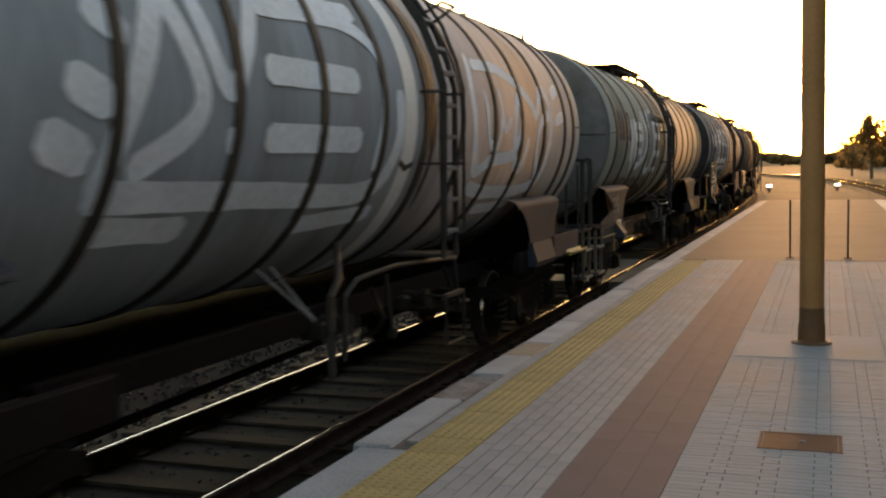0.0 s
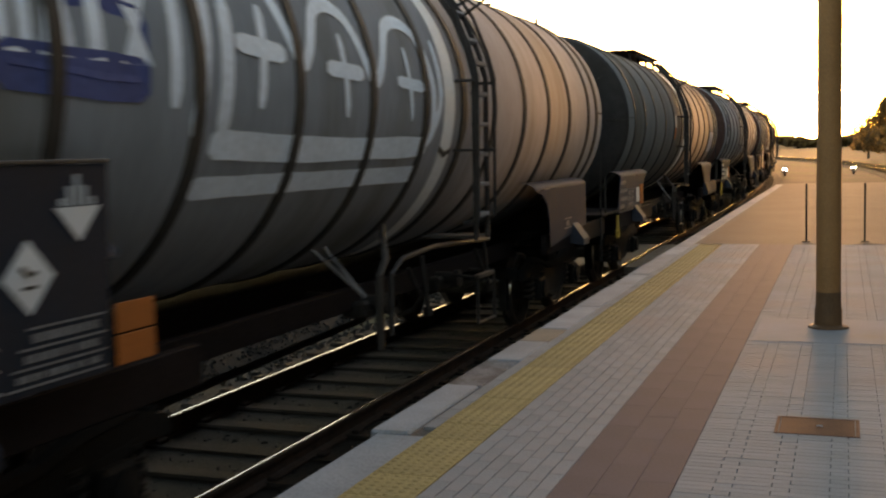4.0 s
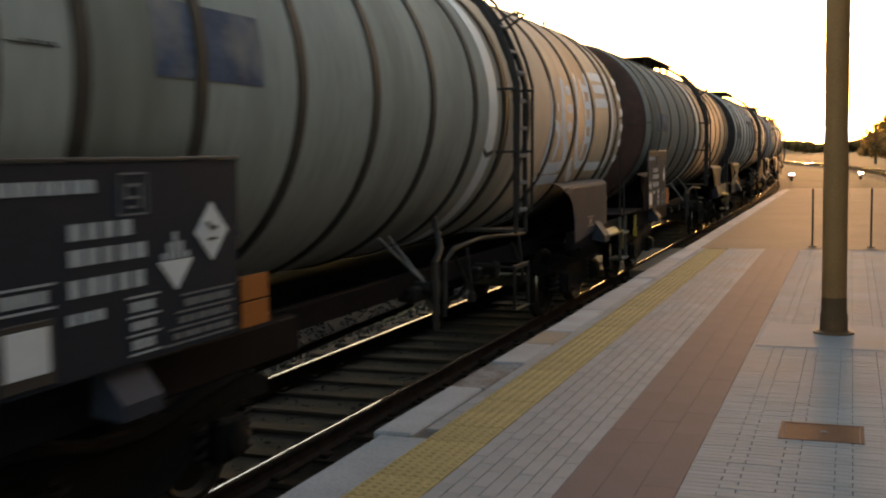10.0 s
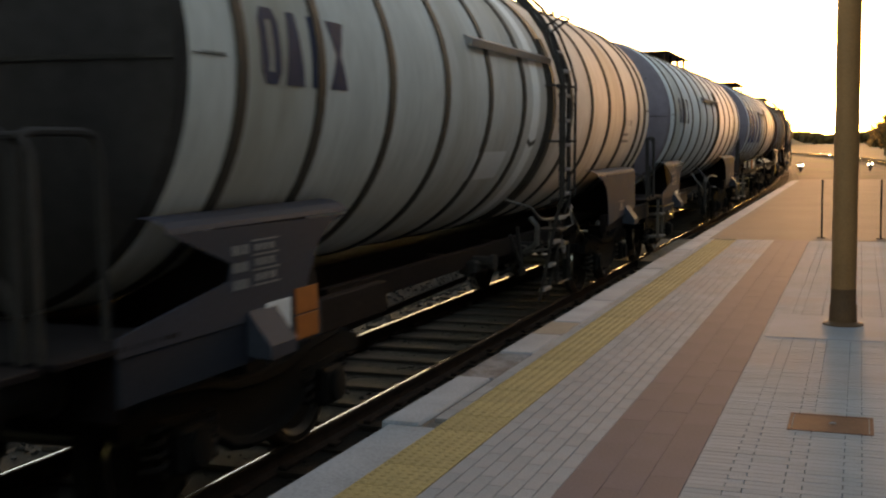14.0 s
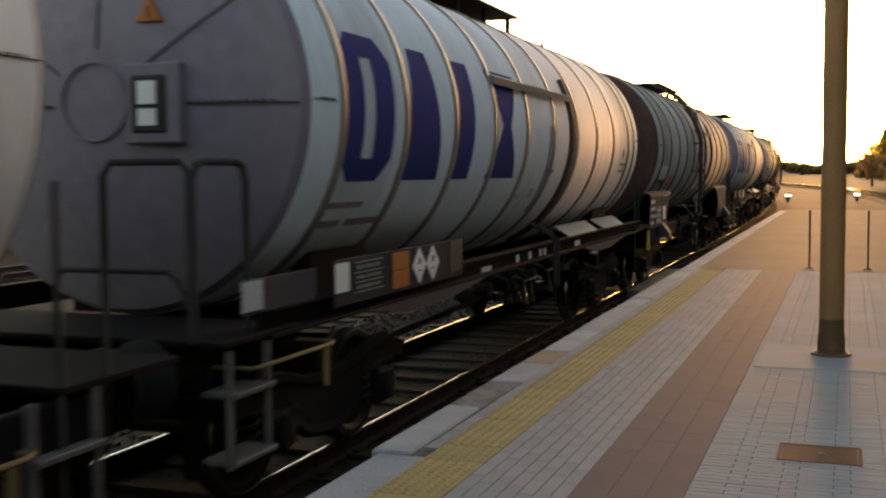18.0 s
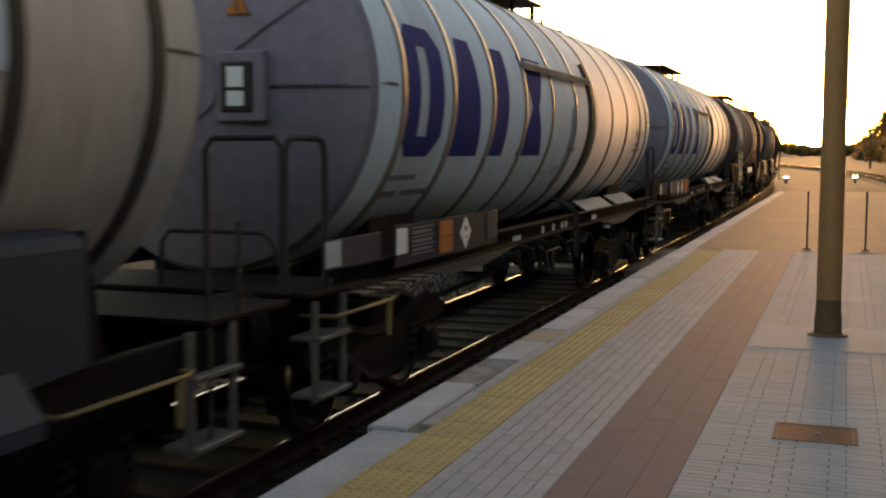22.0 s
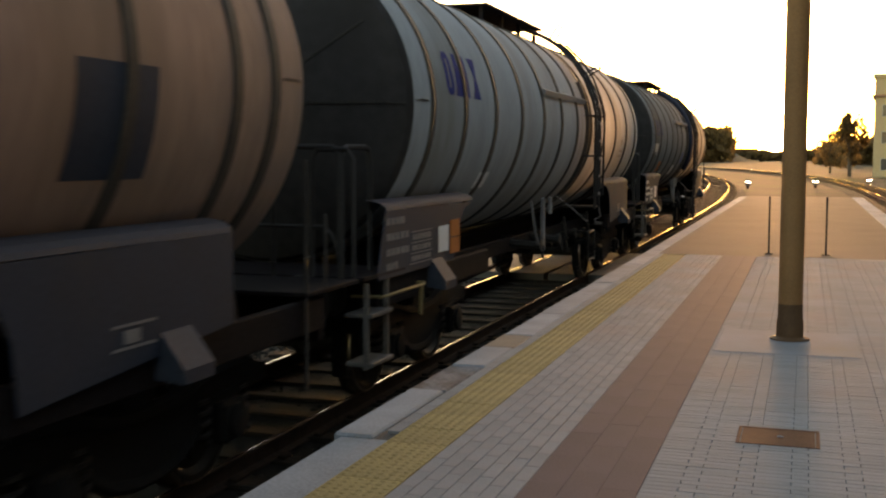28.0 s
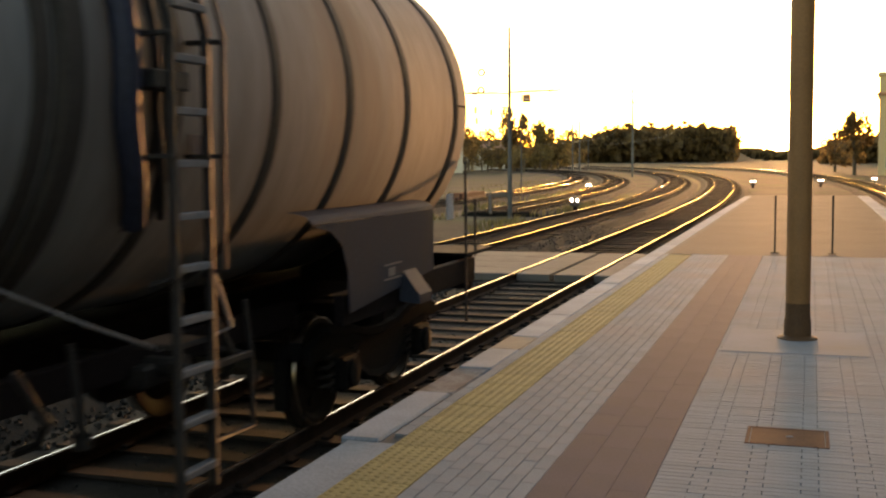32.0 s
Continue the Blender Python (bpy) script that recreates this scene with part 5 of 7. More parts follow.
def marking_board(wagon, signs, narrow):
    """The tall board of plain bars, ruled tables, cards and hazard signs beside the tank."""
    x, rng = 1.506, random.Random(int(signs[0][0] * 1000))
    shape = [(-0.25, 1.27), (1.22, 1.27), (1.22, 1.72), (1.62, 1.72), (1.62, 2.22), (-0.25, 2.22)] if narrow else [(-0.17, 1.24), (1.70, 1.24), (1.75, 2.21), (-0.15, 2.21)]
    board = part("marking_board", Geo().prism(shape, "x", 1.49, 1.505), M_BOARD, wagon, "tall dark marking board beside the tank")
    part("top_edge", Geo().box(1.485, 1.515, shape[0][0], 1.62 if narrow else 1.755, 2.212 if not narrow else 2.222, 2.232, 0.004), M_BLACK, board)
    if narrow:
        rows = words(Geo(), x, 0.05, 0.53, 1.905, 1.965, 5, rng)
        for y0, y1, z0, z1, n in ((0.21, 0.41, 1.67, 1.745, 2), (0.24, 0.66, 1.555, 1.635, 3), (0.24, 0.79, 1.45, 1.535, 4), (0.65, 0.83, 1.31, 1.375, 2)):
            words(rows, x, y0, y1, z0, z1, n, rng)
        tagged(part("lettering", rows, M_CARD, board, "rows of pale stencilled bars"), kind="stuff")
        for y0, y1, levels in ((-0.10, 0.215, (2.19, 2.03)), (-0.23, 0.04, (1.97, 1.885)), (-0.15, 0.165, (1.872, 1.775, 1.68)), (0.265, 0.48, (1.872, 1.79)), (0.21, 0.56, (1.413, 1.305)), (0.88, 1.445, (2.165, 2.09, 2.015)), (0.99, 1.425, (1.905, 1.82, 1.74))):
            tagged(part("ruled_table", table(Geo(), x, y0, y1, levels, rng), M_CARD, board, "ruled frame with pale bars"), kind="stuff")
        part("card_holder", Geo().box(1.506, 1.512, -0.17, 0.17, 1.30, 1.60, 0.002), M_BLACK, board, "empty black card holder")
        part("hazard_plate", Geo().box(1.49, 1.50, 1.27, 1.65, 1.445, 1.582, 0.003).box(1.49, 1.50, 1.27, 1.65, 1.31, 1.437, 0.003), M_ORANGE, wagon, "orange two-line hazard plate")
    else:
        rows = words(Geo(), x, -0.12, 0.53, 2.07, 2.13, 7, rng)
        for y0, y1, z0, z1, n in ((0.31, 0.79, 1.86, 1.935, 4), (0.305, 0.895, 1.745, 1.82, 5), (0.295, 0.88, 1.605, 1.685, 5), (0.28, 0.55, 1.485, 1.535, 3)):
            words(rows, x, y0, y1, z0, z1, n, rng)
        tagged(part("lettering", rows, M_CARD, board, "rows of pale stencilled bars"), kind="stuff")
        tagged(part("ruled_table", table(Geo(), x, -0.16, 0.20, (1.688, 1.585), rng), M_CARD, board, "ruled frame with pale bars"), kind="stuff")
        tagged(part("ruled_table", table(Geo(), x, 0.705, 0.965, (1.556, 1.46, 1.37, 1.277), rng), M_CARD, board, "ruled frame with pale bars"), kind="stuff")
        tagged(part("ruled_table", table(Geo(), x, 1.16, 1.67, (1.518, 1.432, 1.35, 1.272), rng, 0.055), M_STENCIL_PALE, board, "ruled frame with pale bars"), kind="stuff")
        box = Geo()
        for cell in ((0.67, 0.90, 2.147, 2.157), (0.67, 0.90, 1.952, 1.962), (0.67, 0.678, 1.957, 2.152), (0.892, 0.90, 1.957, 2.152), (0.72, 0.85, 2.09, 2.105), (0.72, 0.85, 2.03, 2.045), (0.72, 0.735, 2.03, 2.105), (0.835, 0.85, 1.985, 2.105), (0.74, 0.80, 1.985, 1.999)):
            box.box(x, x + 0.004, *cell)
        tagged(part("framed_mark", box, M_STENCIL_PALE, board, "framed pale mark"), kind="stuff")
        part("card_holder", Geo().box(1.506, 1.512, -0.165, 0.18, 1.255, 1.54, 0.002), M_BLACK, board, "black card holder")
        part("label_card", Geo().box(1.513, 1.517, -0.13, 0.145, 1.31, 1.51, 0.001), M_PAPER, board, "white consignment card")
        part("hazard_plate", Geo().box(1.49, 1.50, 1.765, 2.075, 1.245, 1.39, 0.003).box(1.49, 1.50, 1.765, 2.075, 1.40, 1.545, 0.003), M_ORANGE, wagon, "orange two-line hazard plate")
    for y, z, look_kind in signs:
        if look_kind == "striped":
            lower = Geo().prism([(y - 0.155, z), (y, z - 0.155), (y + 0.155, z)], "x", x, x + 0.005)
            sign = part("hazard_diamond", lower, M_PAPER, board, "white hazard diamond with a striped upper half")
            for i in range(-2, 3):
                c = y + i * 0.052
                part("sign_stripe", Geo().prism([(c - 0.016, z + 0.006), (c + 0.016, z + 0.006), (c + 0.016, z + 0.145 - abs(i) * 0.052), (c - 0.016, z + 0.145 - abs(i) * 0.052)], "x", x, x + 0.005), M_CARD, sign)
        else:
            sign = part("hazard_diamond", diamond(Geo(), x, y, z, 0.16), M_PAPER if look_kind == "plain" else M_CARD, board, "white hazard diamond")
            part("hazard_symbol", Geo().box(x + 0.006, x + 0.009, y - 0.045, y + 0.045, z - 0.05, z - 0.034), M_BLACK, sign, "black pictogram line")
            part("hazard_symbol", Geo().tube([(x + 0.007, y - 0.05, z + 0.05), (x + 0.007, y, z + 0.01), (x + 0.007, y + 0.04, z + 0.02)], 0.012, 5), M_BLACK, sign, "black pictogram shape")


def grime(wagon, d0, d1, top, low, seed):
    """Old brown dirt on the lower part of the shell, with a ragged upper edge."""
    rng, cells, n = random.Random(seed), [], 14
    edge = [top + 5 * noise.noise((seed, i * 0.7, 0)) - 5 * abs(2 * i / n - 1) ** 4 for i in range(n + 1)]
    for i in range(n):
        a, b = d0 + (d1 - d0) * i / n, d0 + (d1 - d0) * (i + 1) / n
        cells.append(((a, low), (b, low), (b, edge[i + 1]), (a, edge[i])))
    part("grime_stain", weld(patch(Geo(), cells, 6, 0.004)), M_GRIME_THIN, wagon, "thin brown grime on the lower shell", smooth=True)
    inner = [tuple((p * 0.9 + (d0 + d1) * 0.05 - 0.1, a if a <= low else a - 7 - 3 * noise.noise((seed + 5, p * 1.3, 0))) for p, a in cell) for cell in cells]
    part("grime_stain", weld(patch(Geo(), inner, 6, 0.007)), M_GRIME, wagon, "dark brown grime on the lower shell", smooth=True)


def tank_wagon(spec):
    """One wagon with its origin on the rails under the front rim of the tank; +y runs back along the train."""
    L, silver = spec["L"], spec.get("silver", False)
    wagon = thing("tank_wagon", spec["label"], "tank wagon", group="tank wagons of the freight train")
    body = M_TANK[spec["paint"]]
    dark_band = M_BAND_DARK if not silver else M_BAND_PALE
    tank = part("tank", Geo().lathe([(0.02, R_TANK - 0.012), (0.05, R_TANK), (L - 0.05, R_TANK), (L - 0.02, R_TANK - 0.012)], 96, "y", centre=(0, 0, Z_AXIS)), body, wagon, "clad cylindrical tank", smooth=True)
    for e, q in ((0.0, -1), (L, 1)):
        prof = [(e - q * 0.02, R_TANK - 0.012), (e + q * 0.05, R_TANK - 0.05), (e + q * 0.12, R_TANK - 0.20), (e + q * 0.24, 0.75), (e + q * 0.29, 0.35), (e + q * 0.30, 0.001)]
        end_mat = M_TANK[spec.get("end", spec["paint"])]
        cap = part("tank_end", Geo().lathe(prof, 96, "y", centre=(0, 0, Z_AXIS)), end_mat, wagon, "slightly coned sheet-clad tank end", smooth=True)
        seam = Geo()
        for x0, x1, y0, y1 in ((0.35, 0.74, 0.30, 0.252), (0.76, 1.24, 0.252, 0.135), (1.25, 1.39, 0.135, 0.064)):
            for side in (-1, 1):
                seam.tube([(side * x0, e + q * y0, Z_AXIS), (side * x1, e + q * y1, Z_AXIS)], 0.007, 4)
        for i in range(16):
            for side in (-1, 1):
                x = 0.42 + i * 0.055
                seam.box(side * x - 0.008, side * x + 0.008, e + q * (0.14 if x > 1.24 else 0.305 - max(0, x - 0.35) * 0.16) - 0.012, e + q * (0.14 if x > 1.24 else 0.305 - max(0, x - 0.35) * 0.16) + 0.012, Z_AXIS + 0.006, Z_AXIS + 0.018)
        brown = spec.get("end", spec["paint"]) in ("brown", "rust")
        if brown:
            seam.lathe([(e + q * 0.30, 0.21), (e + q * 0.312, 0.22), (e + q * 0.30, 0.235)], 24, "y", centre=(0.03, 0, Z_AXIS + 0.05))
        for k in range(8 if brown else 3):
            a = radians(-20 + 45 * k) if brown else radians(35 + 55 * k)
            seam.tube([(0.38 * math.cos(a), e + q * 0.295, Z_AXIS + 0.38 * math.sin(a)), (0.76 * math.cos(a), e + q * 0.245, Z_AXIS + 0.76 * math.sin(a)), (1.24 * math.cos(a), e + q * 0.128, Z_AXIS + 1.24 * math.sin(a))], 0.008, 4)
        part("seam", seam, M_BAND_DARK, cap)
    # cladding bands
    if silver:
        bands = [0.49 + 1.165 * i for i in range(10)] + [L - 0.42]
    elif spec.get("even_bands"):
        bands = [0.5, 1.52, 2.66, 3.83, 5.0, 6.1, 7.2, 8.3, 9.47, 10.65, 11.87, L - 0.42]
    elif L > 12.5:
        bands = [0.52, 1.5, 2.66, 3.83, 5.0, 6.1, 7.05, L - 5.25, L - 4.15, L - 3.1, L - 2.05, L - 0.95, L - 0.45]
    else:
        bands = [0.45 + (L - 0.9) * i / 10 for i in range(11)]
    for i, d in enumerate(bands):
        wide = 0.10 if silver else 0.115
        part("cladding_band", Geo().lathe([(d - wide / 2, R_TANK + 0.001), (d - wide / 2 + 0.012, R_TANK + 0.02), (d + wide / 2 - 0.012, R_TANK + 0.02), (d + wide / 2, R_TANK + 0.001)], 72, "y", centre=(0, 0, Z_AXIS)),
             dark_band if i % 2 or not silver else M_BAND_PALE, wagon, smooth=True)
    for e, q in ((0.0, 1), (L, -1)):
        g = Geo()
        for side in (1,):
            x = side * (R_TANK + 0.003)
            g.tube([(x, e + q * 0.03, Z_AXIS + 0.03), (x, e + q * 0.36, Z_AXIS + 0.03)], 0.004, 4)
            for i in range(4):
                g.box(min(x, x + side * 0.012), max(x, x + side * 0.012), e + q * (0.14 + 0.06 * i) - 0.009, e + q * (0.14 + 0.06 * i) + 0.009, Z_AXIS + 0.034, Z_AXIS + 0.046)
        part("lap_seam", g, M_BAND_DARK, tank, "riveted lap of the cladding sheets")
    # underframe
    part("centre_sill", Geo().box(-0.38, 0.38, -0.48, L + 0.48, 0.93, 1.18, 0.02), M_STEEL, wagon)
    for q in (-1, 1):
        if silver:
            rail = Geo().prism([(1.30, 1.21), (1.42, 1.21), (1.42, 1.232), (1.34, 1.237), (1.34, 1.372), (1.42, 1.377), (1.42, 1.395), (1.30, 1.395)], "y", -0.5, L + 0.5)
            if q < 0:
                rail.v = [(-x, y, z) for x, y, z in rail.v]
            part("side_sill", rail, M_STEEL, wagon, "long dark channel side sill")
        else:
            for y0, y1 in ((-0.5, 2.7), (L - 2.95, L + 0.5)):
                part("stub_sill", Geo().box(q * 1.28, q * 1.36, y0, y1, 0.95, 1.19, 0.01) if q > 0 else Geo().box(q * 1.36, q * 1.28, y0, y1, 0.95, 1.19, 0.01), M_STEEL, wagon)
            part("long_channel", Geo().box(min(q * 0.82, q * 0.9), max(q * 0.82, q * 0.9), 2.6, L - 2.8, 0.93, 1.12, 0.008), M_STEEL, wagon)
        for y in (1.2, L - 1.2):
            part("saddle", Geo().prism(([(q * 0.4, 1.15), (q * 1.05, 1.15), (q * 1.05, 1.66), (q * 0.8, 1.44), (q * 0.4, 1.27)] if silver else [(q * 0.4, 1.15), (q * 1.3, 1.15), (q * 1.2, 1.82), (q * 0.9, 1.52), (q * 0.4, 1.27)])[::q], "y", y - 0.5, y + 0.5), M_STEEL, wagon)
    for e, q in ((-0.5, -1), (L + 0.5, 1)):
        part("headstock", Geo().box(-1.32, 1.32, e - 0.06, e + 0.06, 0.85, 1.22, 0.015), M_STEEL, wagon)
        part("end_platform", Geo().box(-1.40, 1.40, min(e + q * 0.55, e - q * 0.4), max(e + q * 0.55, e - q * 0.4), 1.225, 1.26, 0.005), M_STEEL, wagon, "narrow grating end platform")
        for s in (-1, 1):
            buf = part("buffer", SHARED["buffer_stock"], None, wagon, "round steel buffer", m=pose(s * 0.875, e + q * 0.06, 1.03, 0, 0, 0 if q > 0 else 180))
            part("buffer_head", SHARED["buffer_head"], None, buf)
            if q > 0 or not spec.get("rails") or spec.get("bare_end"):
                continue
            part("step", SHARED["step"], None, wagon, "galvanised footstep", m=pose(0, e - 0.46 if q < 0 else e + 0.02, 0, 0, 0, 0) if s > 0 else pose(0, e - 0.02 if q < 0 else e + 0.46, 0, 0, 0, 180))
        part("coupling", SHARED["coupling"], None, wagon, "screw coupling and hose", m=pose(0, e, 0, 0, 0, 0 if q > 0 else 180))
    front_pivot = 1.35 if L > 12.5 else 1.05
    wheelsets = bogie(wagon, front_pivot) + bogie(wagon, L - front_pivot)
    # brake and discharge gear
    mid = spec.get("ladder", L / 2)
    for d, key in ((mid - 0.9, "outlet_valve"), (mid + 0.9, "outlet_valve"), (L * 0.33, "brake_gear"), (L * 0.72, "air_reservoir")):
        part(key, SHARED[key], None, wagon, m=pose(0, d, 0))
    if "ladder" in spec and "bracket" in spec:
        if spec.get("guard"):
            part("guard_bar", Geo().tube([(1.2, mid - 1.0, 1.62), (1.4, mid - 0.75, 1.54), (1.43, mid - 0.45, 1.39), (1.45, mid - 0.3, 1.37), (1.45, mid + 0.35, 1.35), (1.45, mid + 0.75, 1.36), (1.42, mid + 1.0, 1.44), (1.25, mid + 1.15, 1.55)], 0.017, 6), M_RUNG, wagon, "bent guard bar below the ladder", smooth=True)
            part("guard_leg", Geo().tube([(1.44, mid - 0.07, 1.36), (1.42, mid - 0.07, 1.02), (1.2, mid - 0.07, 0.98)], 0.02, 6), M_RUNG, wagon, "upright bar under the guard", smooth=True)
            part("drain_hose", Geo().tube([(1.3, mid - 0.42, 1.4), (1.38, mid - 0.4, 1.3), (1.36, mid - 0.36, 1.1), (1.2, mid - 0.3, 1.0)], 0.032, 8), M_RUNG, wagon, "short grey drain hose", smooth=True)
            ring = [(1.38, mid + 0.75 + 0.075 * math.cos(a), 0.97 + 0.075 * math.sin(a)) for a in [i * math.pi / 8 for i in range(17)]]
            part("valve_wheel", Geo().tube(ring, 0.012, 6).tube([(1.38, mid + 0.675, 0.97), (1.38, mid + 0.825, 0.97)], 0.008, 5).tube([(1.2, mid + 0.75, 0.97), (1.38, mid + 0.75, 0.97)], 0.014, 6), M_LADDER, wagon, "small pale hand wheel", smooth=True)
            part("stay_bar", Geo().tube([(1.38, mid + 1.02, 1.46), (1.42, mid + 1.35, 1.15), (1.38, mid + 1.5, 1.1), (1.36, mid + 2.05, 1.06)], 0.015, 6), M_RUNG, wagon, "thin bent stay", smooth=True)
        else:
            part("grounding_bar", Geo().tube([(1.15, mid - 1.05, 1.66), (1.35, mid - 0.6, 1.42), (1.45, mid - 0.12, 1.22), (1.45, mid + 0.05, 1.22)], 0.011, 6), M_LADDER, wagon, "thin bent bar", smooth=True)
        part("ladder_stay", Geo().tube([(1.55, mid + 0.3, 1.57), (1.58, mid + 0.42, 1.27), (1.5, mid + 0.3, 1.22)], 0.014, 6), M_LADDER, wagon, "thin bent bar", smooth=True)
    elif not silver:
        for y in (4.5, 4.7):
            part("drain_bar", Geo().tube([(1.15, y, 1.55), (1.38, y + 0.2 + (4.7 - y), 1.16)], 0.012, 6), M_LADDER, wagon, "slanted pale bar")
        part("vent_pipe", Geo().tube([(1.1, 5.9, 1.62), (1.38, 5.3, 1.4), (1.4, 5.12, 1.3), (1.4, 5.12, 0.72)], 0.03, 8), M_LADDER_DARK, wagon, "bent vent pipe", smooth=True)
        part("vent_pipe", Geo().tube([(1.3, 8.2, 1.33), (1.38, 6.4, 1.41), (1.4, 5.6, 1.38), (1.4, 5.36, 1.28), (1.4, 5.34, 0.8)], 0.022, 8), M_LADDER_DARK, wagon, "long bent pipe", smooth=True)
    if spec.get("legs"):
        part("outlet_leg", Geo().tube([(1.27, 5.07, 1.64), (1.31, 5.15, 1.2), (1.31, 5.3, 1.05)], 0.022, 6), M_LADDER, wagon, "thin pale bent leg", smooth=True)
        for y, z in ((5.68, 0.93), (6.12, 1.42)):
            part("outlet_leg", Geo().box(1.26, 1.31, y - 0.045, y + 0.045, z, 1.66, 0.008), M_LADDER, wagon, "flat pale outlet leg")
        for y in (5.4, 6.6):
            part("outlet_cap", Geo().tube([(0.9, y, 1.05), (1.28, y, 1.02)], 0.06, 8).lathe([(1.28, 0.001), (1.28, 0.09), (1.33, 0.09), (1.34, 0.001)], 14, "x", centre=(0, y, 1.02)).tube([(1.33, y - 0.12, 1.0), (1.36, y, 0.86), (1.33, y + 0.12, 1.02)], 0.012, 5), M_BUFFER, wagon, "capped outlet with a bent handle", smooth=True)
    if spec.get("pipes"):
        y = spec["pipes"]
        for off, r, lift, mat, label in ((0.0, 0.07, 0.07, M_PIPE_BLUE, "thick dark blue covered pipe"), (0.3, 0.025, 0.04, M_LADDER_DARK, "thin dark pipe")):
            run_down = [on_shell(y + off + (0.25 * max(0, -10 - a) / 16), a, lift) for a in range(70, -34, -6)]
            part("shell_pipe", Geo().tube(run_down, r, 8), mat, wagon, label, smooth=True)
        part("pipe_clamp", Geo().box(1.44, 1.60, y + 0.12, y + 0.44, 2.58, 2.68, 0.01), M_BLACK, wagon)
        part("hazard_card", Geo().box(1.45, 1.456, y + 0.66, y + 0.9, 2.2, 2.36, 0.002), M_PIPE_BLUE, wagon, "small blue card")
    if not spec.get("rails"):
        part("tow_hook", Geo().box(1.395, 1.42, -0.93, -0.83, 0.98, 1.18, 0.006).tube([(1.408, -0.88, 0.99), (1.408, -0.94, 0.93), (1.408, -0.92, 0.85), (1.408, -0.84, 0.84), (1.408, -0.81, 0.91), (1.408, -0.87, 0.99)], 0.022, 6), M_HAZARD, wagon, "yellow tow eye", smooth=True)
    elif not spec.get("board") and not spec.get("bare_end"):
        part("lever", SHARED["lever"], None, wagon, "yellow hand lever", m=pose(0, spec.get("lever", -0.85), 0))
    if "rear_gear" in spec:
        y = spec["rear_gear"]
        part("lever", SHARED["lever"], None, wagon, "yellow hand lever", m=pose(0, y - 0.98, -0.06))
        part("step", SHARED["step"], None, wagon, "galvanised footstep", m=pose(0, y + 0.22, 0.02))
        if spec.get("striped"):
            plate = part("warning_plate", Geo().prism([(1.27, 1.17), (1.43, 0.98), (1.445, 0.99), (1.285, 1.18)], "y", y - 0.86, y - 0.05), M_HAZARD, wagon, "yellow plate with black slanted stripes")
            for i in range(5):
                y0 = y - 0.84 + 0.15 * i
                part("stripe", Geo().add([(1.449, y0, 0.99), (1.449, y0 + 0.085, 0.99), (1.289, y0 + 0.165, 1.184), (1.289, y0 + 0.08, 1.184)], [(0, 1, 2, 3)]), M_BLACK, plate, "black slanted stripe")
    # roof
    top_works(wagon, L / 2 + 0.1, L)
    if "ladder" in spec:
        ladder(wagon, spec["ladder"], spec.get("dark_ladder", True), spec.get("slant", False), spec.get("long_ladder", False))
    if "stripe" in spec:
        s = spec["stripe"]
        g = patch(Geo(), [rect(s - 0.14, s + 0.14, a, a + 20) for a in range(-74, 86, 20)], 6, 0.007)
        part("stripe", g, M_STRIPE, wagon, "white reflective stripe round the shell")
        chevron(wagon, s)
    if "bracket" in spec:
        y0, y1 = spec["bracket"]
        dz = spec.get("gutter_dz", 0.0)
        part("gutter_bar", Geo().prism([(1.34, 3.14 + dz), (1.44, 3.10 + dz), (1.45, 3.17 + dz), (1.36, 3.21 + dz)], "y", y0, y1), M_LADDER, wagon, "pale gutter bar on the shell")
        part("shell_pipe", Geo().lathe([(y1 - 0.16, R_TANK + 0.001), (y1 - 0.13, R_TANK + 0.05), (y1 + 0.01, R_TANK + 0.05), (y1 + 0.04, R_TANK + 0.001)], 40, "y", -65, 28, (0, 0, Z_AXIS)), M_BAND_DARK, wagon, "dark covered pipe down the shell", smooth=True)
    if spec.get("rails") and not silver:
        part("round_plate", Geo().lathe([(-0.27, 0.24), (-0.31, 0.245), (-0.315, 0.265), (-0.27, 0.27)], 28, "y", centre=(0.06, 0, 2.72)), M_BAND_DARK, wagon, "dark ring on the tank end", smooth=True)
        part("end_placard", Geo().box(-0.02, 0.09, -0.325, -0.29, 2.58, 2.9, 0.01), M_BLACK, wagon, "black placard holder")
        part("placard_card", Geo().box(0.0, 0.07, -0.33, -0.326, 2.76, 2.87), M_PAPER, wagon, "pale card")
        part("end_rail", SHARED["small_hoop"], None, wagon, "dark tubular end rail", m=pose(0, -1.05, 0))
    if spec.get("rails"):
        for shift, turn in ((-1.05, 0), (-0.45, 180)):
            part("handrail", SHARED["handrail"], None, wagon, "dark tubular handrail", m=pose(0, shift, 0, 0, 0, turn))
        for shift in (0, -1.8):
            part("end_rail", SHARED["cross_rail"], None, wagon, "dark tubular end rail", m=pose(shift, -1.05, 0))
        part("low_rail", SHARED["low_rail"], None, wagon, "low tubular rail with bent ends", m=pose(0, -1.05, 0))
    for x, y, z0, z1 in ((1.38, L + 0.12, 0.56, 2.2), (-1.38, L + 0.12, 0.56, 2.2), (1.38, L + 0.45, 1.2, 1.8)):
        part("grab_bar", Geo().tube([(x, y, z0), (x, y, z1)], 0.016, 6), M_LADDER_DARK, wagon, "upright grab bar")
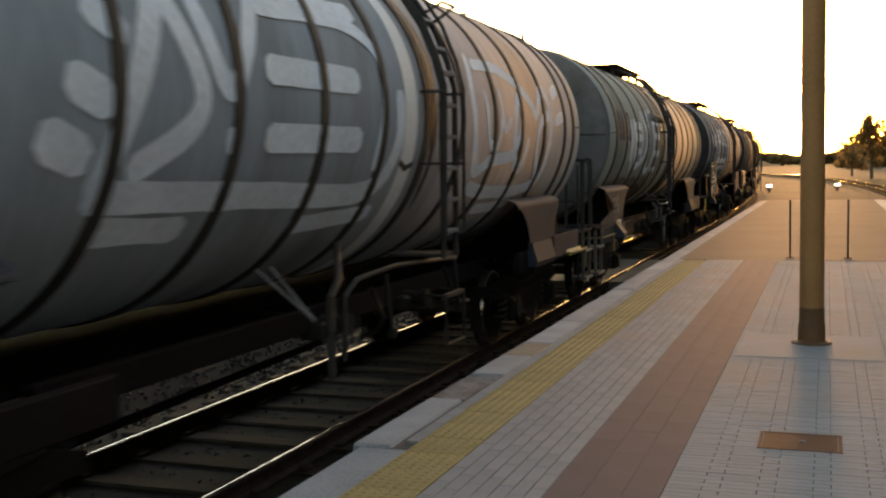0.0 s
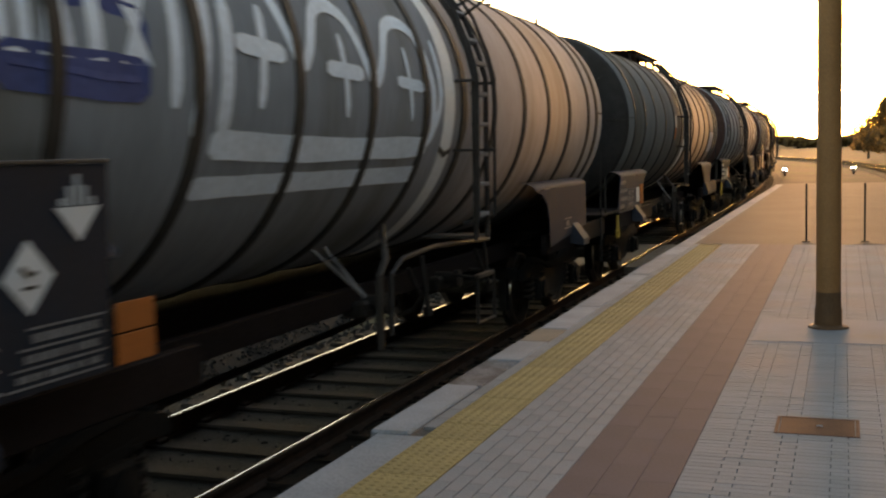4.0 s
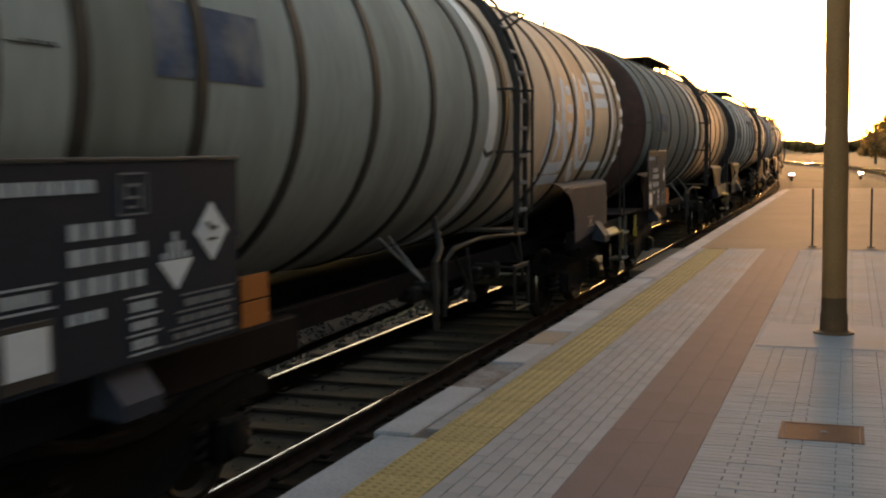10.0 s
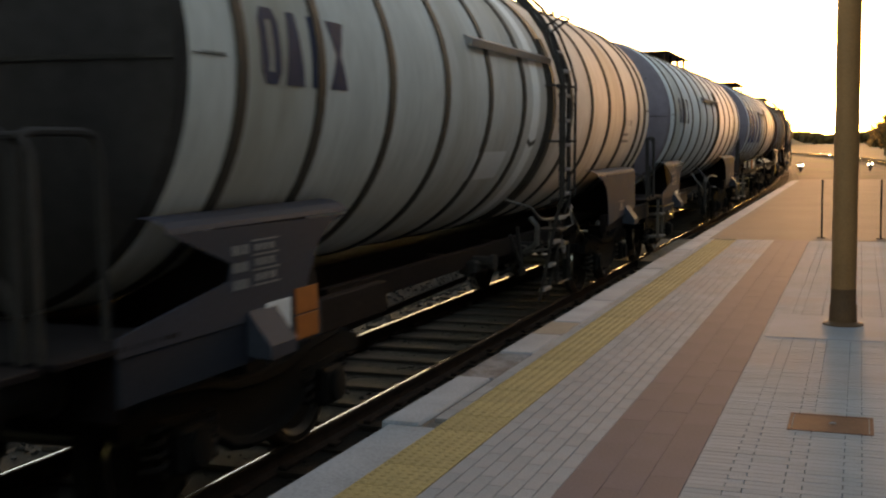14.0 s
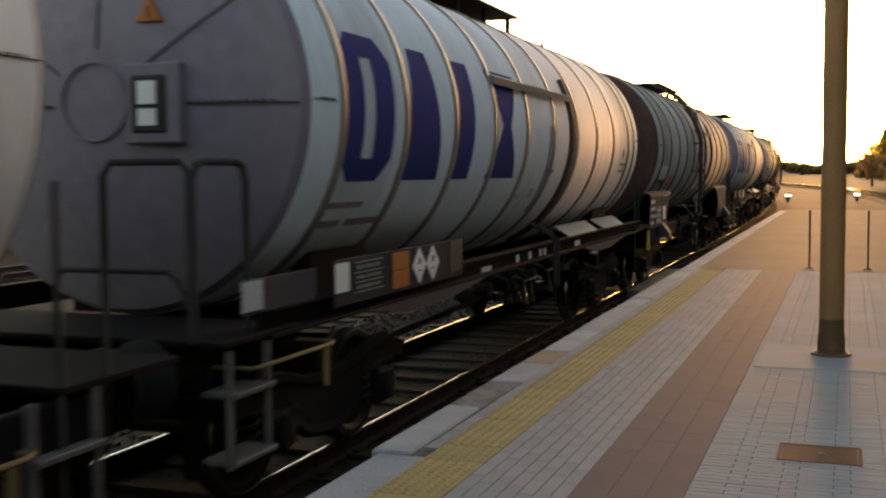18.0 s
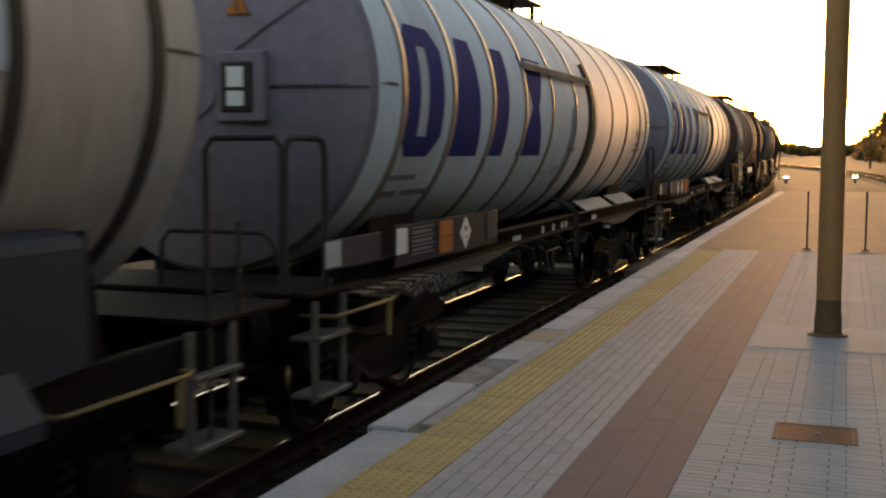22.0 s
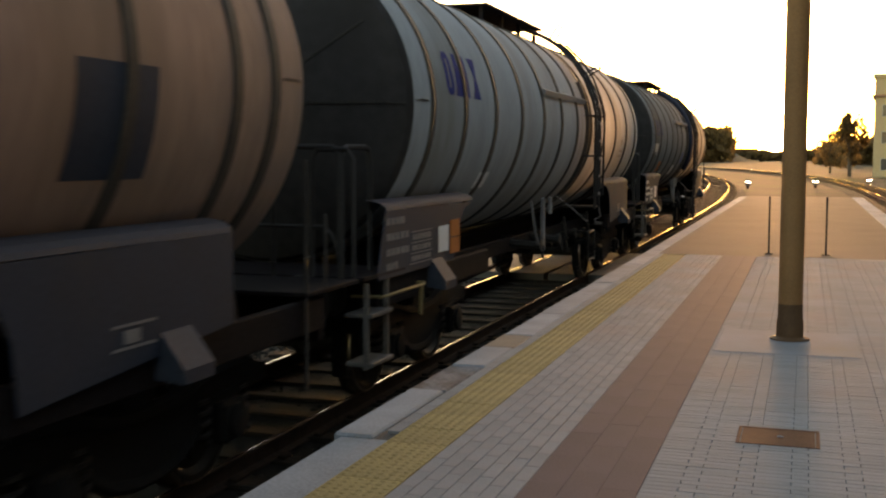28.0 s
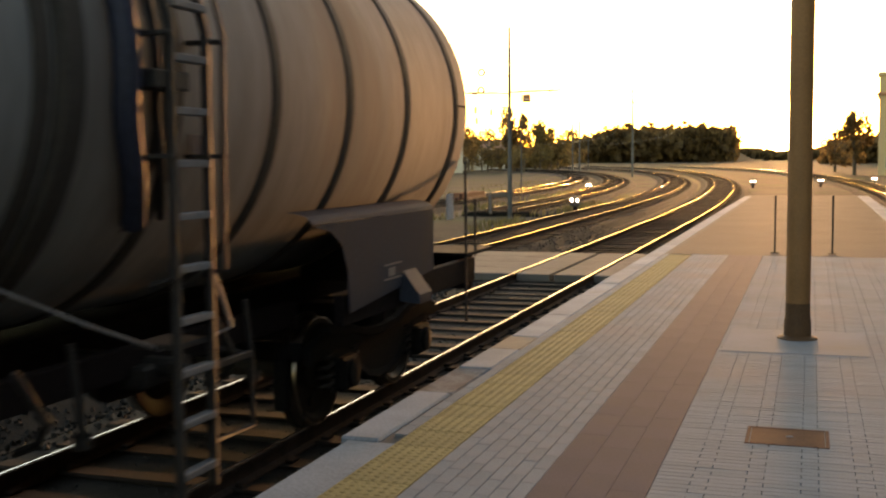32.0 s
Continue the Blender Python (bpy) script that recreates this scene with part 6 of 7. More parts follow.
    for y0, y1, z0, z1, lean in spec.get("outlet_bars", ()):
        part("outlet_leg", Geo().tube([(1.27, y0, z1), (1.31, y0 + lean * 0.5, (z0 + z1) / 2), (1.31, y0 + lean, z0)], 0.02, 6) if lean else Geo().box(1.27, 1.30, y0, y1, z0, z1, 0.006), M_LADDER, wagon, "pale outlet leg under the shell", smooth=bool(lean))
    if spec.get("pipes"):
        part("rear_plate", Geo().box(1.37, 1.382, L - 0.48, L - 0.29, 1.63, 1.88, 0.003), M_CARD, wagon, "small pale upright plate")
    # flank plates
    if not silver:
        front = [(0.0, 1.2), (1.3, 1.2), (1.36, 1.38), (1.5, 1.58), (1.7, 1.71), (1.95, 1.75), (0.0, 1.76)] if spec.get("board") else [(-0.62, 1.2), (1.3, 1.2), (1.36, 1.38), (1.5, 1.58), (1.7, 1.71), (1.95, 1.75), (-0.56, 1.77), (-0.74, 1.27), (-0.74, 1.2)] if not spec.get("rails") or spec.get("full_plate") else [(-0.62, 1.2), (1.3, 1.2), (1.36, 1.38), (1.5, 1.58), (1.7, 1.71), (1.95, 1.75), (-0.17, 1.77), (0.43, 1.56), (0.40, 1.46), (-0.5, 1.32), (-0.62, 1.30)]
        side_plate(wagon, front, 1.40, M_BOARD if spec.get("dark_plate") else M_PANEL, "grey plate over the bogie with a hollow rear corner")
        rear = [(L - 2.9, 1.05), (L - 0.95, 1.2), (L - 0.95, 1.76), (L - 3.55, 1.75), (L - 3.25, 1.70), (L - 3.03, 1.58), (L - 2.93, 1.38)]
        if spec.get("angular"):
            rear = [(L - 2.6, 1.3), (L - 1.37, 1.3), (L - 1.37, 1.47), (L - 1.1, 1.73), (L - 3.15, 1.74), (L - 2.9, 1.66), (L - 2.72, 1.52), (L - 2.64, 1.38)]
            part("corner_box", Geo().prism([(1.36, 1.0), (1.46, 1.0), (1.48, 1.06), (1.42, 1.29), (1.36, 1.29)], "y", L - 2.58, L - 1.64), M_PANEL, wagon, "angular box under the plate")
            part("end_sill_plate", Geo().box(1.362, 1.39, L - 1.36, L + 0.1, 1.0, 1.3, 0.004), M_PANEL, wagon)
        side_plate(wagon, rear, 1.40, M_PANEL, "grey plate over the bogie with a hollow front corner")
        for y in (0.75, L - 1.6)[:1 if spec.get("angular") else 2]:
            part("jacking_bracket", Geo().prism([(1.36, 1.0), (1.55, 0.98), (1.55, 1.06), (1.40, 1.26), (1.36, 1.26)], "y", y - 0.16, y + 0.16), M_PANEL, wagon)
        notched = spec.get("rails") and not spec.get("board") and not spec.get("full_plate")
        g, rng = Geo(), random.Random(int(spec["front"] * 10))
        if notched:
            for z in (1.60, 1.50, 1.40):
                words(g, 1.401, 0.44, 0.62, z, z + 0.055, 3, rng)
            table(g, 1.401, 0.66, 0.97, (1.67, 1.585, 1.495, 1.405), rng)
        else:
            for z, y1, n in ((1.645, -0.12, 4), (1.515, 0.0, 5), (1.385, 0.02, 5), (1.265, -0.28, 3)):
                words(g, 1.401, -0.56, y1, z, z + 0.06, n, rng)
            table(g, 1.401, 0.06, 0.62, (1.553, 1.455, 1.36, 1.268), rng, 0.02)
        if not spec.get("board"):
            tagged(part("lettering", g, M_CARD if spec.get("dark_plate") else M_STENCIL_PALE, wagon, "rows of pale stencilled bars"), kind="stuff")
            low = 0.28 if notched else 0.0
            if notched:
                part("front_sill_plate", Geo().box(1.362, 1.39, -0.6, 0.7, 0.95, 1.198, 0.004), M_BOARD, wagon, "deep dark sill plate")
                part("card_holder", Geo().box(1.372, 1.40, 0.72, 1.52, 0.97, 1.198, 0.004), M_PANEL, wagon, "dark plate under the side plate")
            part("label_card", Geo().box(1.401, 1.407, 0.80, 1.10, 1.31 - low, 1.56 - low, 0.002), M_PAPER, wagon, "white consignment card")
            if spec.get("orange", True):
                part("hazard_plate", Geo().box(1.401, 1.411, 1.16, 1.46, 1.435 - low, 1.60 - low, 0.003), M_ORANGE, wagon, "orange hazard plate")
                part("hazard_plate", Geo().box(1.401, 1.411, 1.16, 1.46, 1.27 - low, 1.425 - low, 0.003), M_ORANGE, wagon, "orange hazard plate")
        if not spec.get("angular"):
            part("lettering", board_bars(Geo(), 1.401, [(L - 2.2, L - 1.8, 1.22, 1.235), (L - 2.2, L - 1.8, 1.34, 1.355), (L - 2.1, L - 1.95, 1.25, 1.32)]), M_LADDER, wagon, "framed pale stencil")
    else:
        part("marking_board", Geo().box(1.425, 1.437, 0.33, 3.0, 1.30, 1.63, 0.004), M_BOARD, wagon, "dark marking board along the sill")
        tagged(part("ruled_table", table(Geo(), 1.438, 0.66, 1.16, (1.59, 1.515, 1.445, 1.375), random.Random(int(spec["front"]))), M_STENCIL_PALE, wagon, "ruled frame with pale bars"), kind="stuff")
        part("label_card", Geo().box(1.438, 1.443, 0.34, 0.56, 1.40, 1.605, 0.001), M_PALEBLUE if spec["orange_at"] > 2 else M_PAPER, wagon, "consignment card in its holder")
        part("front_plate", Geo().box(1.40, 1.412, -0.86, 0.1, 1.39, 1.60, 0.004), M_PANEL, wagon, "small grey plate over the step")
        part("white_card", Geo().box(1.413, 1.418, -0.86, -0.62, 1.41, 1.59, 0.002), M_CARD, wagon, "white card")
        for i, y in enumerate(spec["diamonds"]):
            part("hazard_diamond", diamond(Geo(), 1.438, y, 1.47, 0.15), M_PAPER, wagon, "white hazard diamond")
            part("hazard_symbol", Geo().box(1.444, 1.447, y - 0.025, y + 0.025, 1.48, 1.53), M_BLACK, wagon, "black pictogram block")
            part("hazard_line", Geo().box(1.444, 1.447, y - 0.03, y + 0.03, 1.42, 1.435), M_BLACK, wagon)
        y = spec["orange_at"]
        part("hazard_plate", Geo().box(1.438, 1.448, y, y + 0.33, 1.33, 1.465, 0.003).box(1.438, 1.448, y, y + 0.33, 1.472, 1.61, 0.003), M_ORANGE, wagon, "orange two-line hazard plate")
        for cell in [(y, y + 0.10, 1.265, 1.345) for y in (4.78, 5.27, 5.71, 5.91)] + [(3.6, 3.9, 1.26, 1.31), (7.45, 7.75, 1.27, 1.335)]:
            part("sill_mark", board_bars(Geo(), 1.421, [cell]), M_CARD, wagon, "small white mark on the sill")
        part("board_panel", Geo().box(1.438, 1.446, 2.64, 2.97, 1.35, 1.615, 0.003), M_PANEL, wagon, "small framed panel on the board")
        for q in (-1, 1):
            for y0, y1 in ((7.6, 9.42), (9.75, 11.35)):
                g = Geo().add([(q * 1.11, y0, 1.52), (q * 1.11, y1, 1.52), (q * 1.36, y1 - 0.28, 1.40), (q * 1.36, y0 - 0.18, 1.40),
                               (q * 1.10, y0, 1.51), (q * 1.10, y1, 1.51), (q * 1.35, y1 - 0.28, 1.39), (q * 1.35, y0 - 0.18, 1.39)],
                              [(0, 1, 2, 3)[::-q], (4, 7, 6, 5)[::-q], (0, 3, 7, 4)[::-q], (1, 5, 6, 2)[::-q], (3, 2, 6, 7)[::-q], (0, 4, 5, 1)[::-q]])
                part("splash_plate", g, M_FENDER, wagon, "bright sloped splash plate")
            for low in ([(L - 3.9, 1.212), (L - 2.95, 1.11), (L - 2.1, 1.11), (L - 0.95, 1.212)], [(0.95, 1.212), (1.7, 1.11), (2.7, 1.11), (3.8, 1.212)]):
                part("bogie_cover", Geo().prism(low, "x", min(q * 1.40, q * 1.42), max(q * 1.40, q * 1.42)), M_PANEL, wagon, "deeper web of the sill over the bogie")
        part("hose_hoop", Geo().tube([(1.25, 5.9, 1.63), (1.4, 6.1, 1.53), (1.47, 6.22, 1.42), (1.47, 6.24, 0.9)], 0.022, 6).tube([(1.25, 6.1, 1.62), (1.4, 6.28, 1.52), (1.47, 6.38, 1.42), (1.47, 6.4, 0.9)], 0.022, 6), M_LADDER_DARK, wagon, "bent hose carrier bars", smooth=True)
        for y, x, z in ((5.15, 1.18, 0.98), (5.55, 1.25, 0.92), (6.0, 1.2, 0.9), (6.75, 1.22, 0.95)):
            valve = part("drain_valve", Geo().tube([(0.6, y, 1.12), (x - 0.12, y, 1.08), (x, y + 0.05, z + 0.04), (x + 0.02, y + 0.06, z - 0.16)], 0.035, 8), M_BUFFER, wagon, "bent outlet pipe with a valve", smooth=True)
            part("flange", Geo().lathe([(z - 0.2, 0.001), (z - 0.2, 0.055), (z - 0.16, 0.055), (z - 0.155, 0.04)], 14, "z", centre=(x + 0.02, y + 0.06, 0)), M_WHEEL, valve, "round flange", smooth=True)
            part("handle", Geo().tube([(x + 0.03, y, z + 0.06), (x + 0.1, y + 0.1, z + 0.1), (x + 0.1, y + 0.24, z + 0.06)], 0.012, 5), M_CARD if y > 5.9 else M_HANDLE_YELLOW, valve, "thin lever handle", smooth=True)
        chevron(wagon, 6.31)
        part("round_plate", Geo().lathe([(-0.28, 0.25), (-0.312, 0.255), (-0.314, 0.268), (-0.28, 0.272)], 28, "y", centre=(-0.02, 0, 2.72)), M_TANK["lilac"], wagon, "raised ring on the tank end", smooth=True)
        part("sight_frame", Geo().box(0.28, 0.565, -0.335, -0.27, 2.495, 2.885, 0.02), M_LADDER_DARK, wagon, "dark framed inspection hatch on the tank end")
        part("hatch_plate", Geo().box(0.245, 0.66, -0.32, -0.2, 2.43, 2.96, 0.012), M_TANK["lilac"], wagon, "raised square mounting plate")
        part("sight_card", Geo().box(0.35, 0.49, -0.345, -0.337, 2.55, 2.66).box(0.35, 0.49, -0.345, -0.337, 2.69, 2.84), M_PAPER, wagon, "pale cards in the hatch")
        part("warning_triangle", Geo().prism([(0.31, 3.235), (0.50, 3.235), (0.405, 3.39)], "y", -0.275, -0.23), M_ORANGE, wagon, "yellow-orange warning triangle")
        part("warning_symbol", Geo().box(0.392, 0.418, -0.279, -0.2755, 3.255, 3.33), M_BLACK, wagon, "black pictogram block")
    if spec.get("board"):
        marking_board(wagon, spec["board"], spec["paint"] == "brown")
    if spec["paint"] == "brown":
        part("strip_board", Geo().box(1.44, 1.45, 4.5, 6.45, 1.48, 1.67, 0.003), M_PAPER, wagon, "long white strip board")
    # marks on the shell
    if silver or spec["paint"] in ("grey", "stone", "pale") or "grime" in spec:
        rear_stencil(wagon, L - (1.34 if silver else 2.08), M_STENCIL)
    if "mark" in spec:
        d0, d1, a0, a1, mat = spec["mark"]
        brand_mark(wagon, d0, d1, a0, a1, mat)
    if "grime" in spec:
        grime(wagon, *spec["grime"])
    for d0, d1, a0, a1, mat, name, label in spec.get("cards", ()):
        part(name, patch(Geo(), [rect(d0, d1, a0, a1)], 6), mat, wagon, label)
    return wagon, wheelsets, front_pivot


CARD = "sign_card"
SMALL = [(2.9, 3.12, -31, -24, M_PAPER, "danger_label", "white danger diamond label")]
SPECS = [
    dict(L=13.3, angular=True, front=1.95, paint="slate", rear_gear=13.53, striped=True, end="end_shade", ladder=7.2, stripe=6.68, label="dark grey tank wagon covered in white sprayed lettering"),
    dict(L=13.3, angular=True, front=17.57, paint="olive", end="ash", ladder=5.8, guard=True, bracket=(4.5, 7.45), rails=True, mark=(0.75, 1.95, -3, 17, M_GREYBLUE), grime=(0.45, 5.4, -30, -70, 3), orange=False, label="grey tank wagon with faded mark and sprayed letters"),
    dict(L=13.26, front=33.10, paint="graphite", end="end_shade", ladder=7.1, stripe=6.68, board=[(1.18, 1.735, "plain"), (1.52, 2.02, "striped")], mark=(1.12, 2.25, 0, 14, M_SPRAY), label="dark grey tank wagon with a sprayed white crown"),
    dict(L=13.24, front=48.49, angular=True, paint="coal", end="end_shade", ladder=5.73, stripe=6.72, label="dark grey tank wagon with a broad white stripe", cards=[(11.3, 12.2, -24, -4, M_CARD, CARD, "grey sign card"), (5.1, 5.32, -2, 7, M_PAPER, "label_card", "pale label"), (5.1, 5.32, -12, -3, M_ORANGE, "label_card", "orange round label")]),
    dict(L=13.12, front=63.86, even_bands=True, dark_plate=True, paint="steel", end="rust", rear_gear=13.0, ladder=5.0, long_ladder=True, bracket=(5.4, 8.05), mark=(0.6, 1.82, 0, 20, M_FADED_BLUE), label="steel-grey tank wagon with a faded blue mark", cards=[(0.4, 1.13, -16, -8, M_CARD, CARD, "large pale sign card"), (1.06, 1.37, -17, -9.5, M_PANEL, "label_card", "small dark framed card"), (0.42, 0.95, -18.6, -16.4, M_PANEL, "text_bar", "dark printed strip"), (3.05, 3.3, -41, -30, M_PAPER, "danger_label", "white danger label"), (3.34, 3.52, -41, -36, M_CARD, "danger_label", "worn white label"), (7.85, 8.4, -39, -31, M_PAPER, "label_card", "white label card"), (10.9, 11.2, -8, -1, M_PAPER, "label_card", "small framed label")]),
    dict(L=13.14, front=79.09, paint="olive", end="rust", rear_gear=13.03, striped=True, ladder=7.08, stripe=6.65, rails=True, board=[(1.46, 1.83, "plain"), (1.118, 1.705, "striped")], label="olive tank wagon with pale sprayed block shapes", cards=[(1.08, 2.17, -2, 14, M_WORN_BLUE, "paint_patch", "faded blue paint patch")]),
    dict(L=13.19, front=94.35, angular=True, paint="umber", rear_gear=13.05, striped=True, end="rust", ladder=7.05, stripe=6.6, board=[(1.485, 1.82, "striped")], label="olive-brown tank wagon with a white stripe", cards=[(1.1, 2.35, -4, 9, M_WORN_BLUE, "paint_patch", "faded blue paint patch"), (2.45, 2.65, -32, -22, M_PAPER, "danger_label", "white danger diamond"), (7.79, 7.99, -10, 4, M_PAPER, "label_card", "round white label")]),
    dict(L=13.34, front=109.73, paint="grey", end="end_shade", ladder=7.22, guard=True, slant=True, bare_end=True, stripe=6.55, bracket=(4.5, 7.2), rails=True, mark=(0.74, 1.92, -4, 14, M_GREYBLUE), label="weathered grey tank wagon with faded dark mark", cards=[(4.9, 5.8, -34, -22, M_PAPER, "label_card", "pale label")]),
    dict(L=12.3, front=125.31, paint="pale", end="lilac", rear_gear=12.0, bracket=(4.55, 7.1), rails=True, mark=(1.0, 2.3, -4, 15, M_GREYBLUE), orange=False, label="pale grey tank wagon with a lilac end sheet", cards=[(10.4, 10.75, 3, 12, M_PAPER, "label_card", "framed label")]),
    dict(L=11.85, front=140.14, paint="silver", end="lilac", silver=True, bracket=(4.0, 7.2), rails=True, mark=(0.48, 4.95, -21, 22, M_BLUE), diamonds=[1.91, 2.22], orange_at=1.34, label="silver tank wagon with big dark blue block marks"),
    dict(L=13.3, front=154.15, even_bands=True, paint="stone", end="rust", rear_gear=13.0, dark_plate=True, outlet_bars=[(6.24, 6.34, 1.47, 1.67, 0), (6.60, 6.72, 1.25, 1.67, 0), (7.15, 7.2, 1.15, 1.65, 0.2)], orange=False, mark=(0.95, 2.2, 8, 26, M_GHOST_BLUE), ladder=4.95, bracket=(5.55, 8.2), label="weathered grey tank wagon with a brown end", cards=[(0.52, 1.55, -25, -14, M_CARD, CARD, "large pale sign card"), (0.56, 0.9, -27.5, -24.6, M_PANEL, "text_bar", "dark printed strip"), (0.95, 1.47, -30, -25.6, M_PANEL, "label_card", "small dark framed card"), (1.97, 2.37, -27.4, -22, M_ORANGE, "hazard_plate", "orange hazard plate"), (1.97, 2.37, -33.4, -28, M_ORANGE, "hazard_plate", "orange hazard plate"), (3.12, 3.3, -45, -36, M_PAPER, "danger_label", "white danger label"), (3.46, 3.68, -45, -40, M_CARD, "danger_label", "worn white label"), (5.58, 5.76, 0, 6, M_CARD, "label_card", "pale head of a printed label"), (5.58, 5.76, -8, -0.4, M_BLUE, "label_card", "blue printed label"), (5.58, 5.76, -16, -8.4, M_GRIME, "label_card", "dull brown label"), (6.1, 6.45, -35.5, -34.6, M_STENCIL, "text_bar", "faded dark stencilled bar"), (6.1, 6.4, -38, -37, M_STENCIL, "text_bar", "faded dark stencilled bar"), (6.75, 7.1, -38, -28, M_PAPER, "label_card", "white printed label"), (11.6, 11.9, -6, 12, M_PAPER, "label_card", "pale label")]),
    dict(L=11.97, front=169.84, paint="silver", end="lilac", silver=True, bracket=(4.0, 7.2), rails=True, mark=(0.48, 4.95, -21, 22, M_BLUE), diamonds=[2.0], orange_at=1.3, label="silver tank wagon with big dark blue block marks"),
    dict(L=11.93, front=184.14, paint="silver", end="lilac", silver=True, bracket=(4.0, 7.2), rails=True, mark=(0.48, 4.95, -21, 22, M_BLUE), diamonds=[1.40, 1.96], orange_at=2.32, label="silver tank wagon with big dark blue block marks"),
    dict(L=13.0, front=198.40, paint="brown", end="rust", ladder=7.0, stripe=6.75, rails=True, board=[(1.025, 1.56, "plain")], mark=(0.85, 1.72, -2, 12, M_PAPER), label="red-brown tank wagon with a pale front panel", cards=[(0.1, 2.03, -19, 60, M_PALEBLUE, "front_panel", "pale blue-grey painted panel"), (2.07, 3.1, -32, -14, M_PANEL, "label_card", "pale patch"), (10.5, 11.2, -24, 0, M_PANEL, "label_card", "grey sign card")]),
    dict(L=13.38, front=213.60, even_bands=True, paint="stone", end="end_shade", ladder=8.08, legs=True, full_plate=True, gutter_dz=-0.07, bracket=(5.08, 8.0), rails=True, mark=(0.95, 2.1, 5, 22, M_BLUE), label="weathered mid-grey tank wagon with gutter bar and ladder", cards=[(2.5, 2.9, -34, -26, M_PAPER, "danger_label", "white danger label")]),
    dict(L=13.62, front=229.27, even_bands=True, paint="shade", end="end_shade", ladder=8.18, long_ladder=True, legs=True, full_plate=True, pipes=7.75, bracket=(4.55, 7.45), dark_plate=True, rails=True, orange=False, mark=(0.69, 1.87, 1, 16, M_FADED_BLUE), label="last olive-grey tank wagon of the train", cards=[(0.36, 1.19, -16, -6, M_CARD, CARD, "large pale sign card"), (1.13, 1.43, -15.7, -7.5, M_PANEL, "label_card", "small dark framed card"), (0.22, 0.58, -32, -28, M_PANEL, "label_card", "small dark framed card"), (0.5, 0.95, -15.9, -13.6, M_PANEL, "text_bar", "dark printed strip"), (2.03, 2.48, -27.8, -22.8, M_ORANGE, "hazard_plate", "orange hazard plate"), (2.05, 2.5, -33.8, -28.4, M_ORANGE, "hazard_plate", "orange hazard plate"), (3.1, 3.3, -45, -34, M_CARD, "danger_label", "white danger label"), (5.2, 5.75, -39, -28, M_CARD, "label_card", "white printed label"), (6.5, 6.86, -25, -13, M_SPRAY_BLUE, "label_card", "blue printed label")]),
]
for mid_mark in (9, 11, 12):
    SPECS[mid_mark]["cards"] = [(6.09, 6.36, -40, 3, M_PALEBLUE, "label_card", "long pale faded patch"),
                                (0.55, 1.15, -29.5, -27.5, M_STENCIL, "text_bar", "faded dark stencilled bar"), (0.5, 0.9, -36, -33.5, M_STENCIL, "text_bar", "faded dark stencilled bar"), (1.0, 1.7, -36, -33.5, M_STENCIL, "text_bar", "faded dark stencilled bar"), (5.22, 5.44, -31.5, -28.5, M_CARD, "label_card", "small white label"), (5.75, 5.98, -31.5, -26.5, M_CARD, "label_card", "small white label")]

TRAIN = [(spec, *tank_wagon(spec)) for spec in SPECS]


def run(t):
    """Metres that the train has gone after t seconds; it slows a little."""
    return 7.711 * t - 0.01777 * t * t + 0.0001157 * t ** 3


def motions():
    """The train rolls along its track; each wheel turns with the way gone."""
    times = [0.5 * i for i in range(65)]
    fine = [i / 15 for i in range(481)]
    for spec, wagon, wheelsets, pivot in TRAIN:
        L, front, rows = spec["L"], spec["front"], []
        for t in times:
            u = front - run(t)
            a, b = on_track(1, u + pivot), on_track(1, u + L - pivot)
            head = math.degrees(math.atan2(-(b[0] - a[0]), b[1] - a[1]))
            h = radians(head)
            rows.append((t, pose(a[0] + math.sin(h) * pivot, a[1] - math.cos(h) * pivot, RAIL_Z, 0, 0, head)))
        walk(wagon, rows)
        for ws, d in wheelsets:
            walk(ws, [(t, pose(0, d, 0.46, math.degrees((run(t) - front) / 0.46) % 360)) for t in fine])


# ---- sprayed drawings on three of the wagons ----
def sprayed(k, lines, mat=M_SPRAY):
    for width, pts in lines:
        part("sprayed_line", stroke(Geo(), pts, width * 0.8), mat, TRAIN[k][1], "sprayed pale blue-white paint line")


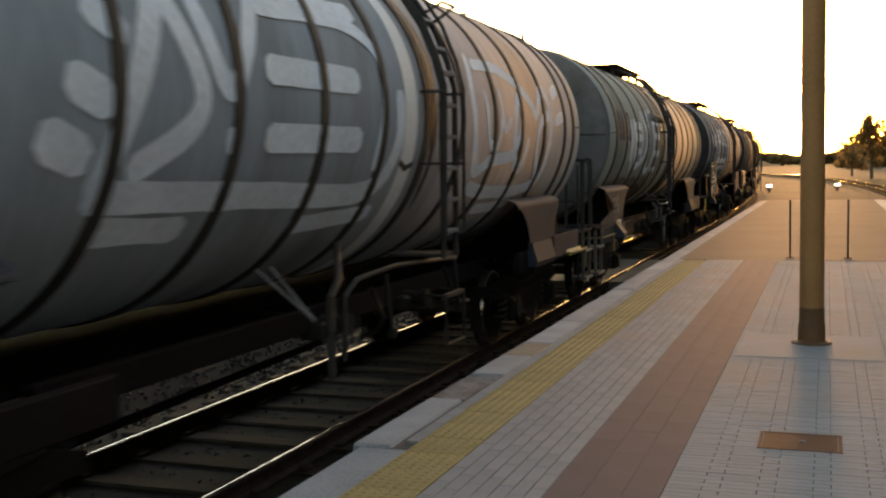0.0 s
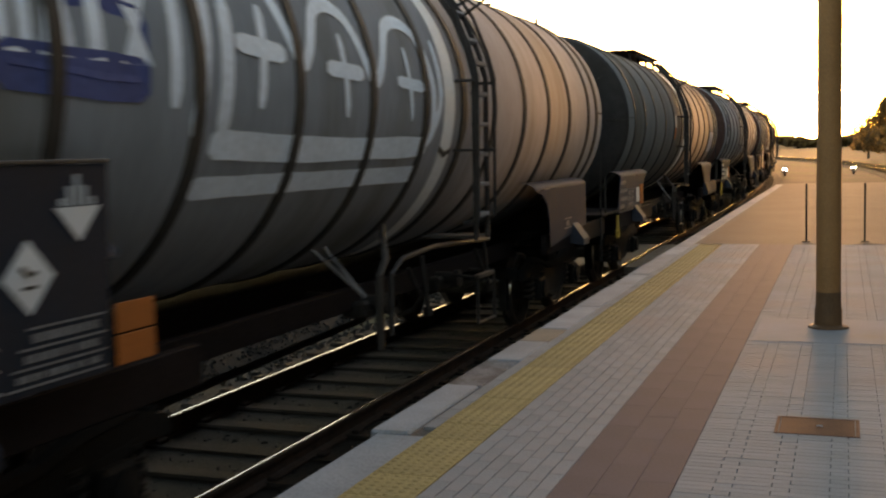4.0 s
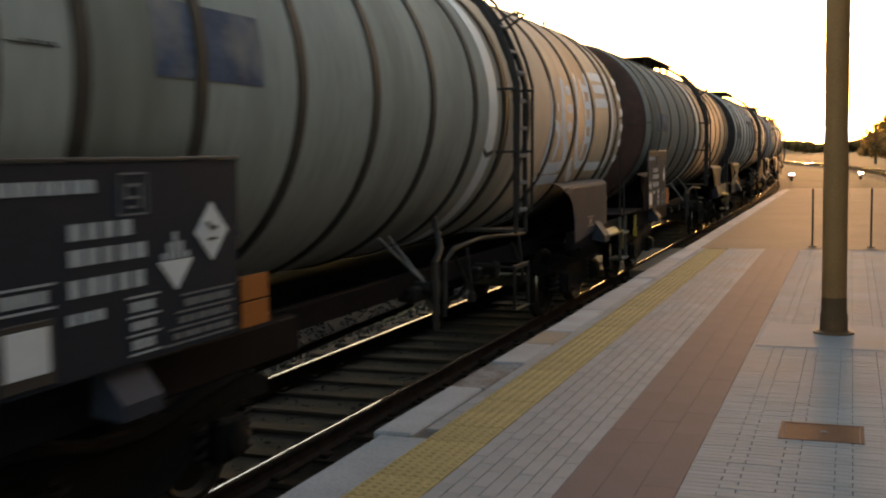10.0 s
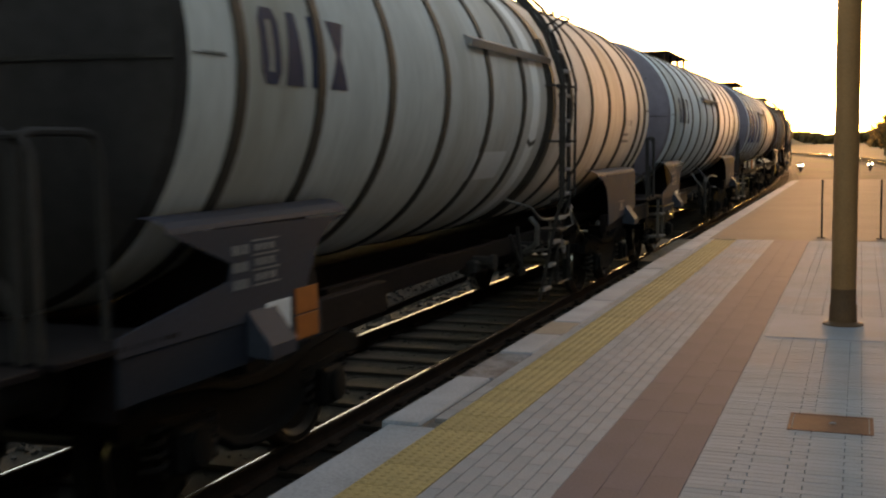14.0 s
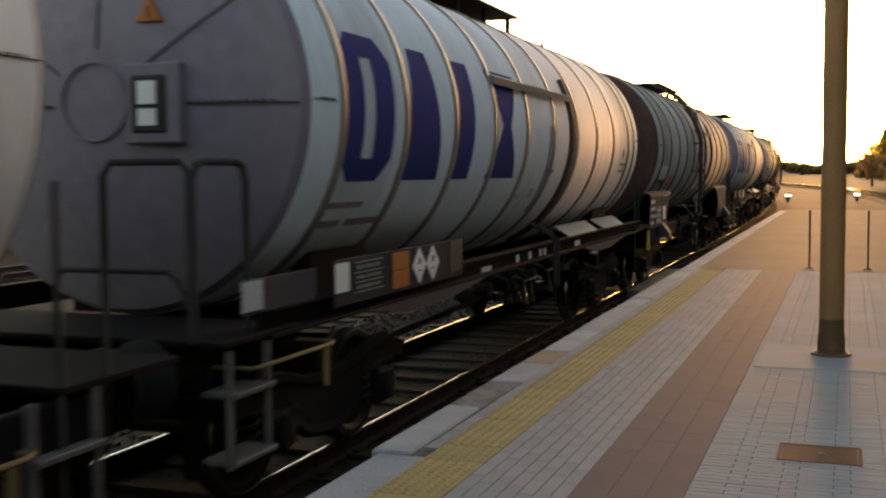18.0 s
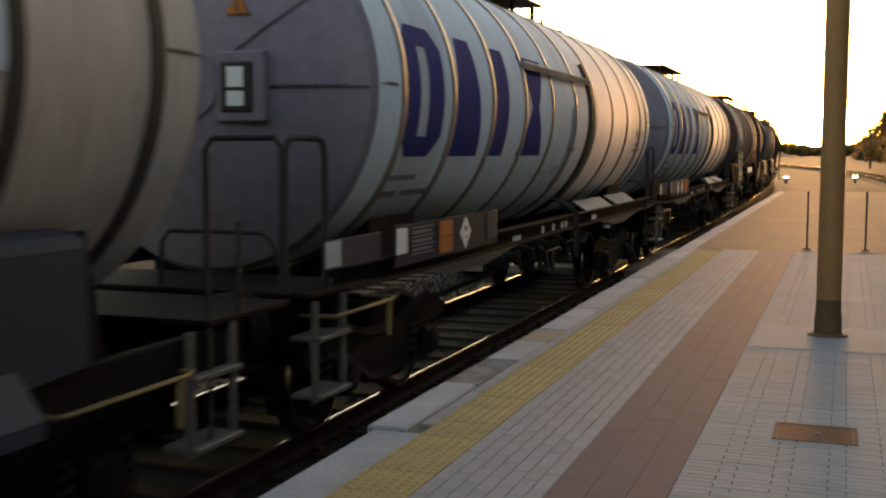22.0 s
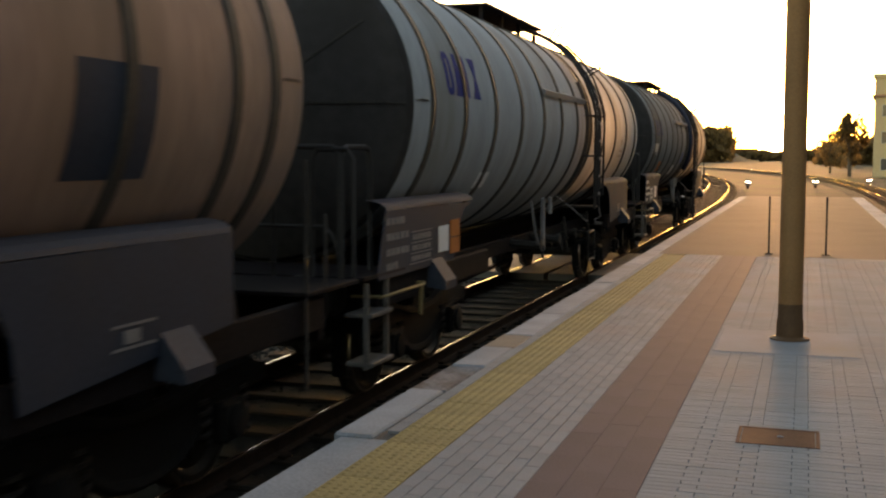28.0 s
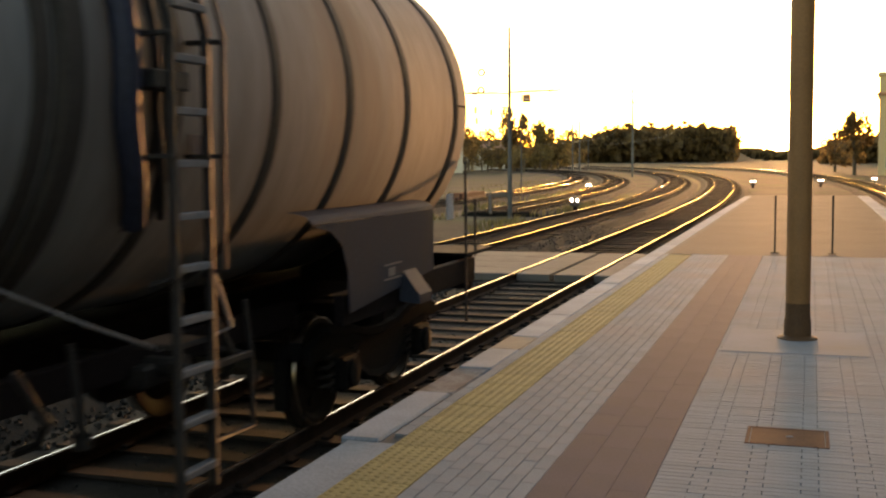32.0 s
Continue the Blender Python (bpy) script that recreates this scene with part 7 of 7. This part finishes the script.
sprayed(0, [
    (0.24, [(3.06, 19), (2.78, -4), (2.62, -18), (2.55, -25)]), (0.22, [(3.14, 19), (3.42, -5), (2.8, -20)]), (0.20, [(3.40, 21), (3.74, 0), (4.2, 25)]),
    (0.24, [(2.5, -24.5), (4.2, -26), (5.95, -27), (6.4, -14), (6.42, 6)]), (0.16, [(4.16, 22), (5.5, 24), (6.05, 17), (6.1, 2), (6.0, -20)]),
    (0.24, [(4.17, 6), (5.62, 6.5)]), (0.24, [(4.18, -11), (5.67, -10.5)]), (0.26, [(2.25, -1), (2.62, -6)]), (0.27, [(2.08, -12), (2.48, -17)]), (0.22, [(2.42, 13), (2.76, 8)]),
    (0.22, [(2.62, -32.5), (3.54, -34)]), (0.20, [(4.94, -37), (6.33, -35)]), (0.16, [(3.75, -9), (3.79, -15)]), (0.2, [(4.6, 26), (5.88, 29)]),
    (0.18, [(8.51, 26), (8.40, 7), (8.62, -20), (9.1, -17), (9.6, -15.5), (9.85, -14.5), (10.05, -9), (10.19, 0), (10.2, 8), (10.09, 11), (9.95, 5), (9.91, -6), (10.02, -16), (10.25, -20.5), (10.41, -18), (10.5, -6)]),
    (0.20, [(8.6, -28), (9.2, -31), (9.76, -31.5), (10.3, -32), (10.9, -31), (11.39, -26), (11.5, -12), (11.56, 4), (11.48, 14), (11.3, 19)]),
    (0.16, [(11.2, -25), (11.0, -16), (10.92, -8), (11.02, 0), (11.35, 5), (11.56, 4)]), (0.16, [(8.6, 22), (9.46, 23), (10.2, 17), (10.65, 10), (10.82, 4), (11.04, 12), (11.25, 19)]),
    (0.19, [(11.77, 16), (12.2, 21)]), (0.19, [(11.8, 3), (12.25, 6.5)]), (0.19, [(9.3, -40), (9.9, -40), (10.62, -38)]), (0.13, [(8.82, 12), (8.95, -8), (9.3, -10), (9.4, 4)]), (0.13, [(9.35, 14), (9.5, -3), (9.75, 2)]),
])
sprayed(1, [
    (0.17, [(2.42, 13), (2.45, -9), (2.72, -19.5), (3.07, -20), (3.62, -11), (3.72, 11)]), (0.18, [(2.5, 9), (3.12, 8)]), (0.18, [(2.45, 0), (3.14, 0)]), (0.16, [(2.48, -9.5), (3.16, -10)]),
    (0.16, [(2.03, 12), (2.0, -17)]), (0.15, [(2.32, 13), (2.16, -9), (2.36, -25)]), (0.12, [(3.2, 17), (3.2, -6), (3.16, -19)]), (0.13, [(3.3, 20), (3.72, 5)]),
    (0.17, [(4.06, 22), (3.8, -9), (4.05, -23), (4.45, -24), (4.6, -7), (4.58, 14), (4.48, 24)]), (0.16, [(4.68, 14), (5.4, 14)]), (0.16, [(4.75, 3), (5.4, 2.5)]), (0.16, [(4.72, -11), (5.42, -11)]), (0.15, [(4.75, -24), (5.4, -24)]),
])
sprayed(2, [
    (0.14, [(2.47, 18), (2.42, -8)]), (0.16, [(2.78, 18), (2.63, -14)]), (0.17, [(3.0, 18), (2.90, -14)]), (0.22, [(2.8, -15.5), (4.16, -17), (6.2, -16.5)]), (0.13, [(6.2, -16), (6.44, -1), (6.4, 20)]),
    (0.14, [(3.55, 24), (3.89, 5), (4.22, 21), (4.65, 21), (5.05, 3), (5.45, 21), (5.95, 22), (6.25, 6), (6.28, -14)]), (0.12, [(3.41, 18), (3.33, -7)]), (0.16, [(3.06, 8), (3.66, 6.5)]),
    (0.10, [(4.5, 15), (4.56, -8)]), (0.14, [(4.24, 5), (4.84, 4.5)]), (0.09, [(5.7, 15), (5.79, -8)]), (0.12, [(5.48, 4), (6.05, 3)]), (0.18, [(2.7, -26), (4.2, -26), (6.15, -26)]),
])
sprayed(2, [(0.5, [(1.15, 6), (2.2, 4)]), (0.28, [(1.1, -2), (2.2, -3)])], M_SPRAY_BLUE)
sprayed(5, [
    (0.22, [(9.03, 18), (8.93, -8), (8.92, -25)]), (0.15, [(8.98, -4), (9.28, -9), (9.3, -23)]), (0.20, [(9.54, 18), (9.43, -3), (9.8, -20), (9.74, -26), (8.9, -26.5)]), (0.17, [(8.85, -33), (9.95, -33)]),
    (0.16, [(9.66, 12), (9.9, 12)]), (0.16, [(9.62, 3), (9.9, 3)]), (0.16, [(9.64, -6), (9.9, -6)]), (0.1, [(9.19, 5), (9.17, 1)]),
    (0.15, [(10.36, 22), (10.13, -1), (10.33, -17), (10.75, -26), (11.0, -21), (10.95, -7), (10.93, 8), (11.0, 24)]), (0.13, [(10.59, 20), (10.6, 6), (10.64, -6), (10.7, -22)]),
    (0.16, [(11.25, 23), (12.05, 24)]), (0.16, [(11.3, 16), (12.05, 17)]), (0.16, [(11.25, 8), (12.05, 9)]), (0.17, [(11.2, -27), (12.1, -27)]), (0.17, [(10.19, -22), (10.42, -30), (10.7, -35)]),
    (0.13, [(12.45, 28), (12.36, 13), (12.36, -6), (12.4, -23), (12.3, -28)]), (0.13, [(12.75, 25), (12.66, 4), (12.68, -11), (12.7, -21)]),
])
sprayed(5, [(0.14, [(10.65, a), (10.9, a)]) for a in (15, 6, -3, -12)] + [(0.15, [(12.9, a), (13.1, a)]) for a in (24, 14, 5, -4, -13, -23)])


pavers()
motions()
